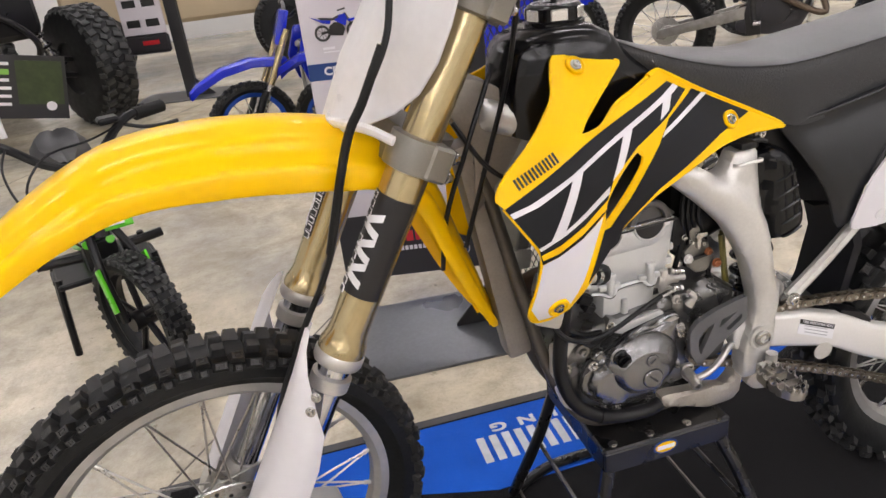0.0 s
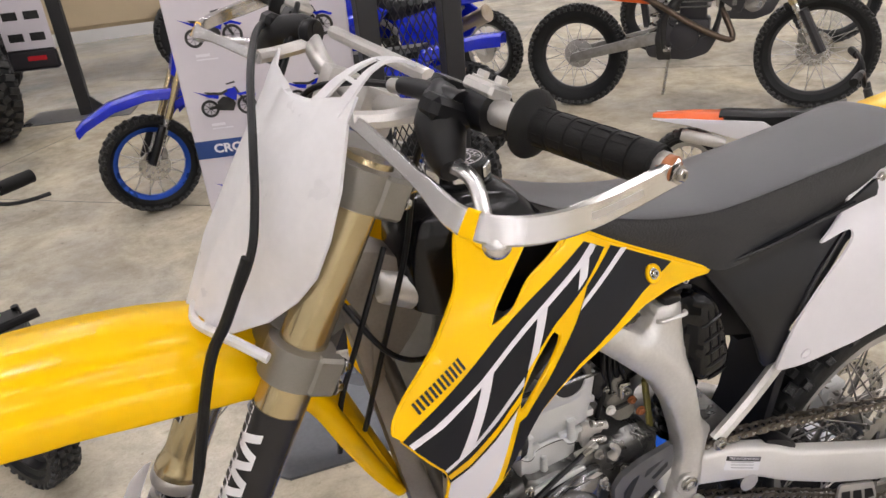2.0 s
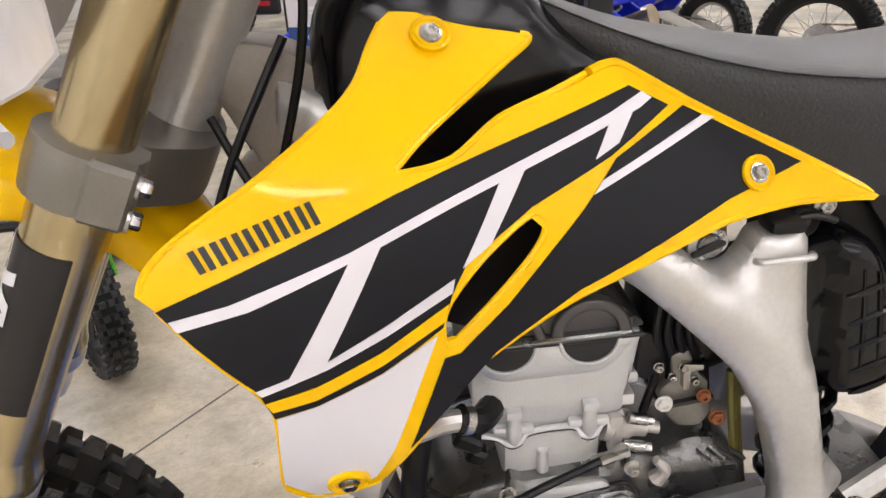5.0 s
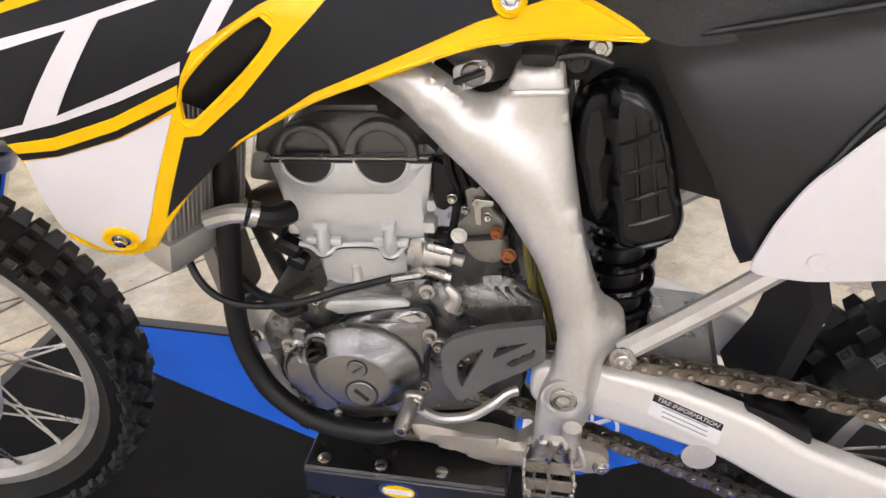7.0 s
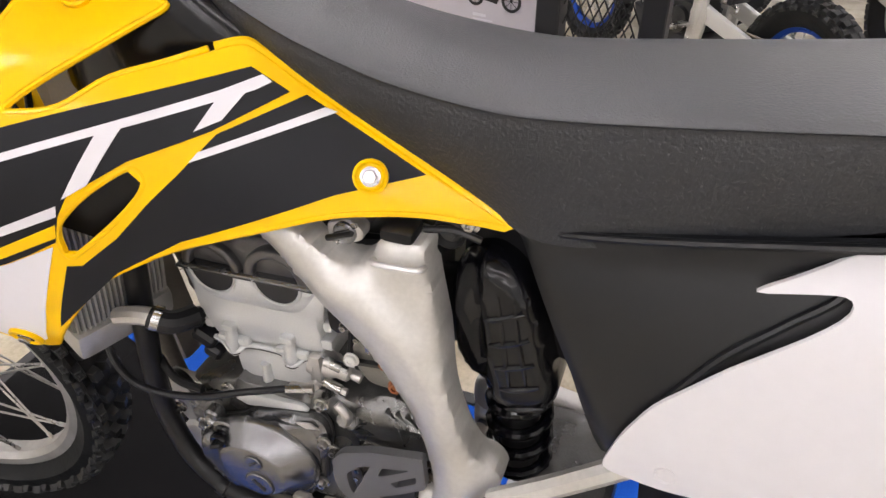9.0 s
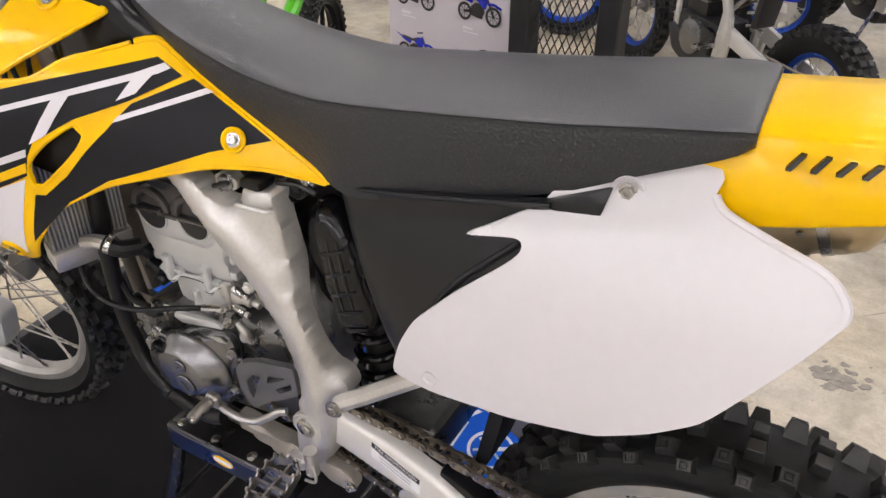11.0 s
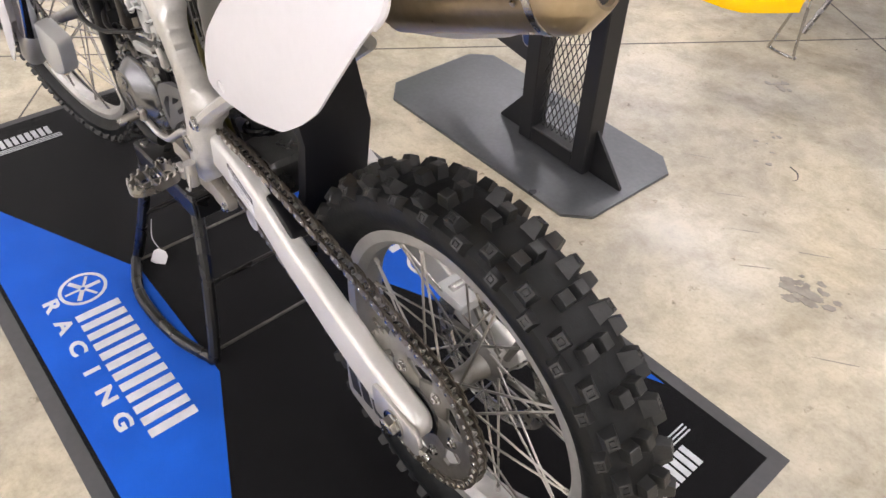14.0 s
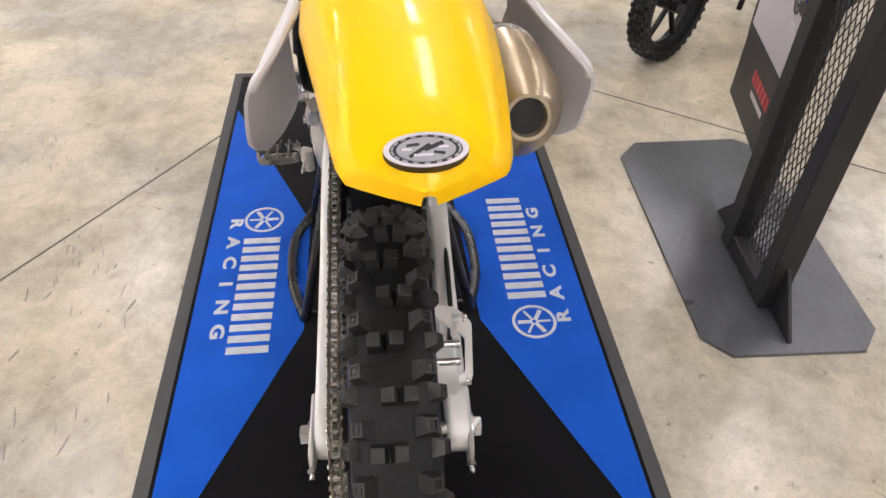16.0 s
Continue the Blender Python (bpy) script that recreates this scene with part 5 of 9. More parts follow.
part("cap_collar", lathe(bmesh.new(), [(0.0185, 0), (0.0185, 0.007), (0.0155, 0.009)], Matrix.Translation((-0.806, -0.1045, 0.535)) @ SIDE, 24), CASE, engine)
for x, y, z in ((-0.773, -0.104, 0.550), (-0.686, -0.096, 0.552), (-0.678, -0.090, 0.535), (-0.694, -0.098, 0.482), (-0.744, -0.096, 0.413), (-0.803, -0.094, 0.417), (-0.849, -0.096, 0.521), (-0.892, -0.084, 0.520), (-0.811, -0.086, 0.582), (-0.689, -0.086, 0.602), (-0.849, -0.094, 0.427), (-0.640, -0.084, 0.552)):
    part("case_bolt", bolt(bmesh.new(), (x, y, z), (x, -1, z), 0.0058, 0.009, 1.45), STEEL, engine)
for x, z, r in ((-0.836, 0.533, 0.012), (-0.824, 0.424, 0.010)):
    part("case_lug", lathe(bmesh.new(), [(r, 0), (r, 0.012), (r * 0.8, 0.015), (r * 0.5, 0.012), (0.001, 0.012)], Matrix.Translation((x, -0.084, z)) @ SIDE, 18), CASE, engine)
part("banjo_bolt", bolt(bmesh.new(), (-0.862, -0.084, 0.546), (-0.862, -1, 0.546), 0.0080, 0.010, 1.5), HUB, engine)
part("engine_mount", slab(bmesh.new(), rounded([(-0.912, 0.562), (-0.856, 0.560), (-0.844, 0.530), (-0.852, 0.500), (-0.900, 0.478), (-0.914, 0.506)], 0.008), -0.074, -0.060, 0.003), FRAME, bike)
part("engine_mount", slab(bmesh.new(), rounded([(-0.908, 0.474), (-0.882, 0.484), (-0.874, 0.449), (-0.856, 0.421), (-0.866, 0.410), (-0.896, 0.436)], 0.008), -0.080, -0.060, 0.005), FRAME, bike)
# sprocket guard
GUARD = rounded([(-0.673, 0.540), (-0.660, 0.558), (-0.625, 0.574), (-0.565, 0.588), (-0.562, 0.540), (-0.588, 0.521), (-0.618, 0.501), (-0.643, 0.477), (-0.655, 0.471), (-0.671, 0.500)], 0.006, 3)
SLOTS = [rounded(o, 0.003, 2) for o in ([(-0.656, 0.525), (-0.641, 0.543), (-0.626, 0.550), (-0.650, 0.492), (-0.655, 0.505)], [(-0.613, 0.553), (-0.580, 0.563), (-0.606, 0.544), (-0.618, 0.537)], [(-0.573, 0.556), (-0.573, 0.545), (-0.597, 0.527), (-0.604, 0.532)])]
cover = part("sprocket_guard", plate_with_holes(bmesh.new(), GUARD, SLOTS, -0.108, -0.098), GUARD_GREY, engine, "grey slotted front sprocket guard")
part("front_sprocket", lathe(bmesh.new(), [(0.034, -0.003), (0.034, 0.003)], Matrix.Translation((C1.x, SPY, C1.z)) @ SIDE, 28), DARKMETAL, engine)
# shift lever
bm = tube(bmesh.new(), [(-0.590, -0.108, 0.496), (-0.600, -0.112, 0.494), (-0.616, -0.118, 0.481), (-0.641, -0.121, 0.463), (-0.673, -0.125, 0.460), (-0.693, -0.131, 0.476), (-0.699, -0.135, 0.494)], 0.0058, 10, flat=1.25)
lever = part("shift_lever", bm, ALLOY, bike, "worn aluminium gear shift lever")
bm = bmesh.new()
lathe(bm, [(0.0085, 0), (0.0088, 0.004), (0.0080, 0.008), (0.0088, 0.012), (0.0088, 0.036), (0.0070, 0.040), (0.0045, 0.040), (0.0040, 0.034)], along((-0.699, -0.140, 0.496), (-0.704, -0.183, 0.488)), 14)
box(bm, (-0.697, -0.137, 0.494), (0.022, 0.014, 0.024), bevel=0.004)
part("lever_tip", bm, PEG_STEEL, lever)
part("lever_pin", bolt(bmesh.new(), (-0.694, -0.144, 0.500), (-0.694, -1, 0.500), 0.0038, 0.003), STEEL, lever)
# carburettor and hoses behind the cylinder
part("carburettor", lathe(bmesh.new(), [(0.026, 0), (0.030, 0.02), (0.030, 0.07), (0.024, 0.09)], along((-0.690, -0.005, 0.690), (-0.600, -0.005, 0.705)), 20), DARKMETAL, bike, "grimy cast carburettor body")
part("carb_body", slab(bmesh.new(), rounded([(-0.652, 0.712), (-0.634, 0.716), (-0.624, 0.690), (-0.612, 0.678), (-0.612, 0.660), (-0.656, 0.652), (-0.660, 0.672), (-0.648, 0.684)], 0.004), -0.062, -0.020, 0.003), CARB, bike)
part("float_bowl", slab(bmesh.new(), rounded([(-0.656, 0.656), (-0.612, 0.662), (-0.606, 0.645), (-0.618, 0.628), (-0.640, 0.630), (-0.652, 0.644)], 0.006), -0.066, -0.018, 0.005, 3), CARB, bike)
part("bowl_joint", slab(bmesh.new(), [(-0.660, 0.6575), (-0.608, 0.6650), (-0.607, 0.6610), (-0.660, 0.6535)], -0.068, -0.018, 0), DARKMETAL, bike)
part("throttle_wheel", slab(bmesh.new(), rounded([(-0.684, 0.742), (-0.666, 0.734), (-0.660, 0.700), (-0.672, 0.684), (-0.684, 0.690)], 0.006), -0.062, -0.046, 0.003), BLACK, bike, "black throttle quadrant")
# the box also fills the gap behind the cylinder to keep light out
part("intake_boot", box(bmesh.new(), (-0.625, 0.010, 0.730), (0.09, 0.080, 0.10), bevel=0.02, seg=2), HOSE, bike, "black rubber intake boot, a box closing the gap")
for x, y, z, r, mt in ((-0.657, -0.068, 0.662, 0.0075, SWING), (-0.619, -0.068, 0.668, 0.0062, COPPER), (-0.606, -0.074, 0.646, 0.0072, COPPER), (-0.664, -0.064, 0.702, 0.0045, STEEL), (-0.640, -0.064, 0.700, 0.0040, STEEL), (-0.628, -0.064, 0.684, 0.0040, STEEL), (-0.650, -0.064, 0.690, 0.0035, STEEL)):
    part("carb_screw", bolt(bmesh.new(), (x, y, z), (x, -1, z), r, 0.006, 1.15), mt, bike)
part("carb_bracket", slab(bmesh.new(), rounded([(-0.642, 0.706), (-0.622, 0.704), (-0.622, 0.698), (-0.634, 0.696), (-0.634, 0.676), (-0.640, 0.676)], 0.002), -0.070, -0.060, 0.001), STEEL, bike)
for x, z, w in ((-0.846, 0.630, 0.030), (-0.838, 0.612, 0.022), (-0.852, 0.655, 0.018)):
    part("wire_plug", box(bmesh.new(), (x, -0.060, z), (w, 0.022, 0.018), Matrix.Translation((x, 0, z)) @ Matrix.Rotation(0.5, 4, "Y") @ Matrix.Translation((-x, 0, -z)), bevel=0.004), BLACK, bike)
for k, (x, mt) in enumerate(((-0.592, OLIVE), (-0.583, OLIVE), (-0.610, HOSE), (-0.622, HOSE))):
    part("vent_hose", tube(bmesh.new(), [(x, -0.062 + 0.01 * k, 0.690), (x + 0.008, -0.066 + 0.01 * k, 0.620), (x + 0.025, -0.060 + 0.01 * k, 0.540), (x + 0.05, -0.05 + 0.01 * k, 0.44)], 0.0045, 8), mt, bike)
for k in range(4):
    part("wire", tube(bmesh.new(), [(-0.655 + 0.012 * k, -0.05, 0.80), (-0.668 + 0.01 * k, -0.062, 0.745), (-0.660 + 0.012 * k, -0.055, 0.70), (-0.67 + 0.02 * k, -0.05, 0.64)], 0.0045, 8), HOSE, bike)
tap = part("fuel_tap", slab(bmesh.new(), rounded([(-0.658, 0.841), (-0.634, 0.850), (-0.621, 0.840), (-0.624, 0.829), (-0.646, 0.820), (-0.656, 0.825)], 0.006), -0.086, -0.070, 0.002), ALLOY, bike, "small aluminium fuel tap")
part("tap_knob", lathe(bmesh.new(), [(0.0110, 0), (0.0108, 0.003), (0.0090, 0.0045), (0.001, 0.0045)], Matrix.Translation((-0.639, -0.086, 0.836)) @ SIDE, 20), CASE, tap)
part("tap_lever", box(bmesh.new(), (0, -0.092, 0), (0.030, 0.006, 0.006), Matrix.Translation((-0.642, 0, 0.835)) @ Matrix.Rotation(radians(-22), 4, "Y"), bevel=0.002), DARKMETAL, tap)
for x, z in ((-0.630, 0.845), (-0.649, 0.824)):
    part("tap_screw", bolt(bmesh.new(), (x, -0.086, z), (x, -1, z), 0.0030, 0.003, 1.2), STEEL, tap)
part("seat_mount", lathe(bmesh.new(), [(0.015, -0.010), (0.015, 0.006), (0.013, 0.008), (0.010, 0.002), (0.006, 0.002), (0.0055, 0.007), (0.001, 0.007)], Matrix.Translation((-0.551, -0.062, 0.842)) @ SIDE, 20), DARKMETAL, bike)
part("mount_bolt", bolt(bmesh.new(), (-0.533, -0.066, 0.856), (-0.533, -1, 0.856), 0.0065, 0.006), STEEL, bike)
part("loom_cover", tube(bmesh.new(), [(-0.680, -0.050, 0.830), (-0.640, -0.060, 0.808), (-0.600, -0.062, 0.815), (-0.560, -0.060, 0.830)], 0.012, 10), HOSE, bike)
# radiator hoses and the cable over the cylinder
part("water_hose", tube(bmesh.new(), [(-0.875, -0.095, 0.800), (-0.888, -0.098, 0.700), (-0.905, -0.096, 0.580), (-0.905, -0.095, 0.510), (-0.880, -0.100, 0.450), (-0.830, -0.105, 0.415), (-0.760, -0.110, 0.408), (-0.728, -0.105, 0.412)], 0.0125, 12), HOSE, bike, "thick black rubber hose")
part("hose_clip", lathe(bmesh.new(), [(0.0145, -0.006), (0.0145, 0.006)], along((-0.836, -0.105, 0.418), (-0.80, -0.108, 0.405)), 14), BLACK, bike)
part("clutch_cable", tube(bmesh.new(), [(-0.945, -0.10, 0.69), (-0.925, -0.125, 0.63), (-0.890, -0.130, 0.600), (-0.830, -0.122, 0.597), (-0.770, -0.108, 0.612), (-0.722, -0.095, 0.622)], 0.0042, 8), HOSE, bike)
part("cable_end", rod(bmesh.new(), (-0.724, -0.096, 0.621), (-0.695, -0.088, 0.624), 0.005, 8), STEEL, bike)
part("spark_lead", tube(bmesh.new(), [(-0.90, -0.07, 0.56), (-0.875, -0.085, 0.577), (-0.85, -0.09, 0.56), (-0.825, -0.092, 0.572)], 0.006, 8), HOSE, bike)
part("spark_lead", tube(bmesh.new(), [(-0.905, -0.085, 0.610), (-0.870, -0.10, 0.590), (-0.835, -0.10, 0.585)], 0.005, 8), HOSE, bike)
# exhaust
part("header_pipe", tube(bmesh.new(), [(-0.84, 0.0, 0.665), (-0.90, 0.02, 0.640), (-0.935, 0.06, 0.60), (-0.90, 0.105, 0.56), (-0.80, 0.120, 0.58), (-0.65, 0.115, 0.64), (-0.48, 0.110, 0.70), (-0.33, 0.118, 0.755)], [0.02, 0.02, 0.02, 0.02, 0.022, 0.022, 0.024, 0.026], 14), PIPE, bike, "heat browned steel header pipe")
MA, MB = Vector((-0.330, 0.112, 0.772)), Vector((0.030, 0.116, 0.898))
mm = along(MA, MB)
L = (MB - MA).length


def oval(bm, prof, m, n=36, sx=0.82):
    rings = [[bm.verts.new(m @ Vector((r * sx * math.cos(2 * math.pi * i / n), r * math.sin(2 * math.pi * i / n), h))) for i in range(n)] for r, h in prof]
    ring_faces(bm, rings)
    return bm


muffler = part("muffler", oval(bmesh.new(), [(0.030, 0.0), (0.050, 0.02), (0.060, 0.05), (0.063, 0.052), (0.063, L - 0.065), (0.064, L - 0.064), (0.064, L - 0.058)], mm, 36, 0.70), MUFFLER, bike, "dull titanium oval muffler with discoloured skin")
drop = -0.018 if (mm @ Vector((0, 1, 0)) - mm.translation).z > 0 else 0.018
side = 0.012 if (mm @ Vector((1, 0, 0)) - mm.translation).y > 0 else -0.012
bm = oval(bmesh.new(), [(0.0635, L - 0.058), (0.061, L - 0.045), (0.052, L - 0.025), (0.030, L - 0.004), (0.0235, L + 0.004), (0.0195, L + 0.004), (0.019, L - 0.03)], mm, 36, 0.70)
for v in bm.verts:
    q = mm.inverted() @ v.co
    k = max(0, min(1, (q.z - L + 0.058) / 0.05))
    q.x = q.x * (1 + 0.40 * k) + side * k
    q.y += drop * k
    v.co = mm @ q
part("end_cap", bm, MUFFLER, muffler, "silver tapered end cap")
part("outlet", lathe(bmesh.new(), [(0.0205, L - 0.006), (0.0205, L - 0.003)], mm @ Matrix.Translation((side, drop, 0)), 24), DECAL_BLACK, muffler)
part("cap_band", oval(bmesh.new(), [(0.0655, L - 0.066), (0.0655, L - 0.055)], mm, 36, 0.70), STEEL, muffler)
for k in range(6):
    a = math.pi * 2 * k / 8 + 0.3
    p = mm @ Vector((0.0445 * math.cos(a), 0.063 * math.sin(a), L - 0.080))
    c = mm @ Vector((0, 0, L - 0.075))
    part("rivet", lathe(bmesh.new(), [(0.004, 0), (0.0035, 0.002), (0.001, 0.0028)], along(p, p + (p - c)), 10), STEEL, muffler)
# the rear wheel sits a little out of line with the frame
SWUNG = Matrix.Translation((-0.54, 0, 0)) @ Matrix.Rotation(radians(-1.5), 4, "Z") @ Matrix.Translation((0.54, 0, 0))
NARROW = Matrix.Translation((0, -0.001, 0)) @ Matrix.Diagonal((1, 0.91, 1, 1))
for ob in bike.children:
    kind = ob.name.split(".")[0]
    if kind in ("swingarm", "chain_adjuster", "axle_nut", "adjuster_bolt", "rear_axle"):
        ob.matrix_local = SWUNG @ NARROW @ ob.matrix_local
    elif kind in ("swingarm_bridge", "chain_slider", "chain_guide", "rear_caliper", "rear_wheel", "drive_chain", "chain_buffer"):
        ob.matrix_local = SWUNG @ ob.matrix_local
# shock absorber
bm = bmesh.new()
q0, q1 = Vector((-0.484, -0.014, 0.500)), Vector((-0.494, -0.014, 0.690))
coil = [q0.lerp(q1, i / 90) + 0.031 * Vector((math.cos(i * 0.42), math.sin(i * 0.42), 0)) for i in range(91)]
part("shock_spring", tube(bm, coil, 0.0066, 10, 0), GLOSS_BLACK, bike, "black coil spring of the shock")
part("shock_body", rod(bmesh.new(), q0, q1 + Vector((0, 0, 0.05)), 0.022, 16), DARKMETAL, bike)
# ribbed air duct beside the shock
DUCT = [(-0.553, 0.785), (-0.545, 0.812), (-0.528, 0.828), (-0.509, 0.834), (-0.488, 0.824), (-0.474, 0.803), (-0.462, 0.768), (-0.452, 0.730), (-0.442, 0.700), (-0.446, 0.678), (-0.462, 0.664), (-0.480, 0.660), (-0.510, 0.667), (-0.535, 0.678), (-0.547, 0.700), (-0.551, 0.740)]


def duct_y(x, z):
    """The duct's bellied face with a step down to its mouth behind the frame."""
    mouth = -0.521 + (0.800 - z) * 0.12
    belly = 0.006 * (1 - ((z - 0.745) / 0.085) ** 2)
    return -0.062 - 0.022 * soft_step(mouth - 0.004, mouth + 0.008, x) - belly - 0.003 * math.exp(-(((x + 0.540) / 0.010) ** 2 + ((z - 0.760) / 0.014) ** 2))


duct = part("air_duct", pillow(rounded(DUCT, 0.012, 3), duct_y, 0.016, 0.045, 0.008), GLOSS_BLACK, bike, "glossy black ribbed plastic air duct", sharp=60)
for k in range(5):
    x0, z0 = -0.512 + 0.006 * k, 0.776 - 0.0265 * k
    pts = [(x0 + 0.036 * i / 8, z0 + 0.015 * (i / 8) ** 1.3) for i in range(9)]
    part("duct_rib", tube(bmesh.new(), [(x, duct_y(x, z) - 0.0004, z) for x, z in pts], [0.0010, 0.0028, 0.0030, 0.0026, 0.0012], 6, 0), GLOSS_BLACK, duct)
for x0, z0, x1, z1 in ((-0.500, 0.802, -0.484, 0.695), (-0.486, 0.800, -0.469, 0.705)):
    pts = [(x0 + (x1 - x0) * i / 9, z0 + (z1 - z0) * i / 9) for i in range(10)]
    part("duct_rib", tube(bmesh.new(), [(x, duct_y(x, z) - 0.0002, z) for x, z in pts], [0.0010, 0.0024, 0.0024, 0.0010], 6, 0), GLOSS_BLACK, duct)
part("intake_boot", tube(bmesh.new(), [(-0.610, -0.005, 0.700), (-0.570, -0.010, 0.720), (-0.530, -0.02, 0.735)], 0.040, 16), HOSE, bike)
bm = bmesh.new()
loft(bm, [[(x, y * w, z) for y, z in ((-1, z0), (1, z0), (1, z1), (-1, z1))] for x, w, z0, z1 in ((-0.545, 0.040, 0.740, 0.845), (-0.470, 0.052, 0.725, 0.860), (-0.36, 0.058, 0.70, 0.88), (-0.25, 0.055, 0.80, 0.91), (-0.11, 0.05, 0.90, 0.955))])
part("airbox", bm, BLACK, bike, "black plastic airbox")
bm = bmesh.new()
pts = [(-0.400, 0.70), (-0.330, 0.690), (-0.300, 0.60), (-0.318, 0.500), (-0.345, 0.440)]
rings = []
for x, z in pts:
    rings.append([bm.verts.new(p) for p in ((x - 0.004, -0.058, z), (x + 0.014, -0.058, z), (x + 0.018, 0, z), (x + 0.014, 0.058, z), (x - 0.004, 0.058, z), (x, 0, z))])
ring_faces(bm, rings)
flap = part("mud_flap", bm, MATT_BLACK, bike, "black rubber mud flap before the rear wheel")
for y in (-0.047, 0.016):
    part("flap_bolt", bolt(bmesh.new(), (-0.314, y, 0.670), (1, y, 0.770), 0.0062, 0.005, 1.5), WORN_STEEL, flap)


# ---- bodywork ----
SWELLS = ((-0.92, 0.89, -0.0199), (-0.86, 0.81, 0.0241), (-0.91, 0.70, -0.0233), (-1.0, 0.70, 0.0146), (-0.79, 1.01, -0.0137), (-0.89, 1.03, 0.0163))


def shroud_y(x, z):
    a, b = x + 0.8, z - 0.85
    y = -0.1634 + 0.3209 * a + 0.1946 * b - 0.1856 * a * a + 0.5515 * a * b + 2.3953 * b * b
    for cx, cz, w in SWELLS:
        y += w * math.exp(-((x - cx) ** 2 + (z - cz) ** 2) / (2 * 0.075 ** 2))
    return y


def panel_y(x, z):
    a, b = x + 0.2, z - 0.83
    return -0.137 - 0.1272 * a + 0.2886 * b - 0.177 * a * b + 1.4041 * b * b


def folded(x, z):
    """The white panel: its upper flange stands in behind a soft fold."""
    fold = 0.885 + 0.10 * (x + 0.25)
    t = max(0.0, min(1.0, (z - fold) / 0.035))
    return panel_y(x, z) + 0.0065 * t * t * (3 - 2 * t) - 0.0030 * math.exp(-((z - fold + 0.02) / 0.03) ** 2)


def sheets(outlines, surface, thick, step, lift=0.0):
    """Outlines that share edges, as one curved sheet."""
    bm = bmesh.new()
    for o in outlines:
        bm.faces.new([bm.verts.new((x, 0, z)) for x, z in o])
    bmesh.ops.remove_doubles(bm, verts=bm.verts, dist=1e-5)
    xs = [v.co.x for v in bm.verts]
    zs = [v.co.z for v in bm.verts]
    for lo, hi, no in ((min(xs), max(xs), (1, 0, 0)), (min(zs), max(zs), (0, 0, 1))):
        k = int((hi - lo) / step)
        for i in range(1, k + 1):
            bmesh.ops.bisect_plane(bm, geom=bm.verts[:] + bm.edges[:] + bm.faces[:], plane_co=Vector(no) * (lo + (hi - lo) * i / (k + 1)), plane_no=no)
    bmesh.ops.triangulate(bm, faces=[q for q in bm.faces if len(q.verts) > 4])
    for v in bm.verts:
        v.co.y = surface(v.co.x, v.co.z) - lift
    made = bmesh.ops.extrude_face_region(bm, geom=bm.faces[:])["geom"]
    bmesh.ops.translate(bm, vec=(0, thick, 0), verts=[g for g in made if isinstance(g, bmesh.types.BMVert)])
    return bm


FRONT_HALF = [(-0.867, 0.765), (-0.898, 0.728), (-0.926, 0.693), (-0.950, 0.681), (-0.975, 0.683), (-0.987, 0.696), (-0.993, 0.718), (-0.985, 0.767), (-0.982, 0.804), (-0.987, 0.824), (-1.034, 0.897), (-1.044, 0.908), (-1.039, 0.919), (-1.021, 0.933), (-0.972, 0.958),
              (-0.921, 0.990), (-0.904, 1.017), (-0.897, 1.030), (-0.890, 1.035), (-0.869, 1.033), (-0.791, 1.013), (-0.790, 1.008), (-0.813, 0.996), (-0.870, 0.963), (-0.890, 0.948), (-0.888, 0.943), (-0.853, 0.945), (-0.818, 0.965), (-0.757, 0.978),
              (-0.799, 0.898), (-0.805, 0.896), (-0.831, 0.879), (-0.852, 0.860), (-0.862, 0.847), (-0.865, 0.835), (-0.865, 0.820)]
REAR_HALF = [(-0.867, 0.765), (-0.865, 0.820), (-0.857, 0.819), (-0.817, 0.852), (-0.793, 0.878), (-0.789, 0.888), (-0.799, 0.898), (-0.757, 0.978), (-0.730, 0.986), (-0.715, 0.984), (-0.673, 0.958), (-0.565, 0.901), (-0.505, 0.871), (-0.494, 0.866), (-0.500, 0.863),
             (-0.530, 0.867), (-0.575, 0.870), (-0.636, 0.866), (-0.701, 0.849), (-0.762, 0.830), (-0.802, 0.811), (-0.843, 0.788)]
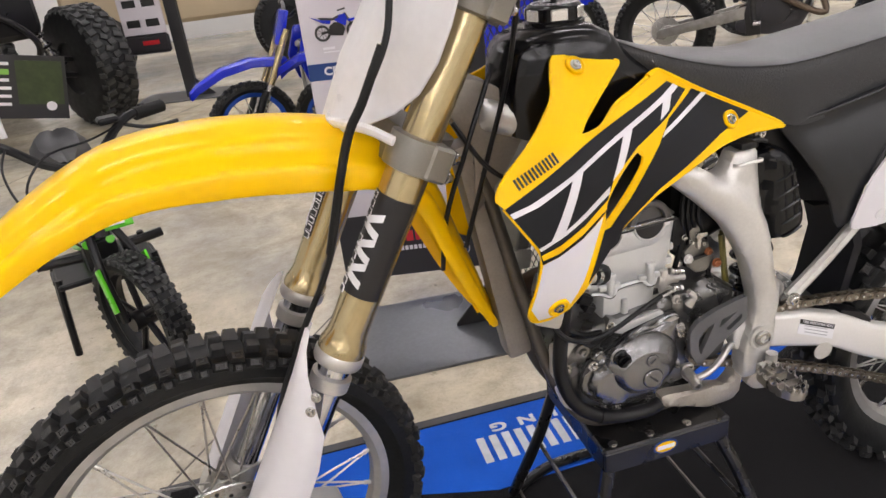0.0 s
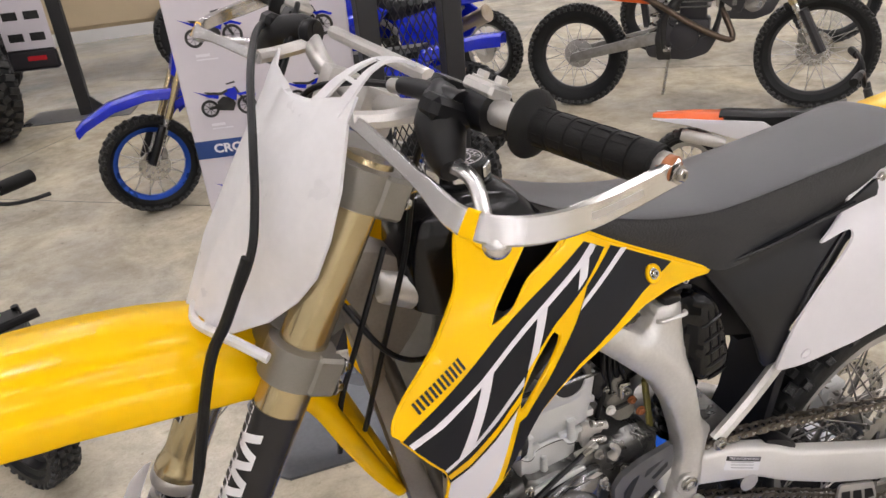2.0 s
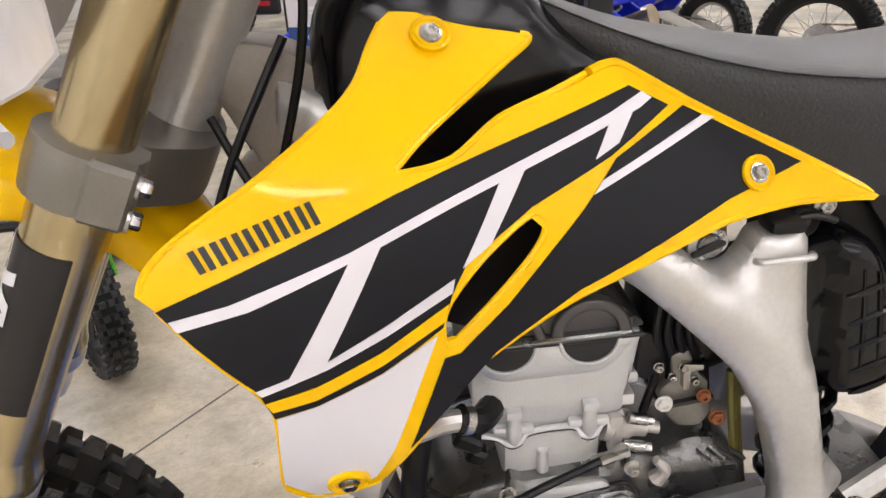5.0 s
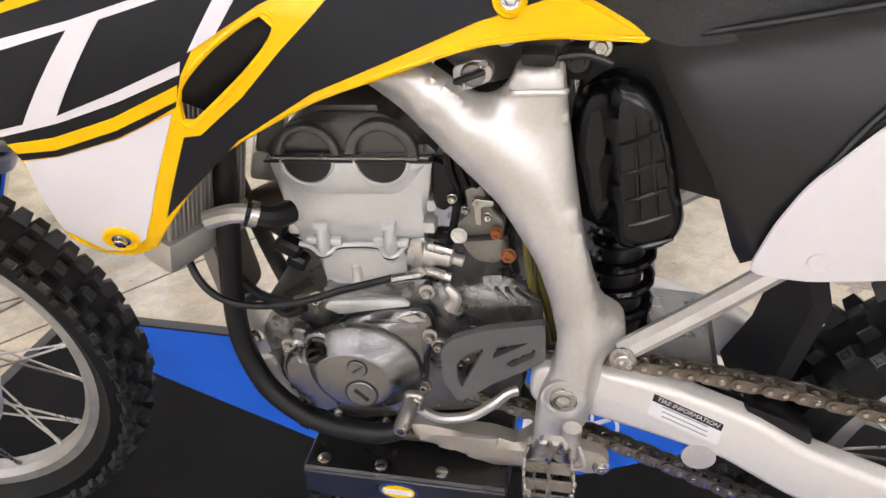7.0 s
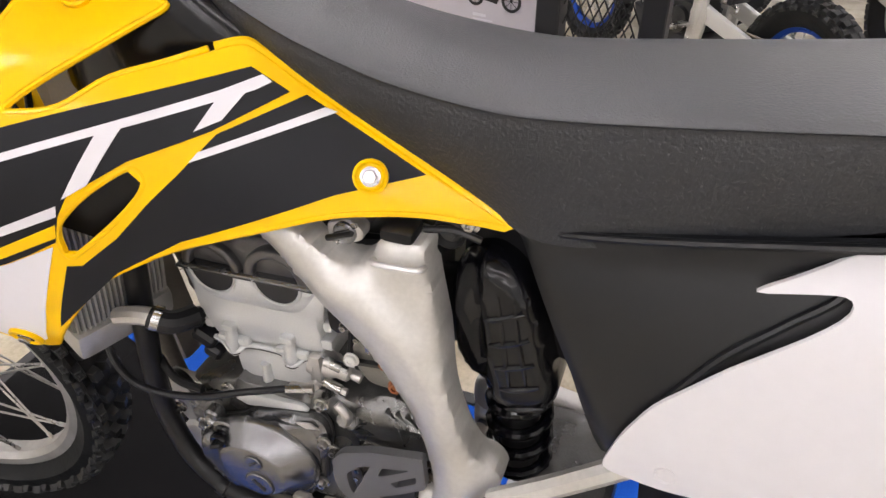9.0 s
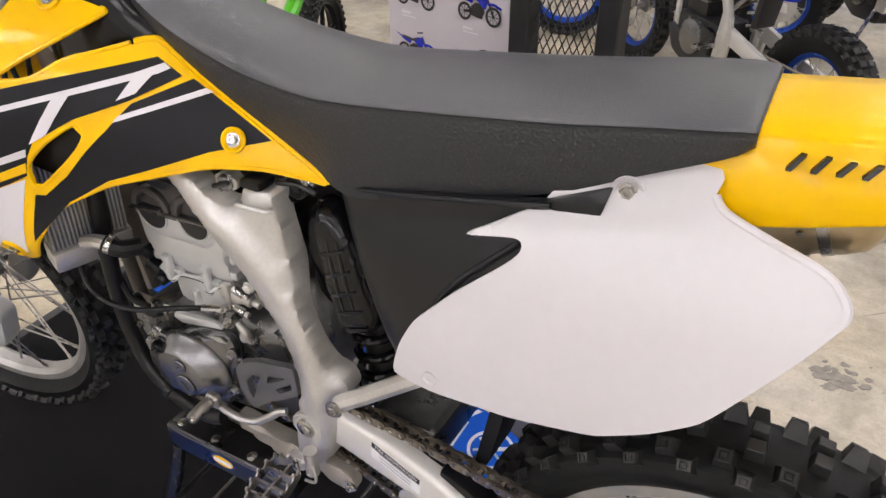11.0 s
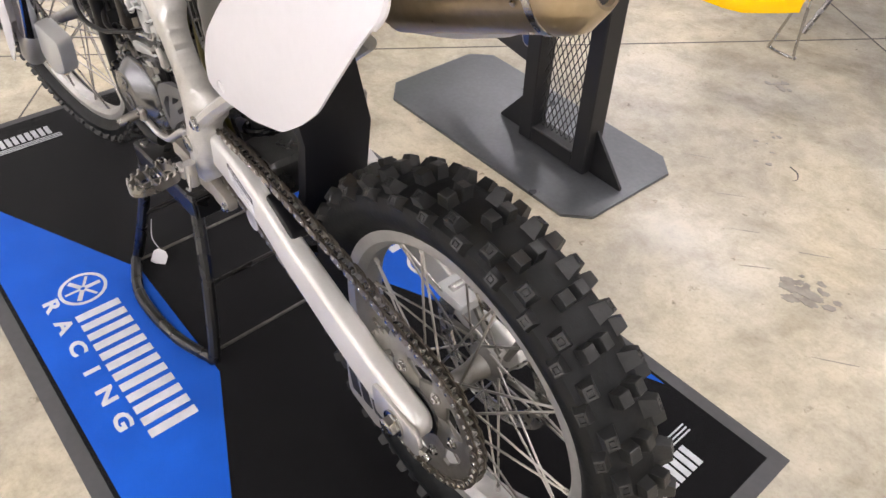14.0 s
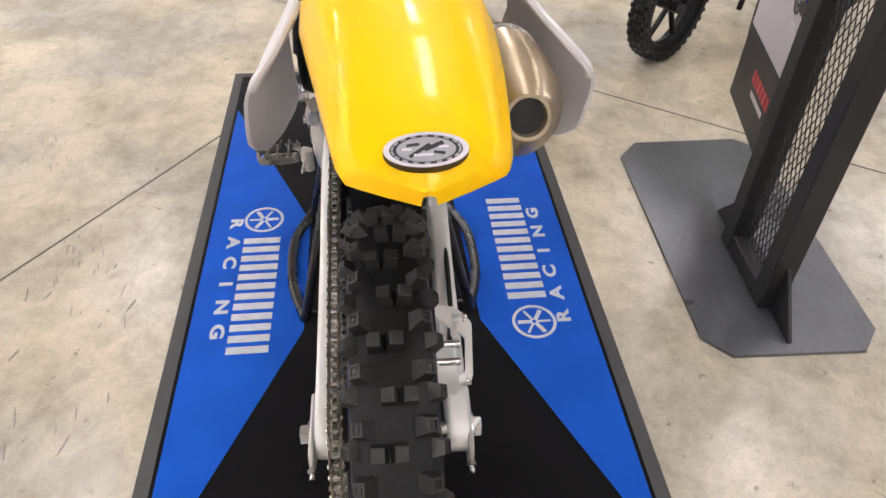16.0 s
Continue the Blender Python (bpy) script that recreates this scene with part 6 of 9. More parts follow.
DECALS = [
    ("black_graphic", MATT_BLACK, 0.0012, [(-1.034, 0.897), (-0.895, 0.932), (-0.713, 0.972), (-0.681, 0.955), (-0.734, 0.929), (-0.798, 0.906), (-0.848, 0.877), (-0.859, 0.858), (-0.867, 0.833), (-0.890, 0.8215), (-0.911, 0.8130), (-0.955, 0.8030), (-0.982, 0.8022), (-0.988, 0.829), (-1.025, 0.884)]),
    ("white_stripe", DECAL_WHITE, 0.0022, [(-1.028, 0.890), (-0.996, 0.892), (-0.924, 0.906), (-0.824, 0.932), (-0.732, 0.957), (-0.703, 0.967), (-0.695, 0.962), (-0.706, 0.957), (-0.803, 0.931), (-0.904, 0.905), (-0.985, 0.886), (-1.024, 0.883)]),
    ("white_stripe", DECAL_WHITE, 0.0023, [(-0.924, 0.902), (-0.903, 0.908), (-0.945, 0.837), (-0.970, 0.831)]),
    ("white_stripe", DECAL_WHITE, 0.0022, [(-0.989, 0.830), (-0.947, 0.837), (-0.904, 0.851), (-0.857, 0.869), (-0.859, 0.859), (-0.904, 0.843), (-0.945, 0.832), (-0.986, 0.825)]),
    ("white_stripe", DECAL_WHITE, 0.0023, [(-0.820, 0.929), (-0.800, 0.935), (-0.830, 0.887), (-0.851, 0.875)]),
    ("white_stripe", DECAL_WHITE, 0.0023, [(-0.732, 0.953), (-0.710, 0.959), (-0.727, 0.937), (-0.747, 0.929)]),
    ("yellow_stripe", YELLOW, 0.0022, [(-0.985, 0.818), (-0.953, 0.820), (-0.909, 0.831), (-0.862, 0.851), (-0.865, 0.838), (-0.910, 0.820), (-0.955, 0.809), (-0.982, 0.809)]),
    ("white_graphic", DECAL_WHITE, 0.0012, [(-0.981, 0.801), (-0.956, 0.802), (-0.911, 0.812), (-0.871, 0.828), (-0.884, 0.797), (-0.908, 0.738), (-0.925, 0.707), (-0.950, 0.688), (-0.973, 0.688), (-0.991, 0.721)]),
    ("black_graphic", MATT_BLACK, 0.0012, [(-0.668, 0.953), (-0.567, 0.901), (-0.635, 0.884), (-0.762, 0.837), (-0.828, 0.798), (-0.897, 0.732), (-0.867, 0.806), (-0.855, 0.806), (-0.818, 0.836), (-0.784, 0.872), (-0.758, 0.897), (-0.730, 0.927)]),
    ("white_stripe", DECAL_WHITE, 0.0022, [(-0.652, 0.945), (-0.642, 0.942), (-0.750, 0.906), (-0.743, 0.914)]),
]


WINDOW = [(-0.802, 0.8965), (-0.831, 0.879), (-0.852, 0.860), (-0.8625, 0.845), (-0.8655, 0.830), (-0.863, 0.819), (-0.855, 0.8195), (-0.817, 0.852), (-0.795, 0.876), (-0.791, 0.890)]
LINER = [(-0.780, 0.930), (-0.850, 0.905), (-0.885, 0.860), (-0.890, 0.836), (-0.845, 0.806), (-0.790, 0.842), (-0.765, 0.880)]
RIMS = (([(-0.795, 1.0135), (-0.789, 1.009), (-0.813, 0.995), (-0.870, 0.962), (-0.888, 0.949), (-0.892, 0.945), (-0.886, 0.942), (-0.853, 0.945), (-0.818, 0.964), (-0.780, 0.974), (-0.748, 0.983)], 0.0030, False),
        ([(1.07 * x + 0.07 * 0.828, 1.07 * z - 0.07 * 0.857) for x, z in WINDOW], 0.0030, True),
        ([(-0.744, 0.983), (-0.728, 0.986), (-0.714, 0.983), (-0.673, 0.960), (-0.620, 0.932), (-0.565, 0.903), (-0.520, 0.879), (-0.500, 0.868)], 0.0048, False),
        ([(-0.500, 0.866), (-0.530, 0.868), (-0.575, 0.871), (-0.636, 0.867), (-0.701, 0.850), (-0.762, 0.831), (-0.802, 0.812), (-0.843, 0.789), (-0.867, 0.766), (-0.898, 0.729), (-0.926, 0.694)], 0.0034, False),
        ([(-0.926, 0.694), (-0.950, 0.6825), (-0.975, 0.684), (-0.987, 0.697), (-0.992, 0.718), (-0.985, 0.767), (-0.982, 0.804), (-0.987, 0.824), (-1.010, 0.860), (-1.034, 0.897)], 0.0026, False),
        ([(-1.042, 0.908), (-1.038, 0.918), (-1.021, 0.932), (-0.972, 0.957), (-0.922, 0.989), (-0.905, 1.016), (-0.897, 1.028)], 0.0026, False))

for s in (-1, 1):
    flip = (lambda b: b) if s < 0 else mirrored
    shroud = part("radiator_shroud", flip(sheets((FRONT_HALF, REAR_HALF), shroud_y, 0.005, 0.018)), YELLOW, bike, "glossy yellow plastic radiator shroud")
    for run, r, closed in RIMS:
        part("rolled_edge", flip(tube(bmesh.new(), [(x, shroud_y(x, z) - 0.0004 + 0.98 * r, z) for x, z in run], r, 8, 5, closed)), YELLOW, shroud)
    part("window_liner", flip(sheets((LINER,), lambda x, z: shroud_y(x, z) + 0.030, 0.002, 0.03)), BLACK, shroud, "black plastic liner behind the window")
    for name, mt, lift, o in DECALS:
        part(name, flip(sheets((o,), shroud_y, 0.0009, 0.018, lift)), mt, shroud)
    # plain strokes where the maker's name is printed
    for k in range(6):
        for off in (0.0, 0.0058):
            x0, z0 = -1.009 + 0.0120 * k + off, 0.9123 + 0.0024 * k + 0.2 * off
            part("name_bar", flip(sheets(([(x0, z0), (x0 + 0.0033, z0 + 0.0007), (x0 - 0.0030, z0 + 0.0136), (x0 - 0.0063, z0 + 0.0129)],), shroud_y, 0.0008, 0.03, 0.0011)), DECAL_BLACK, shroud)
    for x, z, r in ((-0.609, 0.898, 0.0145), (-0.946, 0.709, 0.0165), (-0.862, 1.018, 0.0150)):
        y = shroud_y(x, z)
        gx, gz = (shroud_y(x + 0.006, z) - shroud_y(x - 0.006, z)) / 0.012, (shroud_y(x, z + 0.006) - shroud_y(x, z - 0.006)) / 0.012
        out = Vector((gx, s, gz)).normalized()
        p = Vector((x, -s * y, z))
        part("bolt_seat", lathe(bmesh.new(), [(r, -0.004), (r, 0.0040), (r * 0.86, 0.0050), (r * 0.70, 0.0028), (0.001, 0.0026)], along(p, p + out), 24), YELLOW, shroud)
        part("bolt", bolt(bmesh.new(), p + 0.0024 * out, p + out, 0.0062, 0.006, 1.35), STEEL, shroud)
    # radiator behind it
    R0 = Matrix.Translation((-0.900, s * 0.108, 0.786)) @ Matrix.Rotation(radians(s * 20), 4, "Z") @ Matrix.Rotation(radians(14), 4, "Y")
    radiator = part("radiator", box(bmesh.new(), (0, 0, 0), (0.030, 0.106, 0.205), R0, bevel=0.003), FIN, bike, "finned aluminium radiator")
    fin = mesh_of("radiator_fin", box(bmesh.new(), (0, 0, 0), (0.005, 0.0022, 0.198)), ALLOY)
    for k in range(19):
        ob = new("radiator_fin", fin)
        ob.parent = radiator
        ob.matrix_local = R0 @ Matrix.Translation((0.0165, -0.0495 + 0.0055 * k, 0))
    for z, h, w in ((-0.120, 0.038, 0.112), (0.114, 0.026, 0.108)):
        part("radiator_tank", box(bmesh.new(), (0.002, 0, z), (0.042, w, h), R0, bevel=0.008, seg=2), ALLOY, radiator)
    part("radiator_outlet", tube(bmesh.new(), [(-0.898, s * 0.122, 0.693), (-0.872, s * 0.122, 0.702), (-0.852, s * 0.118, 0.701)], 0.010, 10), ALLOY, radiator)
    part("water_hose", tube(bmesh.new(), [(-0.858, s * 0.119, 0.701), (-0.838, s * 0.112, 0.694), (-0.825, s * 0.090, 0.690)], 0.0125, 10), HOSE, radiator)
    part("hose_clip", lathe(bmesh.new(), [(0.0138, -0.004), (0.0138, 0.004)], along((-0.851, s * 0.117, 0.700), (-0.838, s * 0.112, 0.694)), 14), STEEL, radiator)
    # white side panel with its dark mount
    WHITE_PANEL = [(-0.320, 0.873), (-0.276, 0.899), (-0.247, 0.918), (-0.241, 0.932), (-0.199, 0.951), (-0.165, 0.966), (-0.122, 0.981), (-0.113, 0.979), (-0.106, 0.970), (-0.112, 0.957), (-0.102, 0.949), (-0.069, 0.941), (-0.022, 0.932), (-0.006, 0.923), (0.000, 0.911), (-0.006, 0.900),
                   (-0.026, 0.868), (-0.074, 0.794), (-0.111, 0.762), (-0.159, 0.729), (-0.247, 0.698), (-0.344, 0.678), (-0.388, 0.679), (-0.393, 0.687), (-0.382, 0.728), (-0.364, 0.766), (-0.320, 0.815), (-0.268, 0.863), (-0.256, 0.877), (-0.258, 0.886), (-0.268, 0.886)]
    bulge = folded if s < 0 else (lambda x, z: folded(x, z) - 0.050 - 0.05 * max(0, x + 0.3))
    panel = part("side_panel", flip(sheets((rounded(WHITE_PANEL, 0.012, 2),), bulge, 0.004, 0.014)), WHITE, bike, "plain white plastic rear side panel")
    part("rolled_edge", tube(bmesh.new(), [(x, -s * (bulge(x, z) + 0.0046), z) for x, z in ((-0.111, 0.956), (-0.100, 0.947), (-0.069, 0.939), (-0.024, 0.930), (-0.008, 0.921), (-0.003, 0.911), (-0.010, 0.899))], 0.0048, 8), WHITE, panel)
    for x, z in ((-0.178, 0.944), (-0.342, 0.700)):
        y = bulge(x, z)
        m = Matrix.Translation((x, y * -s, z)) @ (SIDE if s < 0 else SIDE.inverted())
        g = 1.0 if z > 0.9 else 0.62
        part("bolt_seat", lathe(bmesh.new(), [(g * 0.0145, -0.001), (g * 0.014, 0.0015), (g * 0.0105, -0.001), (0.001, -0.001)], m, 20), WHITE, panel)
        if z > 0.9:
            part("bolt", bolt(bmesh.new(), (x, (y + 0.001) * -s, z), (x, s * 9, z), 0.0062, 0.006, 1.3), STEEL, panel)
    DARK_PANEL = [(-0.500, 0.868), (-0.340, 0.900), (-0.244, 0.922), (-0.190, 0.945), (-0.200, 0.900), (-0.262, 0.860), (-0.320, 0.800), (-0.366, 0.750), (-0.385, 0.690), (-0.395, 0.676), (-0.404, 0.690), (-0.430, 0.755), (-0.470, 0.820)]

    def cover_y(x, z):
        """The cover's face: a lip flared out under the seat and a front edge bent in."""
        lip = 0.868 + (x + 0.5) * 0.211 - z
        edge = x + 0.5 - (0.868 - z) * 0.54
        return panel_y(x, z) + 0.012 + 0.10 * max(0, -0.40 - x) - 0.011 * soft_step(0.024, 0.0, lip) + 0.6 * max(0.0, 0.016 - edge)

    dark = part("airbox_cover", flip(sheets((DARK_PANEL,), cover_y, 0.005, 0.012)), PANEL_BLACK, bike, "satin black plastic airbox side cover")
    for pts, r in (([(-0.496, 0.864), (-0.440, 0.876), (-0.370, 0.891), (-0.300, 0.906), (-0.240, 0.919)], 0.0036), ([(-0.356, 0.765), (-0.325, 0.815), (-0.290, 0.852), (-0.262, 0.880), (-0.275, 0.890), (-0.300, 0.878)], 0.0038)):
        part("cover_ridge", tube(bmesh.new(), [(x, (cover_y(x, z) - 0.001) * -s, z) for x, z in pts], r, 8), PANEL_BLACK, dark)


def finer(sections, n=4):
    """More sections on smooth curves through those given."""
    return list(zip(*[curve_through(run, n) for run in zip(*sections)]))


# tank
bm = bmesh.new()
sec = []
for x, w, z0, z1 in ((-0.955, 0.030, 0.93, 1.020), (-0.940, 0.052, 0.92, 1.050), (-0.900, 0.070, 0.91, 1.066), (-0.850, 0.076, 0.90, 1.070), (-0.800, 0.074, 0.90, 1.060), (-0.760, 0.068, 0.90, 1.020), (-0.700, 0.062, 0.90, 0.985), (-0.640, 0.055, 0.90, 0.960)):
    sec.append([(x, -w, z0), (x, -w, (z0 + z1) / 2 + 0.02), (x, -w * 0.94, z1 - 0.018), (x, -w * 0.78, z1 - 0.004), (x, 0, z1), (x, w * 0.78, z1 - 0.004), (x, w * 0.94, z1 - 0.018), (x, w, (z0 + z1) / 2 + 0.02), (x, w, z0)])
part("fuel_tank", loft(bm, finer(sec)), GLOSS_BLACK, bike, "glossy black plastic fuel tank", sharp=70)
CAP = Matrix.Translation((-0.852, 0, 1.066))
cap = part("tank_cap", lathe(bmesh.new(), [(0.044, -0.006), (0.044, 0.004), (0.040, 0.006), (0.040, 0.024), (0.037, 0.028), (0.034, 0.029), (0.001, 0.029)], CAP, 48), GLOSS_BLACK, bike, "black fuel cap with polished facets")
for k in range(6):
    part("cap_facet", box(bmesh.new(), (0.0398, 0, 0.015), (0.004, 0.025, 0.017), CAP @ Matrix.Rotation(math.pi * k / 3 + 0.3, 4, "Z"), bevel=0.0018), POLISHED, cap, "polished metal facet")
for r in (0.033, 0.0195):
    rings = [[] for _ in range(4)]
    bm = bmesh.new()
    for ring, (rr, h) in zip(rings, ((r - 0.0012, 0.0288), (r, 0.0288), (r, 0.0297), (r - 0.0012, 0.0297))):
        ring += [bm.verts.new(CAP @ Vector((rr * math.cos(2 * math.pi * i / 40), rr * math.sin(2 * math.pi * i / 40), h))) for i in range(40)]
    ring_faces(bm, rings, closed=True)
    part("cap_ring", bm, CARD, cap)
for k in range(22):
    if k % 11 < 8:
        part("name_bar", box(bmesh.new(), (0.0262, 0, 0.0293), (0.0050, 0.0028, 0.0008), CAP @ Matrix.Rotation(2 * math.pi * k / 22, 4, "Z")), CARD, cap)
part("vent_tube", tube(bmesh.new(), [(-0.852, 0, 1.094), (-0.853, 0.0, 1.14), (-0.875, 0.0, 1.19), (-0.93, 0.01, 1.205)], 0.0045, 8), HOSE, cap)

# seat
bm = bmesh.new()
sec = []
for x, w, top, seam, low in ((-0.800, 0.028, 1.050, 1.042, 1.030), (-0.785, 0.046, 1.046, 1.036, 1.018), (-0.740, 0.060, 1.029, 1.016, 0.985), (-0.680, 0.071, 1.013, 0.994, 0.945), (-0.600, 0.078, 1.004, 0.973, 0.910), (-0.520, 0.083, 0.999, 0.964, 0.878),
                             (-0.470, 0.085, 0.998, 0.965, 0.862), (-0.400, 0.086, 1.004, 0.972, 0.874), (-0.320, 0.086, 1.013, 0.981, 0.900), (-0.240, 0.086, 1.022, 0.991, 0.926), (-0.170, 0.085, 1.031, 1.002, 0.960), (-0.110, 0.082, 1.036, 1.010, 0.988), (-0.092, 0.074, 1.030, 1.010, 0.998)):
    tuck = 0.87 if x < -0.49 else 0.96
    top = seam + (0.42 if x > -0.55 else 0.55) * (top - seam)
    half = [(0.00, top), (0.35 * w, top - 0.001), (0.68 * w, top - min(0.005, 0.30 * (top - seam))), (0.86 * w, top - 0.30 * (top - seam) - min(0.004, 0.22 * (top - seam))), (0.965 * w, top - 0.72 * (top - seam)), (1.0 * w, seam + 0.0015), (0.988 * w, seam - 0.001), (1.0 * w, seam - 0.004), (1.005 * w, (2 * seam + low) / 3), ((tuck + 1) / 2 * w, (seam + 2 * low) / 3), (tuck * w, low)]
    ring = [(x, -y, z) for y, z in half[::-1]] + [(x, y, z) for y, z in half[1:]]
    sec.append(ring)
sec = finer(sec)
seat = part("seat", loft(bm, sec), SEAT, bike, "dark grey grained vinyl seat", sharp=60)
# the smoother top over its seam, its paler grey standing in for glare
bm = bmesh.new()
loft(bm, [[Vector(p) + Vector((0, 0.0012 * (1 if p[1] > 0 else -1 if p[1] < 0 else 0), 0.0012)) for p in ring[5:16]] for ring in sec[:-1]])
part("top_cover", bm, SEAT_TOP_LIT, seat, "smooth vinyl top, paler grey for the light on it", sharp=60)

# rear fender
bm = bmesh.new()
sec = []
for x, w, top, drop in ((-0.130, 0.070, 1.012, 0.050), (-0.090, 0.078, 1.016, 0.080), (-0.040, 0.080, 1.021, 0.070), (0.030, 0.080, 1.028, 0.055), (0.100, 0.0745, 1.031, 0.045), (0.170, 0.0670, 1.026, 0.036), (0.225, 0.0600, 1.010, 0.024), (0.250, 0.0560, 1.000, 0.016), (0.2615, 0.0520, 0.9945, 0.011), (0.2655, 0.0440, 0.9925, 0.010), (0.2720, 0.0260, 0.9885, 0.009), (0.2790, 0.0050, 0.9845, 0.008)):
    half = [(0, top), (0.45 * w, top - 0.001), (0.78 * w, top - min(0.004, 0.14 * drop)), (0.86 * w, top - min(0.011, 0.28 * drop)), (0.90 * w, top - 0.45 * drop), (0.97 * w, top - 0.56 * drop), (1.02 * w, top - drop)]
    off = 0.006 * max(0, min(1, x / 0.2))
    outer = [(x, off - y, z) for y, z in half[::-1]] + [(x, off + y, z) for y, z in half[1:]]
    inner = [(x, y * 0.965, z - 0.004) for _, y, z in outer[::-1]]
    sec.append(outer + inner)
fender = part("rear_fender", loft(bm, sec), YELLOW, bike, "glossy yellow plastic rear fender", sharp=50)
for s in (-1, 1):
    # plain slanted bars where the model name is printed
    for k in range(6):
        bm = bmesh.new()
        x0 = -0.068 + 0.0165 * k
        hgt = 0.012 if k < 2 else 0.010
        pts = [(x0, 0), (x0 + 0.0042, 0), (x0 + 0.0115, 1), (x0 + 0.0073, 1)]
        lo = [bm.verts.new((x, s * 0.066, 0.9890 + 0.0015 * k + hgt * z)) for x, z in pts]
        hi = [bm.verts.new((x, s * (0.0790 - 0.004 * z), 0.9890 + 0.0015 * k + hgt * z)) for x, z in pts]
        ring_faces(bm, [lo, hi])
        part("name_bar", bm, DECAL_BLACK, fender)
BADGE = Matrix.Translation((0.257, 0.006, 0.9985)) @ Matrix.Rotation(radians(19), 4, "Y")
badge = part("tail_badge", lathe(bmesh.new(), [(0.0268, -0.004), (0.0268, 0.0012)], BADGE @ Matrix.Diagonal((0.52, 1, 1, 1)), 36), DECAL_BLACK, fender, "oval black and silver badge")
part("badge_face", lathe(bmesh.new(), [(0.0185, 0), (0.0185, 0.0018)], BADGE @ Matrix.Diagonal((0.50, 1, 1, 1)), 30), PRINT_GREY, badge, "grey printed face")
part("badge_ring", logo_ring(BADGE @ Matrix.Translation((0, 0, 0.0010)) @ Matrix.Diagonal((0.50, 1, 1, 1)), 0.0266, 0.0008), CARD, badge, "silver outline")
for dx, dy, w, h, a in ((0.001, -0.004, 0.016, 0.0022, 0.6), (-0.002, 0.005, 0.013, 0.0026, 0.4), (0.003, 0.008, 0.007, 0.0016, -0.2), (-0.0035, -0.008, 0.008, 0.0016, 0.1)):
    part("badge_bar", box(bmesh.new(), (0, 0, 0.0021), (h, w, 0.0006), BADGE @ Matrix.Translation((dx, dy, 0)) @ Matrix.Rotation(a, 4, "Z")), DECAL_BLACK, badge)
for dx, dy, w in ((0.0045, -0.002, 0.012), (-0.0010, 0.011, 0.006), (0.0, -0.012, 0.006)):
    part("badge_bar", box(bmesh.new(), (dx, dy, 0.0021), (0.0018, w, 0.0006), BADGE), CARD, badge)
for k in range(18):
    a = 2 * math.pi * k / 18
    part("badge_tick", box(bmesh.new(), (0, 0, 0.0016), (0.0014, 0.0032, 0.0006), BADGE @ Matrix.Translation((0.0106 * math.cos(a), 0.0212 * math.sin(a), 0)) @ Matrix.Rotation(math.atan2(2 * math.cos(a), -math.sin(a)) - math.pi / 2, 4, "Z")), PRINT_GREY, badge)

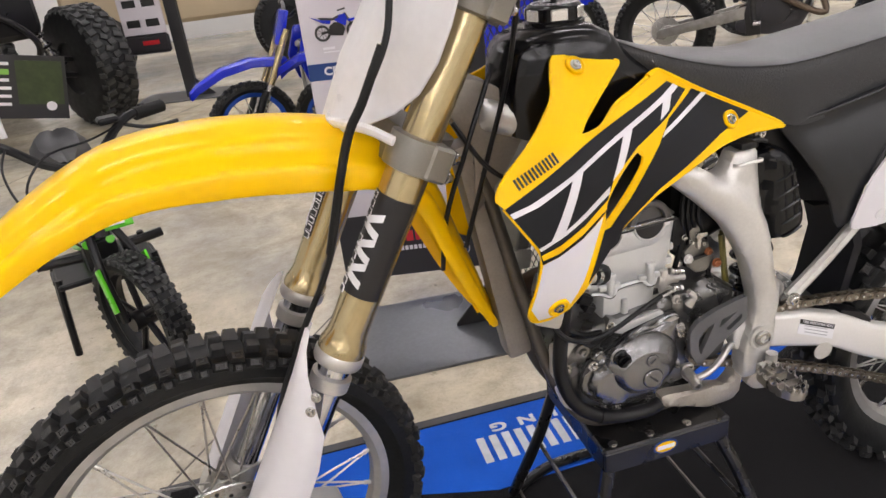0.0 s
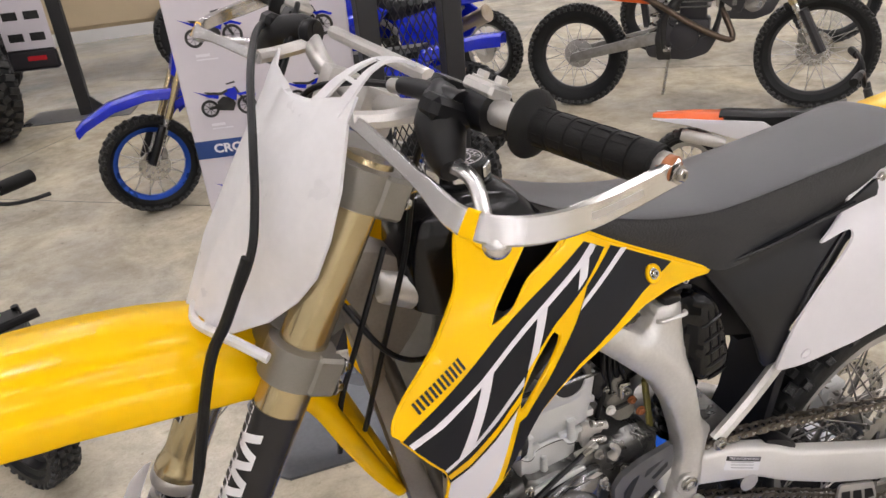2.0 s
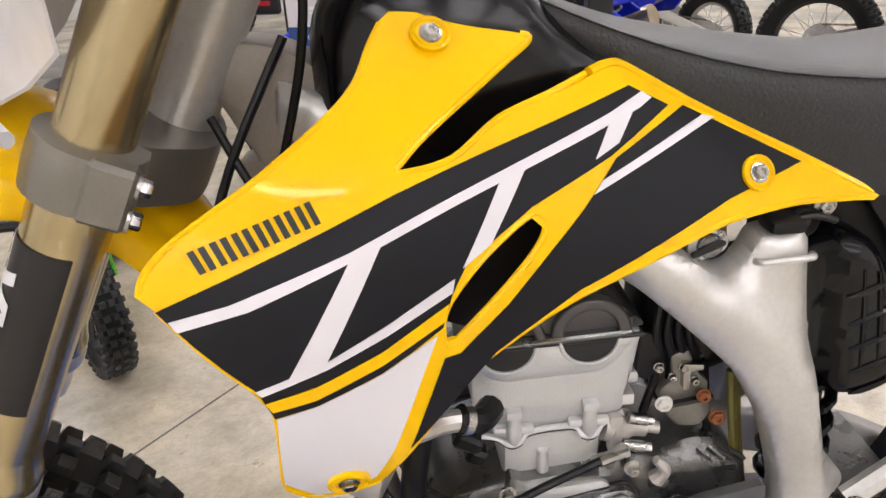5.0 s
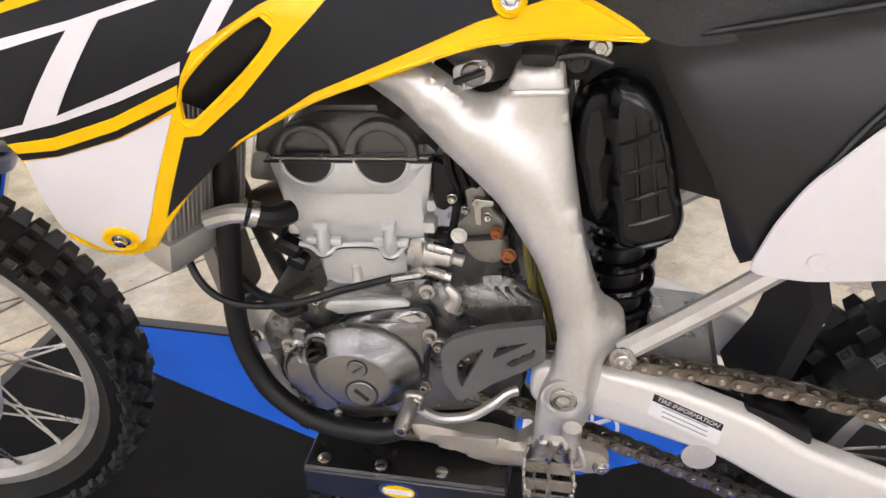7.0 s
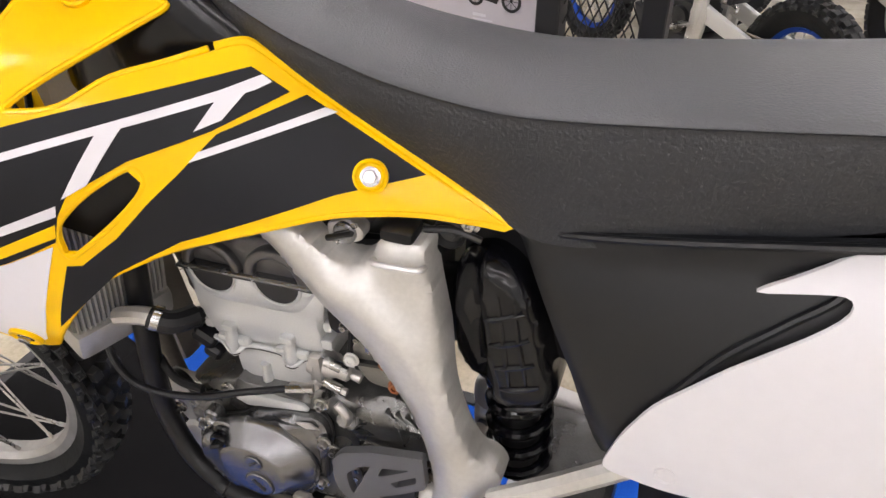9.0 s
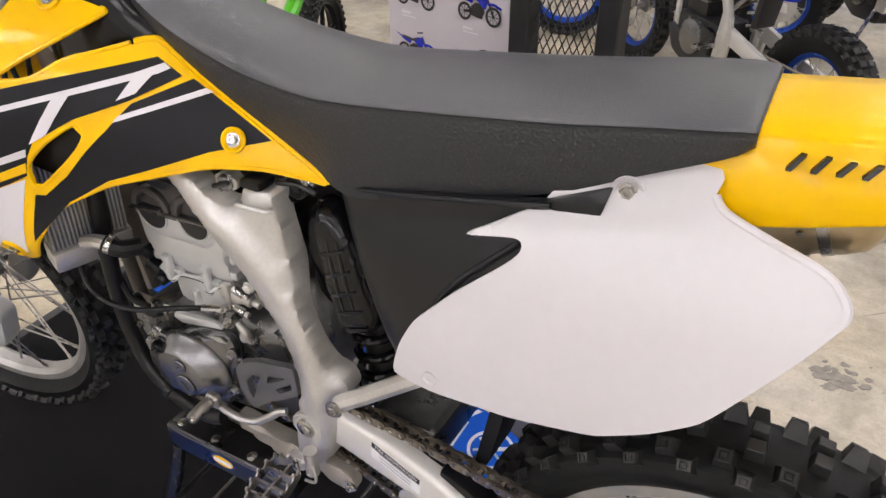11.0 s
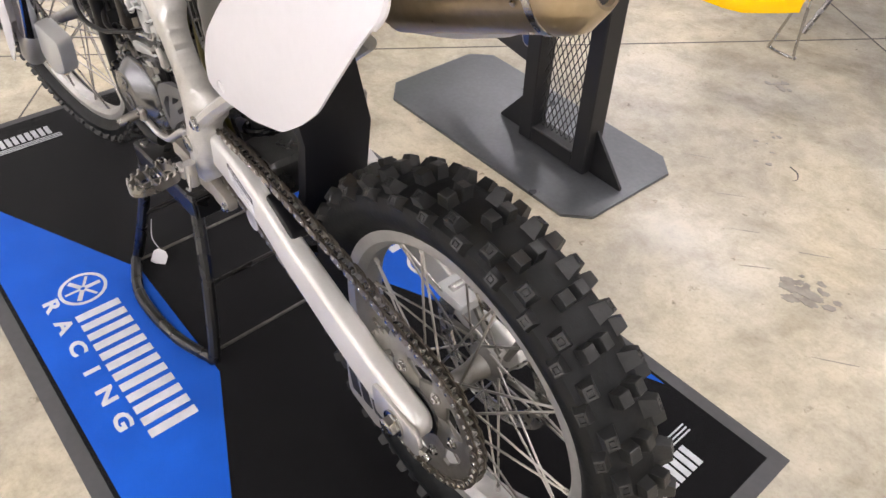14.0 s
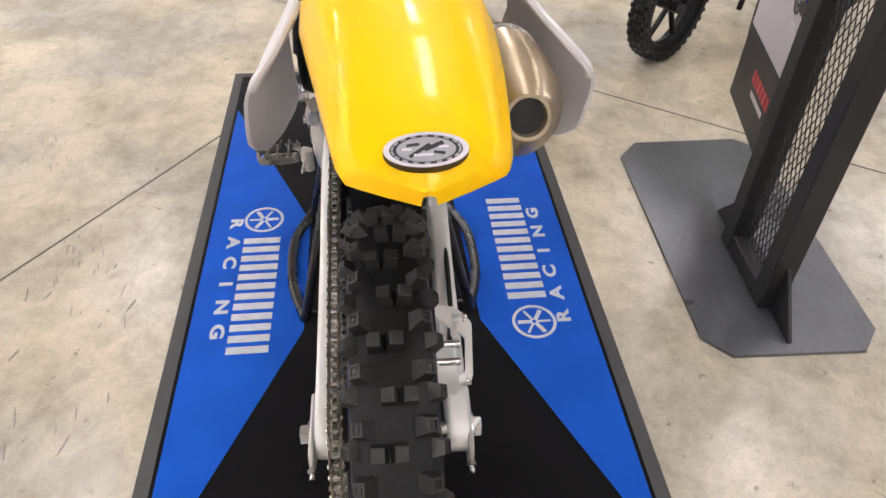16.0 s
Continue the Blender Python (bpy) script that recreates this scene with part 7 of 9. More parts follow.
# ---- front end ----
for s in (-1, 1):
    y = s * 0.096
    bm = lathe(bmesh.new(), [(0.0285, -0.372), (0.0285, -0.30), (0.0300, -0.12), (0.0300, -0.10), (0.0275, -0.06), (0.0275, 0.160), (0.0255, 0.166), (0.014, 0.166), (0.001, 0.166)], Matrix.Translation((-0.050, y, 0)), 32)
    leg = part("fork_leg", front(bm), GOLD, bike, "bronze anodised upside-down fork tube")
    bm = lathe(bmesh.new(), [(0.0284, -0.338), (0.0290, -0.346), (0.0318, -0.358), (0.0342, -0.364), (0.0346, -0.368), (0.0346, -0.378)], Matrix.Translation((-0.050, y, 0)), 32)
    part("seal_collar", front(bm), GOLD, leg, "flared bronze seal collar")
    bm = lathe(bmesh.new(), [(0.0346, -0.376), (0.0362, -0.379), (0.0362, -0.391), (0.034, -0.396), (0.025, -0.398)], Matrix.Translation((-0.050, y, 0)), 32)
    part("seal_ring", front(bm), ALLOY, leg, "grey alloy ring at the fork seal")
    bm = lathe(bmesh.new(), [(0.0240, -0.39), (0.0240, -0.735)], Matrix.Translation((-0.050, y, 0)), 24)
    part("slider", front(bm), CHROME, leg, "chromed fork slider")
    bm = bmesh.new()
    lathe(bm, [(0.027, -0.72), (0.030, -0.73), (0.030, -0.80), (0.024, -0.82)], Matrix.Translation((-0.052, y, 0)), 20)
    box(bm, (-0.082, y, -0.765), (0.060, 0.034, 0.055), bevel=0.010, seg=2)
    part("axle_lug", front(bm), ALLOY, leg)
    bm = bmesh.new()
    n = 20
    a0, a1 = (150, 292) if s < 0 else (68, 210)
    cols = []
    for i in range(n + 1):
        a = radians(a0 + (a1 - a0) * i / n)
        cols.append([(-0.050 + rr * math.cos(a), y + rr * math.sin(a), z) for z, rr in ((-0.136, 0.0304), (-0.283, 0.0293))])
    for i in range(n):
        bm.faces.new([bm.verts.new(p) for p in (cols[i][0], cols[i + 1][0], cols[i + 1][1], cols[i][1])])
    bmesh.ops.remove_doubles(bm, verts=bm.verts, dist=1e-6)
    made = bmesh.ops.extrude_face_region(bm, geom=bm.faces[:])["geom"]
    for g in made:
        if isinstance(g, bmesh.types.BMVert):
            c = Vector((-0.050, y, g.co.z))
            g.co = c + (g.co - c) * 1.02
    band = part("fork_sticker", front(bm), DECAL_BLACK, leg, "black fork sticker with cream bars")
    mid = (a0 + a1) / 2 + (-18 if s < 0 else 18)
    for k in range(3):
        for z0, z1, w0, w1, sk in ((0.0, -0.011, -26, 26, 0.006), (-0.016, -0.027, -26, 26, -0.006)):
            bm = bmesh.new()
            for i in range(6):
                qa, qb = radians(mid + w0 + (w1 - w0) * i / 6), radians(mid + w0 + (w1 - w0) * (i + 1) / 6)
                ta, tb = i / 6 - 0.5, (i + 1) / 6 - 0.5
                b0 = -0.166 - 0.036 * k
                bm.faces.new([bm.verts.new((-0.050 + 0.0314 * math.cos(q), y + 0.0314 * math.sin(q), b0 + z + sk * 2 * t)) for q, z, t in ((qa, z0, ta), (qb, z0, tb), (qb, z1, tb), (qa, z1, ta))])
            bmesh.ops.remove_doubles(bm, verts=bm.verts, dist=1e-6)
            made = bmesh.ops.extrude_face_region(bm, geom=bm.faces[:])["geom"]
            for g in made:
                if isinstance(g, bmesh.types.BMVert):
                    c = Vector((-0.050, y, g.co.z))
                    g.co = c + (g.co - c) * 1.012
            part("name_bar", front(bm), PAPER, leg, "broad cream bar")
    # narrow printed strip down the fork's front edge
    for k in range(12):
        if k != 4:
            a = radians(172 if s < 0 else 196)
            m = Matrix.Translation((-0.050 + 0.0298 * math.cos(a), y + 0.0298 * math.sin(a), -0.142 - 0.0128 * k)) @ Matrix.Rotation(a, 4, "Z")
            part("name_bar", front(box(bmesh.new(), (0, 0, 0), (0.0022, 0.0125, 0.0104), m, bevel=0.0008)), PAPER, leg)
            part("name_bar", front(box(bmesh.new(), (0.0010, 0, 0), (0.0014, 0.0098, 0.0074 if k % 3 else 0.0050), m)), DECAL_BLACK, leg)
    # fork guard
    bm = bmesh.new()
    secs = []
    for z, f in ((-0.348, 0.05), (-0.372, 0.24), (-0.40, 0.46), (-0.44, 0.74), (-0.48, 0.98), (-0.54, 1.10), (-0.64, 1.14), (-0.72, 1.08), (-0.80, 0.90)):
        ring = []
        for i in range(13):
            t = i / 12
            a = radians(158 + 112 * f * t) if s < 0 else radians(202 - 112 * f * t)
            rr = 0.047 + 0.006 * math.sin(math.pi * t)
            ring.append((-0.050 + rr * 1.15 * math.cos(a), y + s * 0.002 + rr * math.sin(a), z - 0.012 * t))
        inner = [(-0.050 + (px + 0.048) * 0.94, y + (py - y) * 0.94, pz) for px, py, pz in ring[::-1]]
        secs.append(ring + inner)
    loft(bm, secs)
    fg = part("fork_guard", front(bm), WHITE, leg, "white plastic fork guard")
    bm = lathe(bmesh.new(), [(0.0245, -0.414), (0.030, -0.416), (0.030, -0.436), (0.0245, -0.438)], Matrix.Translation((-0.050, y, 0)), 20)
    part("guard_clamp", front(bm), ALLOY, leg)
    bm = bmesh.new()
    for z in (-0.432, -0.456):
        bolt(bm, (-0.083, y + s * 0.042, z), (-0.083 - 0.6, y + s * 0.8, z), 0.005, 0.006)
    part("guard_bolt", front(bm), STEEL, leg)


def clamp_plate(z0, z1):
    bm = bmesh.new()
    pts = rounded([(-0.020, -0.095), (0.030, -0.050), (0.040, 0.0), (0.030, 0.050), (-0.020, 0.095), (-0.075, 0.080), (-0.080, -0.080)], 0.02)
    lo = [bm.verts.new((x, y, z0)) for x, y in pts]
    hi = [bm.verts.new((x, y, z1)) for x, y in pts]
    ring_faces(bm, [lo, hi])
    for s in (-1, 1):
        lathe(bm, [(0.029, z0), (0.0385, z0 + 0.003), (0.0395, (z0 + z1) / 2), (0.0385, z1 - 0.003), (0.029, z1)], Matrix.Translation((-0.050, s * 0.096, 0)), 28)
        box(bm, (-0.030, s * 0.128, (z0 + z1) / 2), (0.034, 0.020, (z1 - z0) * 0.96), bevel=0.004)
    return bm


low = part("lower_clamp", front(clamp_plate(-0.100, -0.050)), CLAMP, bike, "grey cast lower triple clamp")
up = part("upper_clamp", front(clamp_plate(0.112, 0.160)), CLAMP, bike, "grey cast upper triple clamp")
for s in (-1, 1):
    for z in (-0.062, -0.088):
        part("pinch_bolt", front(bolt(bmesh.new(), (-0.014, s * 0.130, z), (0.4, s * 0.130, z), 0.0065, 0.010)), STEEL, low)
    for z in (0.134, 0.153):
        part("pinch_bolt", front(bolt(bmesh.new(), (-0.014, s * 0.128, z), (0.4, s * 0.128, z), 0.006, 0.009)), STEEL, up)
part("front_axle", front(rod(bmesh.new(), (-0.085, -0.12, -0.765), (-0.085, 0.12, -0.765), 0.011, 16)), STEEL, bike)
bm = slab(bmesh.new(), rounded([(-0.03, -0.66), (0.06, -0.65), (0.075, -0.75), (0.03, -0.80), (-0.02, -0.77)], 0.02), -0.098, -0.055, 0.008)
fc = part("front_caliper", front(bm), CAST, bike, "cast aluminium front brake caliper")

# front fender
bm = bmesh.new()
sec = []
for x, z, w, d in ((-0.585, -0.500, 0.030, 0.010), (-0.550, -0.430, 0.058, 0.026), (-0.510, -0.355, 0.070, 0.038), (-0.465, -0.275, 0.078, 0.046), (-0.400, -0.193, 0.084, 0.058), (-0.310, -0.137, 0.087, 0.068), (-0.210, -0.098, 0.087, 0.072), (-0.130, -0.078, 0.085, 0.070), (-0.075, -0.074, 0.082, 0.064),
                   (-0.020, -0.088, 0.078, 0.056), (0.040, -0.120, 0.074, 0.050), (0.110, -0.185, 0.070, 0.044), (0.180, -0.250, 0.062, 0.036), (0.240, -0.305, 0.050, 0.024), (0.262, -0.325, 0.034, 0.014)):
    half = [(0, 0), (0.30 * w, -0.002), (0.40 * w, -0.0075), (0.58 * w, -0.010), (0.66 * w, -0.020), (0.74 * w, -0.46 * d), (0.90 * w, -0.52 * d), (0.97 * w, -0.66 * d), (1.0 * w, -d)]
    outer = [(-y, h) for y, h in half[::-1]] + list(half[1:])
    sec.append((x, z, outer))
# finer steps along a smooth run
fine = []
line = curve_through([(x, z, 0) for x, z, _ in sec], 4)
for k, p in enumerate(line):
    i, t = min(k // 4, len(sec) - 2), (k - 4 * min(k // 4, len(sec) - 2)) / 4
    fine.append((p.x, p.y, [(a[0] + (b[0] - a[0]) * t, a[1] + (b[1] - a[1]) * t) for a, b in zip(sec[i][2], sec[i + 1][2])]))
sec = fine
full = []
for i, (x, z, outer) in enumerate(sec):
    a, b = sec[max(i - 1, 0)], sec[min(i + 1, len(sec) - 1)]
    t = Vector((b[0] - a[0], 0, b[1] - a[1])).normalized()
    nrm = Vector((-t.z, 0, t.x))
    ring = [Vector((x, y, z)) + nrm * h for y, h in outer]
    full.append(ring + [Vector((x, y * 0.965, z)) + nrm * (h - 0.004) for y, h in outer[::-1]])
ff = part("front_fender", front(loft(bm, full)), YELLOW, bike, "long glossy yellow plastic front fender", sharp=50)

# number plate with its strap and tabs
bm = bmesh.new()
rows_ = []
# height, near edge (y, x), middle x, far edge (y, x)
for z, y0, x0, xm, y1, x1 in ((0.222, -0.118, -0.104, -0.108, 0.118, -0.092), (0.20, -0.124, -0.108, -0.114, 0.116, -0.096), (0.14, -0.160, -0.111, -0.130, 0.108, -0.100), (0.09, -0.160, -0.104, -0.136, 0.104, -0.104), (0.045, -0.148, -0.097, -0.138, 0.100, -0.107),
                              (0.0, -0.110, -0.086, -0.139, 0.092, -0.111), (-0.035, -0.092, -0.100, -0.138, 0.082, -0.115), (-0.065, -0.066, -0.120, -0.136, 0.068, -0.124), (-0.088, -0.040, -0.130, -0.134, 0.056, -0.130)):
    r_ = []
    for i in range(13):
        t = i / 12
        y = y0 + (y1 - y0) * t
        x = (1 - t) * (1 - 2 * t) * x0 + 4 * t * (1 - t) * xm + t * (2 * t - 1) * x1
        r_.append((x + 0.003 * math.cos(t * 19), y, z - (0.030 * math.sin(math.pi * t) if z > 0.21 else 0.010 * math.sin(math.pi * t) if z > 0.19 else 0)))
    rows_.append(r_)
secs = [[*r_, *[(x + 0.003, y, z) for x, y, z in r_[::-1]]] for r_ in rows_]
loft(bm, secs)
np_ = part("number_plate", front(bm), CLEAR_WHITE, bike, "blank white plastic front number plate")
bm = bmesh.new()
tube(bm, [(-0.128, 0.030, -0.082), (-0.140, -0.010, -0.082), (-0.138, -0.045, -0.074), (-0.120, -0.090, -0.064), (-0.096, -0.118, -0.064)], 0.0056, 8, flat=1.3)
part("plate_tab", front(bm), CLEAR_WHITE, np_)
run = [(-0.108, 0.080, 0.196, 0.034), (-0.100, 0.090, 0.226, 0.026), (-0.088, 0.094, 0.248, 0.015), (-0.070, 0.093, 0.262, 0.009), (-0.040, 0.090, 0.267, 0.007), (-0.012, 0.086, 0.252, 0.007)]
mids = curve_through([(x, y, z) for x, y, z, w in run], 6)
strap_runs = []
for k, p in enumerate(mids):
    i, t = min(k // 6, len(run) - 2), (k - 6 * min(k // 6, len(run) - 2)) / 6
    d = (mids[min(k + 1, len(mids) - 1)] - mids[max(k - 1, 0)]).normalized()
    strap_runs.append((p, run[i][3] + (run[i + 1][3] - run[i][3]) * t, Vector((-d.z, 0, d.x)).normalized() * 0.0014))
for k0, k1, e0, e1 in ((0, 17, -1.0, -0.38), (0, 17, 0.42, 1.0), (16, len(mids), -1.0, 1.0), (0, 3, -0.40, 0.44), (7, 9, -0.40, 0.44)):
    bm = bmesh.new()
    ring_faces(bm, [[bm.verts.new(Vector((p.x, -(p.y + e * w), p.z)) + nrm * g) for e, g in ((e0, -1), (e1, -1), (e1, 1), (e0, 1))] for p, w, nrm in strap_runs[k0:k1]])
    part("plate_strap", front(bm), CLEAR_WHITE, np_, "milky plastic strap over the handlebar")

# handlebar
bm = tube(bmesh.new(), [(-0.004, -0.400, 0.272), (-0.026, -0.275, 0.262), (-0.034, -0.19, 0.254), (-0.034, -0.12, 0.226), (-0.036, -0.05, 0.214), (-0.036, 0.05, 0.214), (-0.034, 0.12, 0.226), (-0.034, 0.19, 0.254), (-0.026, 0.275, 0.262), (-0.004, 0.400, 0.272)], 0.0125, 12)
bar = part("handlebar", front(bm), ALLOY, bike, "silver aluminium handlebar")
for y in (-0.045, 0.045):
    part("bar_clamp", front(box(bmesh.new(), (-0.036, y, 0.205), (0.046, 0.030, 0.052), bevel=0.008, seg=2)), ALLOY, bar)
part("bar_pad_tube", front(rod(bmesh.new(), (-0.030, -0.115, 0.262), (-0.030, 0.115, 0.262), 0.008, 10)), ALLOY, bar)
for s in (-1, 1):
    g0, g1 = Vector((-0.006, s * 0.394, 0.2715)), Vector((-0.025, s * 0.272, 0.262))
    m = along(g1, g0)
    L2 = (g0 - g1).length
    prof = [(0.0290, 0), (0.0296, 0.0025), (0.0280, 0.0055), (0.0200, 0.010)]
    k = 0
    z = 0.012
    while z < L2 - 0.006:
        prof += [(0.0166, z), (0.0166, z + 0.016), (0.0156, z + 0.0165), (0.0156, z + 0.0185)]
        z += 0.019
    prof += [(0.0162, L2 - 0.002), (0.013, L2)]
    grip = part("grip", front(lathe(bmesh.new(), prof, m, 28)), GRIP, bar, "black ribbed rubber grip with flange")
    bm = bmesh.new()
    for i in range(14):
        for kk in range(5):
            a = 2 * math.pi * i / 14
            box(bm, (0, 0, 0), (0.0014, 0.0014, 0.013), m @ Matrix.Rotation(a, 4, "Z") @ Matrix.Translation((0.0164, 0, 0.020 + 0.019 * kk)))
    part("grip_ribs", front(bm), GRIP, grip)
    part("bar_end", front(lathe(bmesh.new(), [(0.011, 0), (0.0115, 0.012), (0.009, 0.014)], along(g0, g0 + (g0 - g1)), 16)), COPPER, grip)
    # hand guard strap
    pts = curve_through([(-0.102, s * 0.130, 0.202), (-0.108, s * 0.205, 0.198), (-0.1145, s * 0.285, 0.193), (-0.118, s * 0.344, 0.188), (-0.099, s * 0.380, 0.198), (-0.060, s * 0.400, 0.226), (0.000, s * 0.406, 0.274)], 8)
    def strap(i0, i1, grow, tall=1.0):
        bm = bmesh.new()
        rings = []
        for i in range(i0, i1):
            p = pts[i]
            d = (pts[min(i + 1, len(pts) - 1)] - pts[max(i - 1, 0)]).normalized()
            upv = Vector((0.10, 0, 1))
            upv = (upv - d * upv.dot(d)).normalized()
            sd = d.cross(upv) * (0.0036 + grow)
            hh = upv * (0.0105 + grow * 0.5) * tall * min(1.0, 0.60 + 0.40 * max(0, i - 14) / 11)
            rings.append([bm.verts.new(p + q) for q in (sd + hh * 0.85, sd * 0.6 + hh, -sd * 0.6 + hh, -sd + hh * 0.85, -sd - hh * 0.85, -sd * 0.6 - hh, sd * 0.6 - hh, sd - hh * 0.85)])
        ring_faces(bm, rings)
        return front(bm)

    hg = part("hand_guard", strap(0, len(pts), 0.0), POLISHED, bar, "polished aluminium hand guard strap")
    part("guard_patch", strap(25, 28, 0.0005), YELLOW, hg, "small yellow sticker")
    part("name_bar", strap(40, 45, 0.0003, 0.30), ALLOY, hg)
    part("guard_screw", front(bolt(bmesh.new(), (-0.004, s * 0.411, 0.272), (-0.004, s * 2, 0.45), 0.0052, 0.005, 1.3)), STEEL, hg)
    part("guard_bracket", front(tube(bmesh.new(), [(-0.104, s * 0.134, 0.202), (-0.075, s * 0.145, 0.215), (-0.036, s * 0.150, 0.238)], 0.009, 8)), ALLOY, hg)
    # lever with its perch
    bm = tube(bmesh.new(), [(-0.050, s * 0.205, 0.222), (-0.056, s * 0.236, 0.206), (-0.062, s * 0.265, 0.206), (-0.068, s * 0.290, 0.202), (-0.084, s * 0.330, 0.190), (-0.101, s * 0.366, 0.184)], [0.008, 0.0085, 0.0075, 0.0065, 0.006, 0.006], 10, flat=0.75)
    bmesh.ops.create_uvsphere(bm, u_segments=14, v_segments=10, radius=0.0105, matrix=Matrix.Translation((-0.101, s * 0.371, 0.183)))
    lv = part("lever", front(bm), POLISHED, bar, "polished lever with ball end")
    bm = bmesh.new()
    lathe(bm, [(0.020, 0), (0.020, 0.030)], along((-0.034, s * 0.205, 0.256), (-0.031, s * 0.24, 0.258)), 16)
    box(bm, (-0.060, s * 0.205, 0.244), (0.050, 0.030, 0.022), bevel=0.006)
    part("lever_perch", front(bm), BLACK, bar)
    bm = tube(bmesh.new(), [(-0.034, s * 0.150, 0.256), (-0.046, s * 0.172, 0.250), (-0.056, s * 0.198, 0.230), (-0.056, s * 0.222, 0.208), (-0.058, s * 0.240, 0.200)], [0.010, 0.017, 0.024, 0.018, 0.010], 14, flat=1.15)
    part("lever_boot", front(bm), HOSE, bar, "black rubber lever boot")
    part("boot_collar", front(lathe(bmesh.new(), [(0.016, 0), (0.018, 0.003), (0.018, 0.012), (0.015, 0.016)], along((-0.036, s * 0.148, 0.252), (-0.046, s * 0.170, 0.246)), 18)), BLACK, bar)
    bm = bmesh.new()
    for y in (0.205, 0.232):
        bolt(bm, (-0.038, s * y, 0.280), (-0.038, s * y, 1), 0.006, 0.008)
    box(bm, (-0.038, s * 0.218, 0.274), (0.026, 0.044, 0.012), bevel=0.003)
    part("perch_cap", front(bm), ALLOY, bar)
part("cable_boot", front(tube(bmesh.new(), [(-0.052, -0.212, 0.252), (-0.056, -0.170, 0.252), (-0.060, -0.122, 0.246)], [0.0140, 0.0105, 0.0085], 12)), HOSE, bar, "black rubber cable boot")
part("cable_adjuster", front(lathe(bmesh.new(), [(0.0070, 0), (0.0078, 0.003), (0.0078, 0.016), (0.006, 0.019)], along((-0.060, -0.122, 0.245), (-0.061, -0.09, 0.238)), 12)), ALLOY, bar)
part("switch_block", front(box(bmesh.new(), (-0.036, -0.165, 0.254), (0.034, 0.030, 0.034), bevel=0.006, seg=2)), BLACK, bar)
# cables
part("brake_hose", front(tube(bmesh.new(), [(-0.060, 0.245, 0.240), (-0.088, 0.195, 0.236), (-0.112, 0.140, 0.222), (-0.140, 0.045, 0.190), (-0.151, -0.040, 0.140), (-0.149, -0.090, 0.085), (-0.146, -0.108, 0.040), (-0.147, -0.104, -0.030), (-0.146, -0.098, -0.090), (-0.115, -0.098, -0.240), (-0.105, -0.075, -0.380), (-0.095, -0.080, -0.520), (-0.030, -0.095, -0.680)], 0.0045, 10)), HOSE, bike, "black front brake hose")
part("brake_hose_sleeve", front(tube(bmesh.new(), [(-0.1485, -0.107, 0.040), (-0.147, -0.104, -0.030), (-0.146, -0.098, -0.090), (-0.117, -0.098, -0.235)], 0.0060, 10)), HOSE, bike)
for k, pts in enumerate(([(-0.061, -0.105, 0.242), (-0.062, -0.020, 0.222), (-0.074, 0.045, 0.185), (-0.070, 0.055, 0.090), (-0.01, 0.05, 0.0), (0.08, 0.04, -0.08)], [(-0.046, 0.215, 0.262), (-0.052, 0.185, 0.262), (-0.058, 0.160, 0.220), (-0.066, 0.135, 0.160), (-0.070, 0.100, 0.060), (-0.02, 0.06, -0.03)], [(-0.040, 0.222, 0.270), (-0.050, 0.195, 0.274), (-0.060, 0.170, 0.225), (-0.070, 0.145, 0.160), (-0.072, 0.105, 0.050), (-0.02, 0.06, -0.05)],
                         [(0.05, -0.035, 0.05), (0.045, -0.06, -0.06), (0.06, -0.055, -0.16), (0.10, -0.04, -0.25)], [(0.02, -0.04, -0.03), (0.08, -0.075, -0.07), (0.14, -0.08, -0.075), (0.2, -0.06, -0.04)], [(-0.030, -0.150, 0.232), (0.010, -0.090, 0.170), (0.060, -0.065, 0.060), (0.085, -0.060, -0.060), (0.110, -0.060, -0.20)])):
    part("control_cable", front(tube(bmesh.new(), pts, 0.0038, 8)), HOSE, bike)

# ---- poster on the rack ----
poster = tagged(empty("poster", pose(-0.952, 0.990, 0, 0, 0, -12.2)), "tall grey sales poster with rows of motorcycles", "poster")
PX0, PX1, PYF, PZ0, PZ1 = -0.2125, 0.2125, 0.0, 0.20, 1.95
part("card", box(bmesh.new(), ((PX0 + PX1) / 2, PYF, (PZ0 + PZ1) / 2), (PX1 - PX0, 0.012, PZ1 - PZ0), bevel=0.003), CARD, poster)
F0 = Matrix.Translation(((PX0 + PX1) / 2, PYF - 0.006, 0)) @ Matrix.Rotation(radians(90), 4, "X")
part("dark_band", box(bmesh.new(), ((PX0 + PX1) / 2, PYF - 0.0065, 0.310), (PX1 - PX0 - 0.002, 0.003, 0.214)), CARD_DARK, poster, "black band at the poster's foot")
part("navy_band", box(bmesh.new(), ((PX0 + PX1) / 2, PYF - 0.0065, 0.862), (PX1 - PX0 - 0.002, 0.003, 0.046)), NAVY, poster)
part("lettering", words("CROSS COUNTRY", 0.031, F0 @ Matrix.Translation((-0.168, 0.862, 0.0022)), 0.0004, stretch=1.1, bold=0.0011, align="LEFT"), DECAL_WHITE, poster)
bar_row(poster, RED, 6, 0.022, 0.034, 0.007, F0 @ Matrix.Translation((0.02, 0.335, 0.0022)))
bar_row(poster, DECAL_WHITE, 9, 0.010, 0.014, 0.004, F0 @ Matrix.Translation((0.02, 0.295, 0.0022)))
part("round_mark", lathe(bmesh.new(), [(0.021, 0), (0.021, 0.0012)], F0 @ Matrix.Translation((0.165, 0.27, 0.0022)), 24), NAVY, poster)
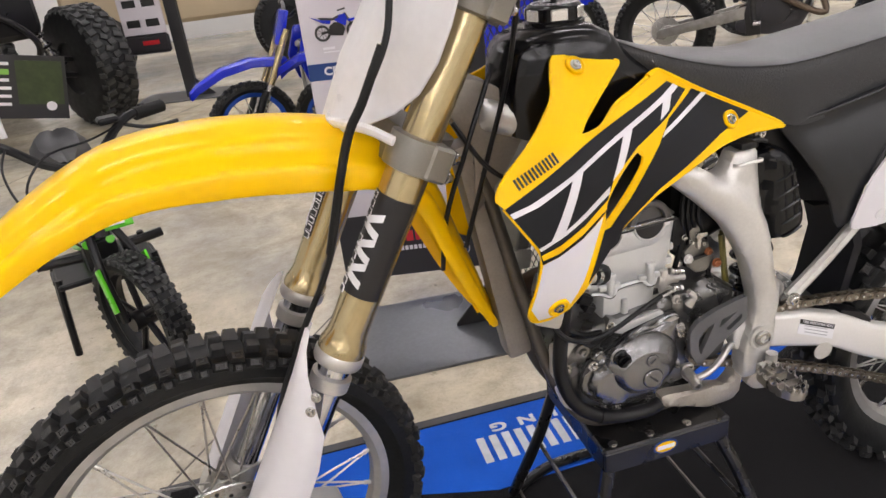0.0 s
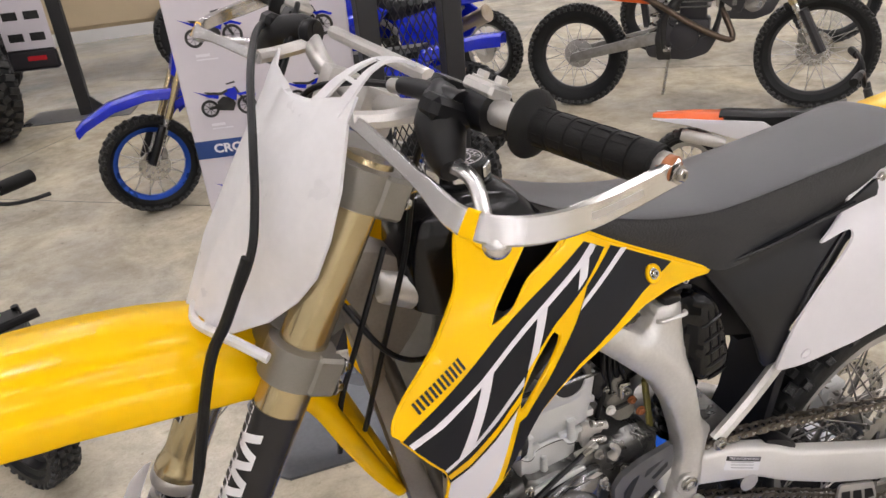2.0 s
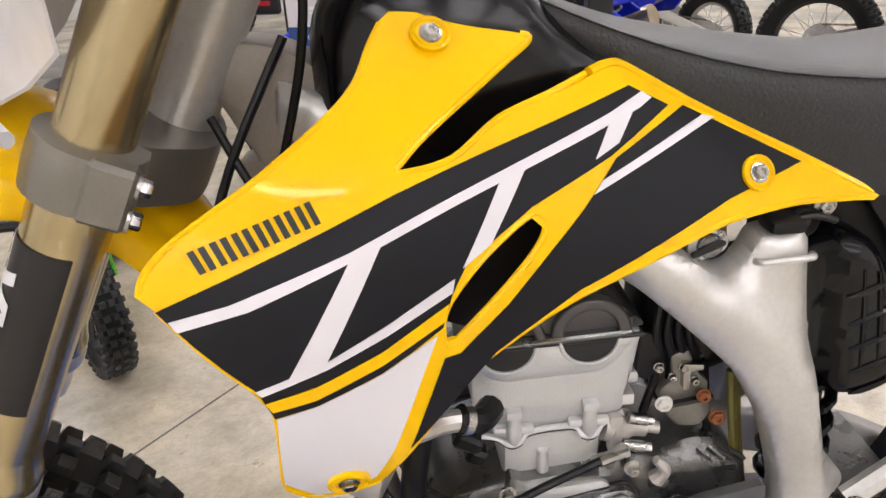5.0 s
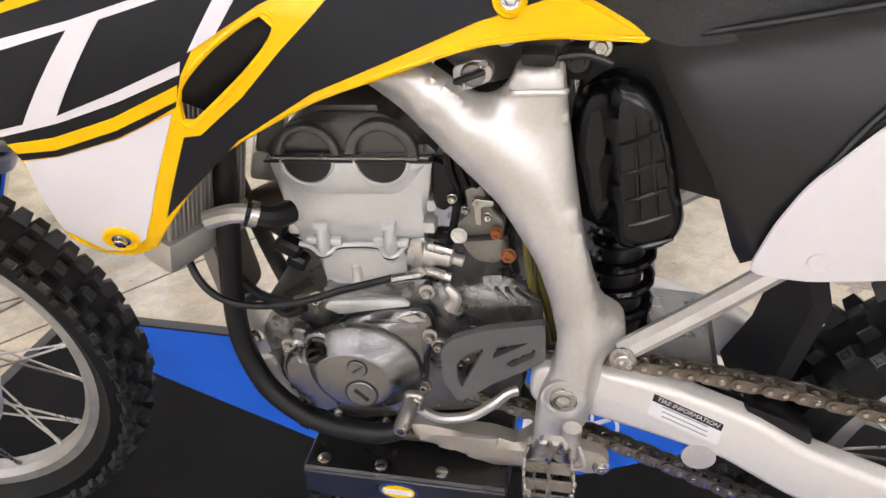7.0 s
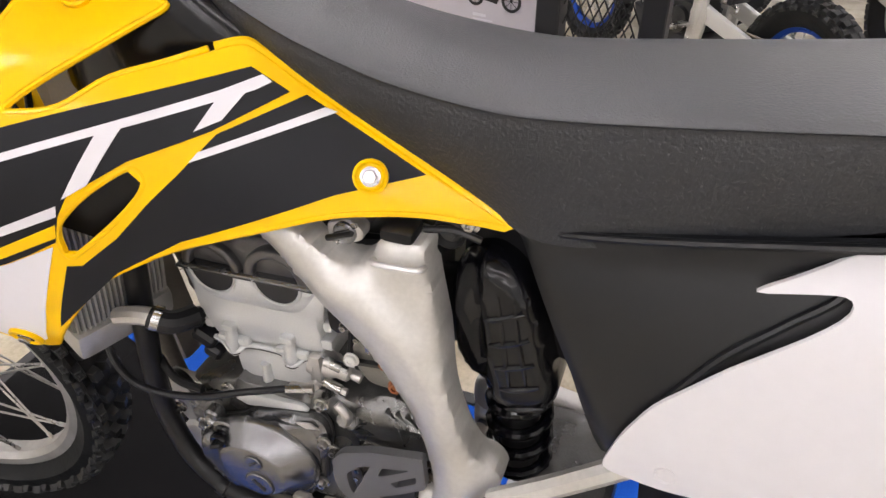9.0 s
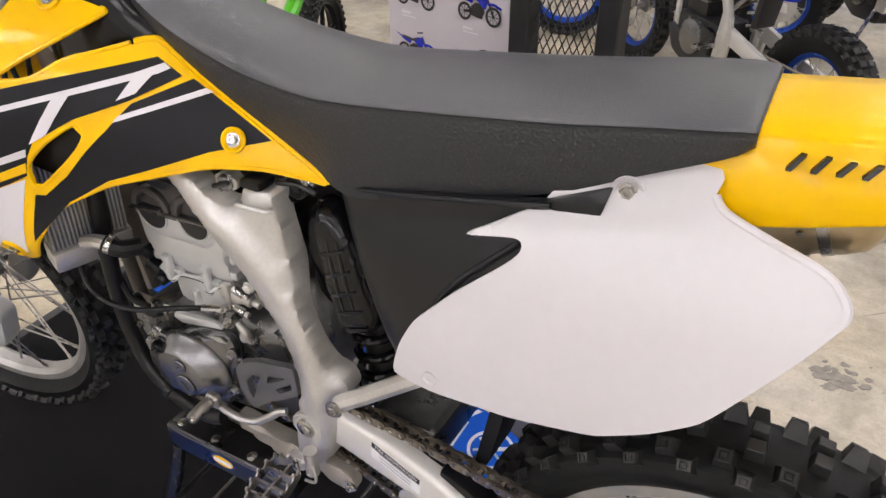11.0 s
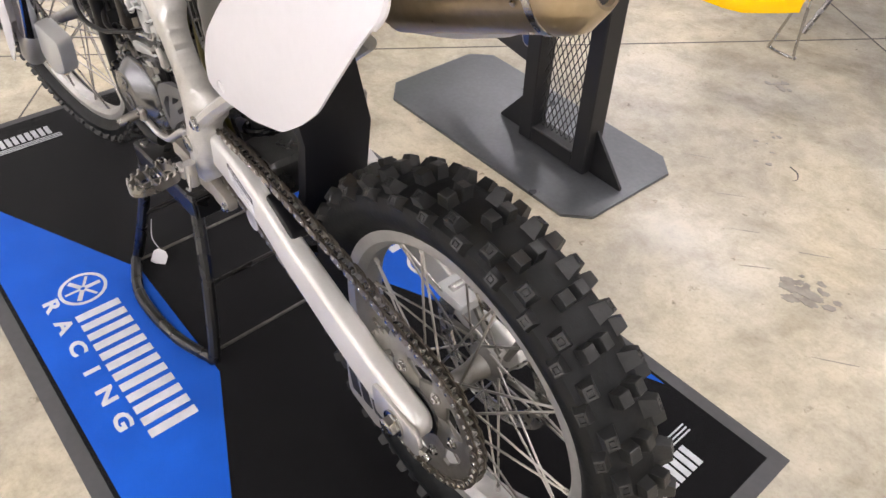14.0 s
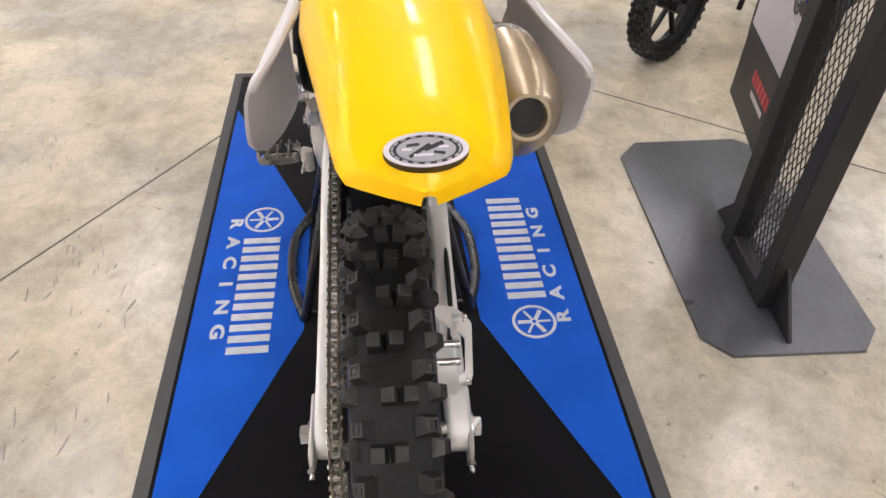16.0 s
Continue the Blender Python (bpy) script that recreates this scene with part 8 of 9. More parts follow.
part("round_mark_rim", lathe(bmesh.new(), [(0.024, 0), (0.024, 0.0006)], F0 @ Matrix.Translation((0.165, 0.27, 0.0022)), 24), DECAL_WHITE, poster)


def printed_bike(x, z, k, up):
    """A flat little picture of a motorcycle."""
    m = F0 @ Matrix.Translation((x, z, 0.0016)) @ Matrix.Diagonal((k, k, 1, 1))
    def shape(bm, pts, h):
        a = [bm.verts.new(m @ Vector((px, py, 0.0002))) for px, py in pts]
        b = [bm.verts.new(m @ Vector((px, py, h))) for px, py in pts]
        ring_faces(bm, [a, b])

    bm = bmesh.new()
    for cx, cr in ((-0.040, 0.020), (0.042, 0.022)):
        rings = [[bm.verts.new(m @ Vector((cx + r * math.cos(2 * math.pi * i / 20), -0.018 + r * math.sin(2 * math.pi * i / 20), h))) for i in range(20)] for r, h in ((cr - 0.006, 0), (cr, 0), (cr, 0.0006), (cr - 0.006, 0.0006))]
        ring_faces(bm, rings, closed=True)
        for i in range(4):
            box(bm, (cx, -0.018, 0.0003), (2 * cr - 0.006, 0.0012, 0.0005), m @ Matrix.Translation((cx, -0.018, 0)) @ Matrix.Rotation(math.pi * i / 4, 4, "Z") @ Matrix.Translation((-cx, 0.018, 0)))
    shape(bm, [(-0.020, -0.024), (-0.022, -0.004), (-0.008, 0.006), (0.012, 0.004), (0.018, -0.012), (0.010, -0.028)], 0.0006)
    shape(bm, [(-0.042, -0.015), (-0.012, -0.010), (-0.012, -0.018), (-0.042, -0.021)], 0.0006)
    shape(bm, [(0.018, 0.026), (0.024, 0.026), (0.046, -0.018), (0.040, -0.018)], 0.0006)
    shape(bm, [(-0.046, 0.020), (-0.010, 0.016), (0.006, 0.022), (0.004, 0.016), (-0.010, 0.010), (-0.040, 0.014)], 0.0010)
    shape(bm, [(0.004, 0.034), (0.024, 0.038), (0.025, 0.034), (0.006, 0.031)], 0.0006)
    part("print_dark", bm, DARKMETAL, up)
    bm = bmesh.new()
    shape(bm, [(-0.068, 0.024), (-0.040, 0.014), (-0.014, 0.012), (-0.018, 0.002), (-0.036, 0.006)], 0.0008)
    shape(bm, [(-0.008, 0.012), (0.006, 0.022), (0.022, 0.024), (0.026, 0.012), (0.020, -0.006), (0.010, 0.000)], 0.0008)
    shape(bm, [(0.024, 0.010), (0.044, 0.012), (0.066, 0.004), (0.062, 0.000), (0.044, 0.006), (0.028, 0.004)], 0.0008)
    part("print_blue", bm, BLUE, up)
    bm = bmesh.new()
    for x0, y0, w, h in ((-0.030, -0.055, 0.030, 0.006), (-0.022, -0.064, 0.046, 0.0028)):
        box(bm, (x0, y0, 0.0003), (w, h, 0.0006), m)
    part("print_caption", bm, DECAL_WHITE, up)


for zz in (0.60, 0.745, 0.985, 1.155, 1.325, 1.495):
    for xx in (-0.110, 0.105):
        printed_bike(xx, zz, 1.10, poster)


# ---- other machines in the hall ----
def place(x, y, yaw, lean=0):
    return Matrix.Translation((x, y, 0)) @ Matrix.Rotation(radians(yaw), 4, "Z") @ Matrix.Rotation(radians(lean), 4, "X")


ROWS_FAR = [(0.0, 15, 0.024, 0.026), (0.5, 40, 0.024, 0.022), (0.0, 68, 0.022, 0.018)]


def dirt_bike(name, m, label, k, rf, rr, plastic, rim_mat, seat_mat=BLACK, engine_mat=DARKMETAL, group="", far_tank=None, wb=1.30, arm_mat=SWING, guard_mat=None, frame_mat=FRAME, cover_mat=CASE, lift=0.0):
    """A motocross machine; x runs from its front axle at 0 back to the rear axle at wb * k."""
    top = tagged(empty(name, m), label, "motorcycle", group)
    W = wb * k
    for nm, x, r, w in (("front_wheel", 0, rf, 0.075 * k + 0.01), ("rear_wheel", W, rr, 0.10 * k + 0.005)):
        spoked_wheel(top, nm, Matrix.Translation((x, 0, r)), r, w, r - (0.055 * k + 0.015) * (1.35 if nm == "rear_wheel" else 1.05), 0.10 * k, 0.035 * k, 0.05, ROWS_FAR, "laced wheel with knobbly black tyre", rim_mat, HUB, 28, 0.018, 0.014)
    for s in (-1, 1):
        y = s * 0.085 * k
        lo = Vector((0.0, y, rf))
        hi = Vector((0.33 * k, y, rf + 0.62 * k))
        mid = lo.lerp(hi, 0.45)
        leg = part("fork_leg", rod(bmesh.new(), mid, hi, 0.024 * k, 12), GOLD, top)
        part("fork_slider", rod(bmesh.new(), lo, mid, 0.020 * k, 12), STEEL, leg)
        part("fork_guard", tube(bmesh.new(), [lo + Vector((-0.02 * k, s * 0.02, 0.02)), lo.lerp(mid, 0.9) + Vector((-0.03 * k, s * 0.02, 0))], 0.026 * k, 8, 2), guard_mat or plastic, leg)
        part("swingarm", slab(bmesh.new(), rounded([(0.78 * k, rr + 0.10 * k), (0.80 * k, rr + 0.17 * k), (W + 0.02, rr + 0.03 * k), (W + 0.03, rr - 0.025 * k)], 0.01), s * 0.075 * k, s * 0.10 * k, 0.004), arm_mat, top)
        part("shroud", slab(bmesh.new(), rounded([(0.36 * k, rf + 0.42 * k), (0.44 * k, rf + 0.62 * k), (0.82 * k, rf + 0.56 * k), (0.60 * k, rf + 0.36 * k), (0.42 * k, rf + 0.24 * k)], 0.02), s * 0.13 * k, s * 0.10 * k, 0.006), plastic, top)
        part("side_panel", slab(bmesh.new(), rounded([(0.90 * k, rf + 0.30 * k), (0.86 * k, rf + 0.50 * k), (1.22 * k, rf + 0.60 * k), (1.36 * k, rf + 0.52 * k), (1.20 * k, rf + 0.34 * k)], 0.02), s * 0.11 * k, s * 0.09 * k, 0.006), far_tank or plastic, top)
        part("frame_tube", tube(bmesh.new(), [(0.42 * k, s * 0.05 * k, rf + 0.50 * k), (0.62 * k, s * 0.10 * k, rf + 0.42 * k), (0.82 * k, s * 0.10 * k, rf + 0.24 * k), (0.82 * k, s * 0.09 * k, rf + 0.02)], 0.022 * k, 10), frame_mat, top)
        part("down_tube", tube(bmesh.new(), [(0.42 * k, s * 0.03 * k, rf + 0.44 * k), (0.44 * k, s * 0.06 * k, rf + 0.10 * k), (0.55 * k, s * 0.06 * k, rf - 0.05 * k), (0.82 * k, s * 0.07 * k, rf - 0.03 * k)], 0.014 * k, 8), frame_mat, top)
        part("foot_peg", box(bmesh.new(), (0.80 * k, s * 0.17 * k, rf + 0.06 * k), (0.04 * k, 0.10 * k, 0.016), bevel=0.003), STEEL, top)
    bm = bmesh.new()
    box(bm, (0.63 * k, 0, rf + 0.05 * k), (0.30 * k, 0.18 * k, 0.17 * k), bevel=0.03 * k, seg=2)
    box(bm, (0.58 * k, 0, rf + 0.24 * k), (0.15 * k, 0.14 * k, 0.24 * k), bevel=0.02 * k, seg=2)
    eng = part("engine", bm, engine_mat, top)
    for s in (-1, 1):
        part("engine_cover", lathe(bmesh.new(), [(0.085 * k, 0), (0.08 * k, 0.02), (0.05 * k, 0.03), (0.001, 0.03)], Matrix.Translation((0.62 * k, s * 0.09 * k, rf + 0.04 * k)) @ (SIDE if s < 0 else SIDE.inverted()), 20), cover_mat, eng)
    secs = []
    for x, w, z, d in ((0.50, 0.04, 0.66, 0.05), (0.62, 0.06, 0.62, 0.09), (0.82, 0.075, 0.60, 0.11), (1.05, 0.08, 0.62, 0.09), (1.22, 0.075, 0.64, 0.06)):
        secs.append([(x * k, y * w * k, rf + (z - q * d) * k) for y, q in ((-1, 1), (-1, 0.3), (-0.7, 0), (0.7, 0), (1, 0.3), (1, 1))])
    part("seat", loft(bmesh.new(), secs), seat_mat, top)
    for nm, rows in (("rear_fender", ((1.18, 0.08, 0.61), (1.35, 0.075, 0.65), (1.5, 0.065, 0.68), (1.62, 0.05, 0.69))), ("front_fender", ((0.30, 0.07, 0.44), (0.05, 0.075, 0.47), (-0.15, 0.07, 0.44), (-0.33, 0.05, 0.36), (-0.38, 0.03, 0.32)))):
        secs = []
        for x, w, z in rows:
            o = [(y * w * k, -q * k) for y, q in ((-1, 0.05), (-0.9, 0.012), (-0.5, 0), (0.5, 0), (0.9, 0.012), (1, 0.05))]
            secs.append([(x * k, y, rf + z * k + q) for y, q in o] + [(x * k, y * 0.95, rf + z * k + q - 0.006) for y, q in o[::-1]])
        part(nm, loft(bmesh.new(), secs), plastic, top)
    part("number_plate", slab(bmesh.new(), rounded([(0.26 * k, rf + 0.52 * k), (0.29 * k, rf + 0.52 * k), (0.37 * k, rf + 0.74 * k), (0.34 * k, rf + 0.74 * k)], 0.01), -0.09 * k, 0.09 * k, 0.008), plastic, top)
    hb = part("handlebar", tube(bmesh.new(), [(0.46 * k, -0.39 * k, rf + 0.76 * k), (0.42 * k, -0.2 * k, rf + 0.76 * k), (0.38 * k, -0.06 * k, rf + 0.70 * k), (0.38 * k, 0.06 * k, rf + 0.70 * k), (0.42 * k, 0.2 * k, rf + 0.76 * k), (0.46 * k, 0.39 * k, rf + 0.76 * k)], 0.011, 8), DARKMETAL, top)
    for s in (-1, 1):
        part("grip", rod(bmesh.new(), (0.458 * k, s * 0.37 * k, rf + 0.76 * k), (0.435 * k, s * 0.26 * k, rf + 0.76 * k), 0.017, 10), GRIP, hb)
    part("exhaust", tube(bmesh.new(), [(0.52 * k, 0.05 * k, rf + 0.26 * k), (0.45 * k, 0.11 * k, rf + 0.10 * k), (0.62 * k, 0.13 * k, rf + 0.16 * k), (0.90 * k, 0.12 * k, rf + 0.32 * k), (1.1 * k, 0.12 * k, rf + 0.42 * k)], 0.018 * k, 10), PIPE, top)
    part("muffler", rod(bmesh.new(), (1.02 * k, 0.12 * k, rf + 0.38 * k), (1.36 * k, 0.12 * k, rf + 0.52 * k), 0.05 * k, 16), MUFFLER, top)
    part("skid_plate", slab(bmesh.new(), rounded([(0.42 * k, rf + 0.06 * k), (0.48 * k, rf - 0.06 * k), (0.60 * k, rf - 0.10 * k), (0.82 * k, rf - 0.08 * k), (0.84 * k, rf - 0.02 * k), (0.60 * k, rf + 0.01 * k)], 0.03 * k), -0.10 * k, 0.10 * k, 0.01), CARD_DARK, eng, "black plastic skid plate")
    for s in (-1, 1):
        part("radiator", box(bmesh.new(), (0.455 * k, s * 0.085 * k, rf + 0.40 * k), (0.035 * k, 0.09 * k, 0.24 * k), bevel=0.006), FIN, top)
        part("clutch_cover", lathe(bmesh.new(), [(0.060 * k, 0), (0.056 * k, 0.016), (0.02 * k, 0.020), (0.001, 0.020)], Matrix.Translation((0.72 * k, s * 0.09 * k, rf + 0.05 * k)) @ (SIDE if s < 0 else SIDE.inverted()), 20), engine_mat, eng)
        part("subframe", tube(bmesh.new(), [(0.80 * k, s * 0.06 * k, rf + 0.20 * k), (1.02 * k, s * 0.07 * k, rf + 0.40 * k), (1.24 * k, s * 0.06 * k, rf + 0.56 * k)], 0.010 * k, 8), frame_mat, top)
        part("pivot_plate", slab(bmesh.new(), rounded([(0.78 * k, rf - 0.02 * k), (0.80 * k, rf + 0.20 * k), (0.86 * k, rf + 0.20 * k), (0.88 * k, rf + 0.10 * k), (0.86 * k, rf - 0.02 * k)], 0.012), s * 0.105 * k, s * 0.085 * k, 0.004), frame_mat, top)
        for i in range(6):
            a = 2 * math.pi * i / 6
            part("cover_bolt", lathe(bmesh.new(), [(0.006 * k, 0), (0.006 * k, 0.006)], Matrix.Translation(((0.62 + 0.085 * math.cos(a)) * k, s * 0.092 * k, rf + (0.04 + 0.085 * math.sin(a)) * k)) @ (SIDE if s < 0 else SIDE.inverted()), 6), STEEL, eng)
    for i in range(5):
        part("cylinder_fin", box(bmesh.new(), (0.57 * k, 0, rf + (0.20 + 0.03 * i) * k), (0.17 * k, 0.16 * k, 0.008 * k), bevel=0.003), HUB, eng)
    part("shock_spring", tube(bmesh.new(), [Vector((0.90 * k, 0, rf + 0.12 * k)).lerp(Vector((0.84 * k, 0, rf + 0.42 * k)), i / 40) + 0.035 * k * Vector((math.cos(i * 0.9), math.sin(i * 0.9), 0)) for i in range(41)], 0.007 * k, 6, 0), STEEL, top)
    part("mud_flap", slab(bmesh.new(), rounded([(0.96 * k, rf + 0.44 * k), (1.00 * k, rf + 0.44 * k), (0.95 * k, rf + 0.16 * k), (0.92 * k, rf + 0.16 * k)], 0.01), -0.05 * k, 0.05 * k, 0.003), CARD_DARK, top)
    part("brake_caliper", box(bmesh.new(), (0.07 * k, -0.075 * k, rf + 0.07 * k), (0.05 * k, 0.03 * k, 0.08 * k), bevel=0.008), HUB, top)
    part("rear_hub_carrier", box(bmesh.new(), (W - 0.06 * k, 0.065 * k, rr + 0.03 * k), (0.07 * k, 0.03 * k, 0.05 * k), bevel=0.006), HUB, top)
    part("chain_run", tube(bmesh.new(), [(0.74 * k, -0.06 * k, rf + 0.09 * k), (W, -0.06 * k, rr + 0.085 * k)], 0.006, 6, 2), CHAIN, top)
    part("rear_sprocket", lathe(bmesh.new(), [(0.09 * k, -0.002), (0.09 * k, 0.002)], Matrix.Translation((W, -0.06 * k, rr)) @ SIDE, 28), ALLOY, top)
    part("front_disc", lathe(bmesh.new(), [(0.10 * k, -0.002), (0.10 * k, 0.002)], Matrix.Translation((0, -0.065 * k, rf)) @ SIDE, 28), STEEL, top)
    part("side_stand", rod(bmesh.new(), (0.80 * k, -0.10 * k, rf), (0.84 * k, -0.24 * k, 0.004), 0.010, 8), STEEL, top)
    for ob in top.children:
        if ob.name.split(".")[0] in ("engine", "skid_plate", "down_tube"):
            ob.location += Vector((lift, 0, 0.8 * lift))
    return top


dirt_bike("small_dirt_bike", place(-1.40, 3.06, 14), "small blue dirt bike with blue rims", 0.80, 0.255, 0.22, BLUE, BLUE_RIM, group="blue dirt bikes", guard_mat=BLACK)
dirt_bike("small_dirt_bike", place(-0.97, 2.86, -41.5), "small blue dirt bike beside a wire stand", 0.89, 0.25, 0.245, BLUE, BLUE_RIM, group="blue dirt bikes", guard_mat=BLACK)
dirt_bike("small_dirt_bike", place(-0.28, 3.98, -60), "small blue dirt bike in a parked row", 0.97, 0.28, 0.27, BLUE, RIM, group="blue dirt bikes", guard_mat=BLACK)
dirt_bike("large_dirt_bike", place(0.45, 5.35, -60), "large blue motocross motorcycle in a parked row", 0.97, 0.30, 0.29, BLUE, RIM, group="blue dirt bikes", guard_mat=BLACK)
dirt_bike("enduro_motorcycle", place(2.45, 2.50, 139), "large black enduro motorcycle with orange trim", 1.06, 0.345, 0.335, CARD_DARK, RACK_BLACK, engine_mat=CARD_DARK, group="enduro motorcycles", far_tank=ORANGE, wb=1.36, arm_mat=HUB, frame_mat=DARKMETAL, cover_mat=CARD_DARK, lift=0.10)
dirt_bike("enduro_motorcycle", place(3.95, 3.75, 150), "large black and white enduro motorcycle", 1.06, 0.345, 0.335, WHITE, RACK_BLACK, group="enduro motorcycles", arm_mat=DARKMETAL)


def wire_stand(x, y, yaw):
    st = tagged(empty("wire_stand", place(x, y, yaw)), "bent steel rod triangle stand", "bike stand")
    part("rod_loop", tube(bmesh.new(), [(0, 0, 0.30), (-0.10, -0.01, 0.04), (-0.12, 0, 0.006), (-0.06, 0.02, 0.006), (-0.03, 0.05, 0.006), (0.0, 0.02, 0.05), (0.01, 0, 0.30)], 0.005, 8, 4), STEEL, st)


wire_stand(-0.47, 1.93, -35)


# electric balance bike
TURNED = Matrix.Translation((0.09, 0, 0)) @ Matrix.Rotation(radians(20), 4, "Z") @ Matrix.Translation((-0.09, 0, 0))


def balance_bike(m):
    top = tagged(empty("balance_bike", m), "black and green electric childrens balance bike", "balance bike")
    for nm, x in (("front_wheel", 0.0), ("rear_wheel", 0.70)):
        bm = bmesh.new()
        r = 0.172
        for k in range(5):
            a = 2 * math.pi * k / 5
            tube(bm, [(x + 0.02 * math.cos(a), 0, r + 0.02 * math.sin(a)), (x + 0.124 * math.cos(a + 0.12), 0, r + 0.124 * math.sin(a + 0.12))], 0.009, 8, 2)
        lathe(bm, [(0.126, -0.018), (0.130, -0.018), (0.130, 0.018), (0.126, 0.018), (0.119, 0.0), (0.126, -0.018)], Matrix.Translation((x, 0, r)) @ SIDE, 36, caps=False)
        lathe(bm, [(0.025, -0.035), (0.025, 0.035)], Matrix.Translation((x, 0, r)) @ SIDE, 16)
        w = part(nm, bm, BLACK, top, "black five-spoke cast wheel")
        c, t = tyre_mesh(r, 0.066, 0.130, 0.030, [(0.0, 14, 0.014, 0.013), (0.5, 45, 0.014, 0.012), (0, 72, 0.014, 0.012)], 0.007)
        for nm2, b, mt in (("tyre", c, RUBBER), ("tread", t, KNOB)):
            o = part(nm2, b, mt, w)
            o.location = (x, 0, r)
        if x < 0.2:
            w.matrix_local = TURNED
    for s in (-1, 1):
        part("fork_blade", tube(bmesh.new(), [(0.0, s * 0.045, 0.18), (0.03, s * 0.05, 0.30), (0.085, s * 0.03, 0.40)], 0.011, 8), BLACK, top).matrix_local = TURNED
        part("fork_decal", slab(bmesh.new(), [(-0.012, 0.22), (0.006, 0.21), (0.036, 0.32), (0.018, 0.33)], s * 0.058, s * 0.066, 0.002), GREEN, top).matrix_local = TURNED
        part("chain_stay", tube(bmesh.new(), [(0.70, s * 0.05, 0.165), (0.46, s * 0.045, 0.24), (0.28, s * 0.03, 0.30)], 0.012, 8), GREEN, top)
        part("foot_rest", box(bmesh.new(), (0.36, s * 0.11, 0.205), (0.09, 0.06, 0.018), bevel=0.005), BLACK, top)
    part("main_frame", tube(bmesh.new(), [(0.10, 0, 0.44), (0.20, 0, 0.37), (0.34, 0, 0.32), (0.48, 0, 0.36), (0.58, 0, 0.44)], 0.026, 10), GREEN, top, "bright green tubular frame")
    part("head_tube", rod(bmesh.new(), (0.075, 0, 0.38), (0.135, 0, 0.54), 0.022, 12), BLACK, top)
    shield = part("front_shield", slab(bmesh.new(), rounded([(0.060, 0.395), (0.075, 0.395), (0.135, 0.512), (0.12, 0.512)], 0.006), -0.080, 0.080, 0.010), GREEN, top, "green rimmed front shield")
    part("shield_face", slab(bmesh.new(), rounded([(0.054, 0.407), (0.064, 0.407), (0.115, 0.500), (0.105, 0.500)], 0.004), -0.060, 0.060, 0.004), PAPER, shield, "plain white face")
    part("battery_box", box(bmesh.new(), (0.38, 0, 0.235), (0.20, 0.09, 0.13), bevel=0.012, seg=2), BLACK, top)
    hb = part("handlebar", tube(bmesh.new(), [(0.255, -0.245, 0.625), (0.205, -0.15, 0.625), (0.165, -0.065, 0.565), (0.150, 0, 0.545), (0.165, 0.065, 0.565), (0.205, 0.15, 0.625), (0.255, 0.245, 0.625)], 0.011, 10), BLACK, top)
    for s in (-1, 1):
        part("grip", rod(bmesh.new(), (0.258, s * 0.252, 0.625), (0.218, s * 0.175, 0.625), 0.0165, 12), GRIP, hb)
        part("brake_lever", tube(bmesh.new(), [(0.190, s * 0.140, 0.612), (0.170, s * 0.180, 0.600), (0.182, s * 0.225, 0.592), (0.190, s * 0.270, 0.592)], 0.005, 8), BLACK, hb)
        part("foot_peg", rod(bmesh.new(), (0.24, s * 0.05, 0.285), (0.25, s * 0.16, 0.290), 0.013, 10), BLACK, top)
    part("thumb_switch", box(bmesh.new(), (0.190, -0.105, 0.632), (0.05, 0.05, 0.016), bevel=0.005), BLACK, hb)
    part("brake_cable", tube(bmesh.new(), [(0.185, -0.125, 0.615), (0.155, -0.05, 0.600), (0.12, 0.06, 0.590), (0.06, 0.12, 0.52), (0.05, 0.06, 0.40)], 0.003, 6), HOSE, hb)
    part("brake_cable", tube(bmesh.new(), [(0.190, 0.130, 0.615), (0.09, 0.150, 0.58), (0.03, 0.130, 0.50), (0.05, 0.05, 0.38)], 0.003, 6), HOSE, hb)
    secs = [[(x, y * w, z + q * 0.034) for y, q in ((-1, 0), (-0.7, 0.9), (-0.25, 0.95), (0, 0.8), (0.25, 0.95), (0.7, 0.9), (1, 0), (0, -0.5))] for x, w, z in ((0.44, 0.026, 0.465), (0.52, 0.045, 0.465), (0.62, 0.082, 0.475), (0.69, 0.080, 0.495), (0.72, 0.05, 0.505))]
    part("saddle", loft(bmesh.new(), secs), BLACK, top)
    part("seat_post", rod(bmesh.new(), (0.55, 0, 0.36), (0.59, 0, 0.47), 0.013, 10), BLACK, top)
    # square tube stand that holds it upright
    for s in (-1, 1):
        part("stand_leg", tube(bmesh.new(), [(0.26, s * 0.125, 0.235), (0.25, s * 0.135, 0.10), (0.255, s * 0.14, 0.010)], 0.010, 8, 2), BLACK, top)
        part("stand_leg", tube(bmesh.new(), [(0.46, s * 0.125, 0.235), (0.47, s * 0.135, 0.10), (0.465, s * 0.14, 0.010)], 0.010, 8, 2), BLACK, top)
    part("stand_plate", box(bmesh.new(), (0.36, 0, 0.215), (0.24, 0.26, 0.016), bevel=0.004), BLACK, top)
    return top


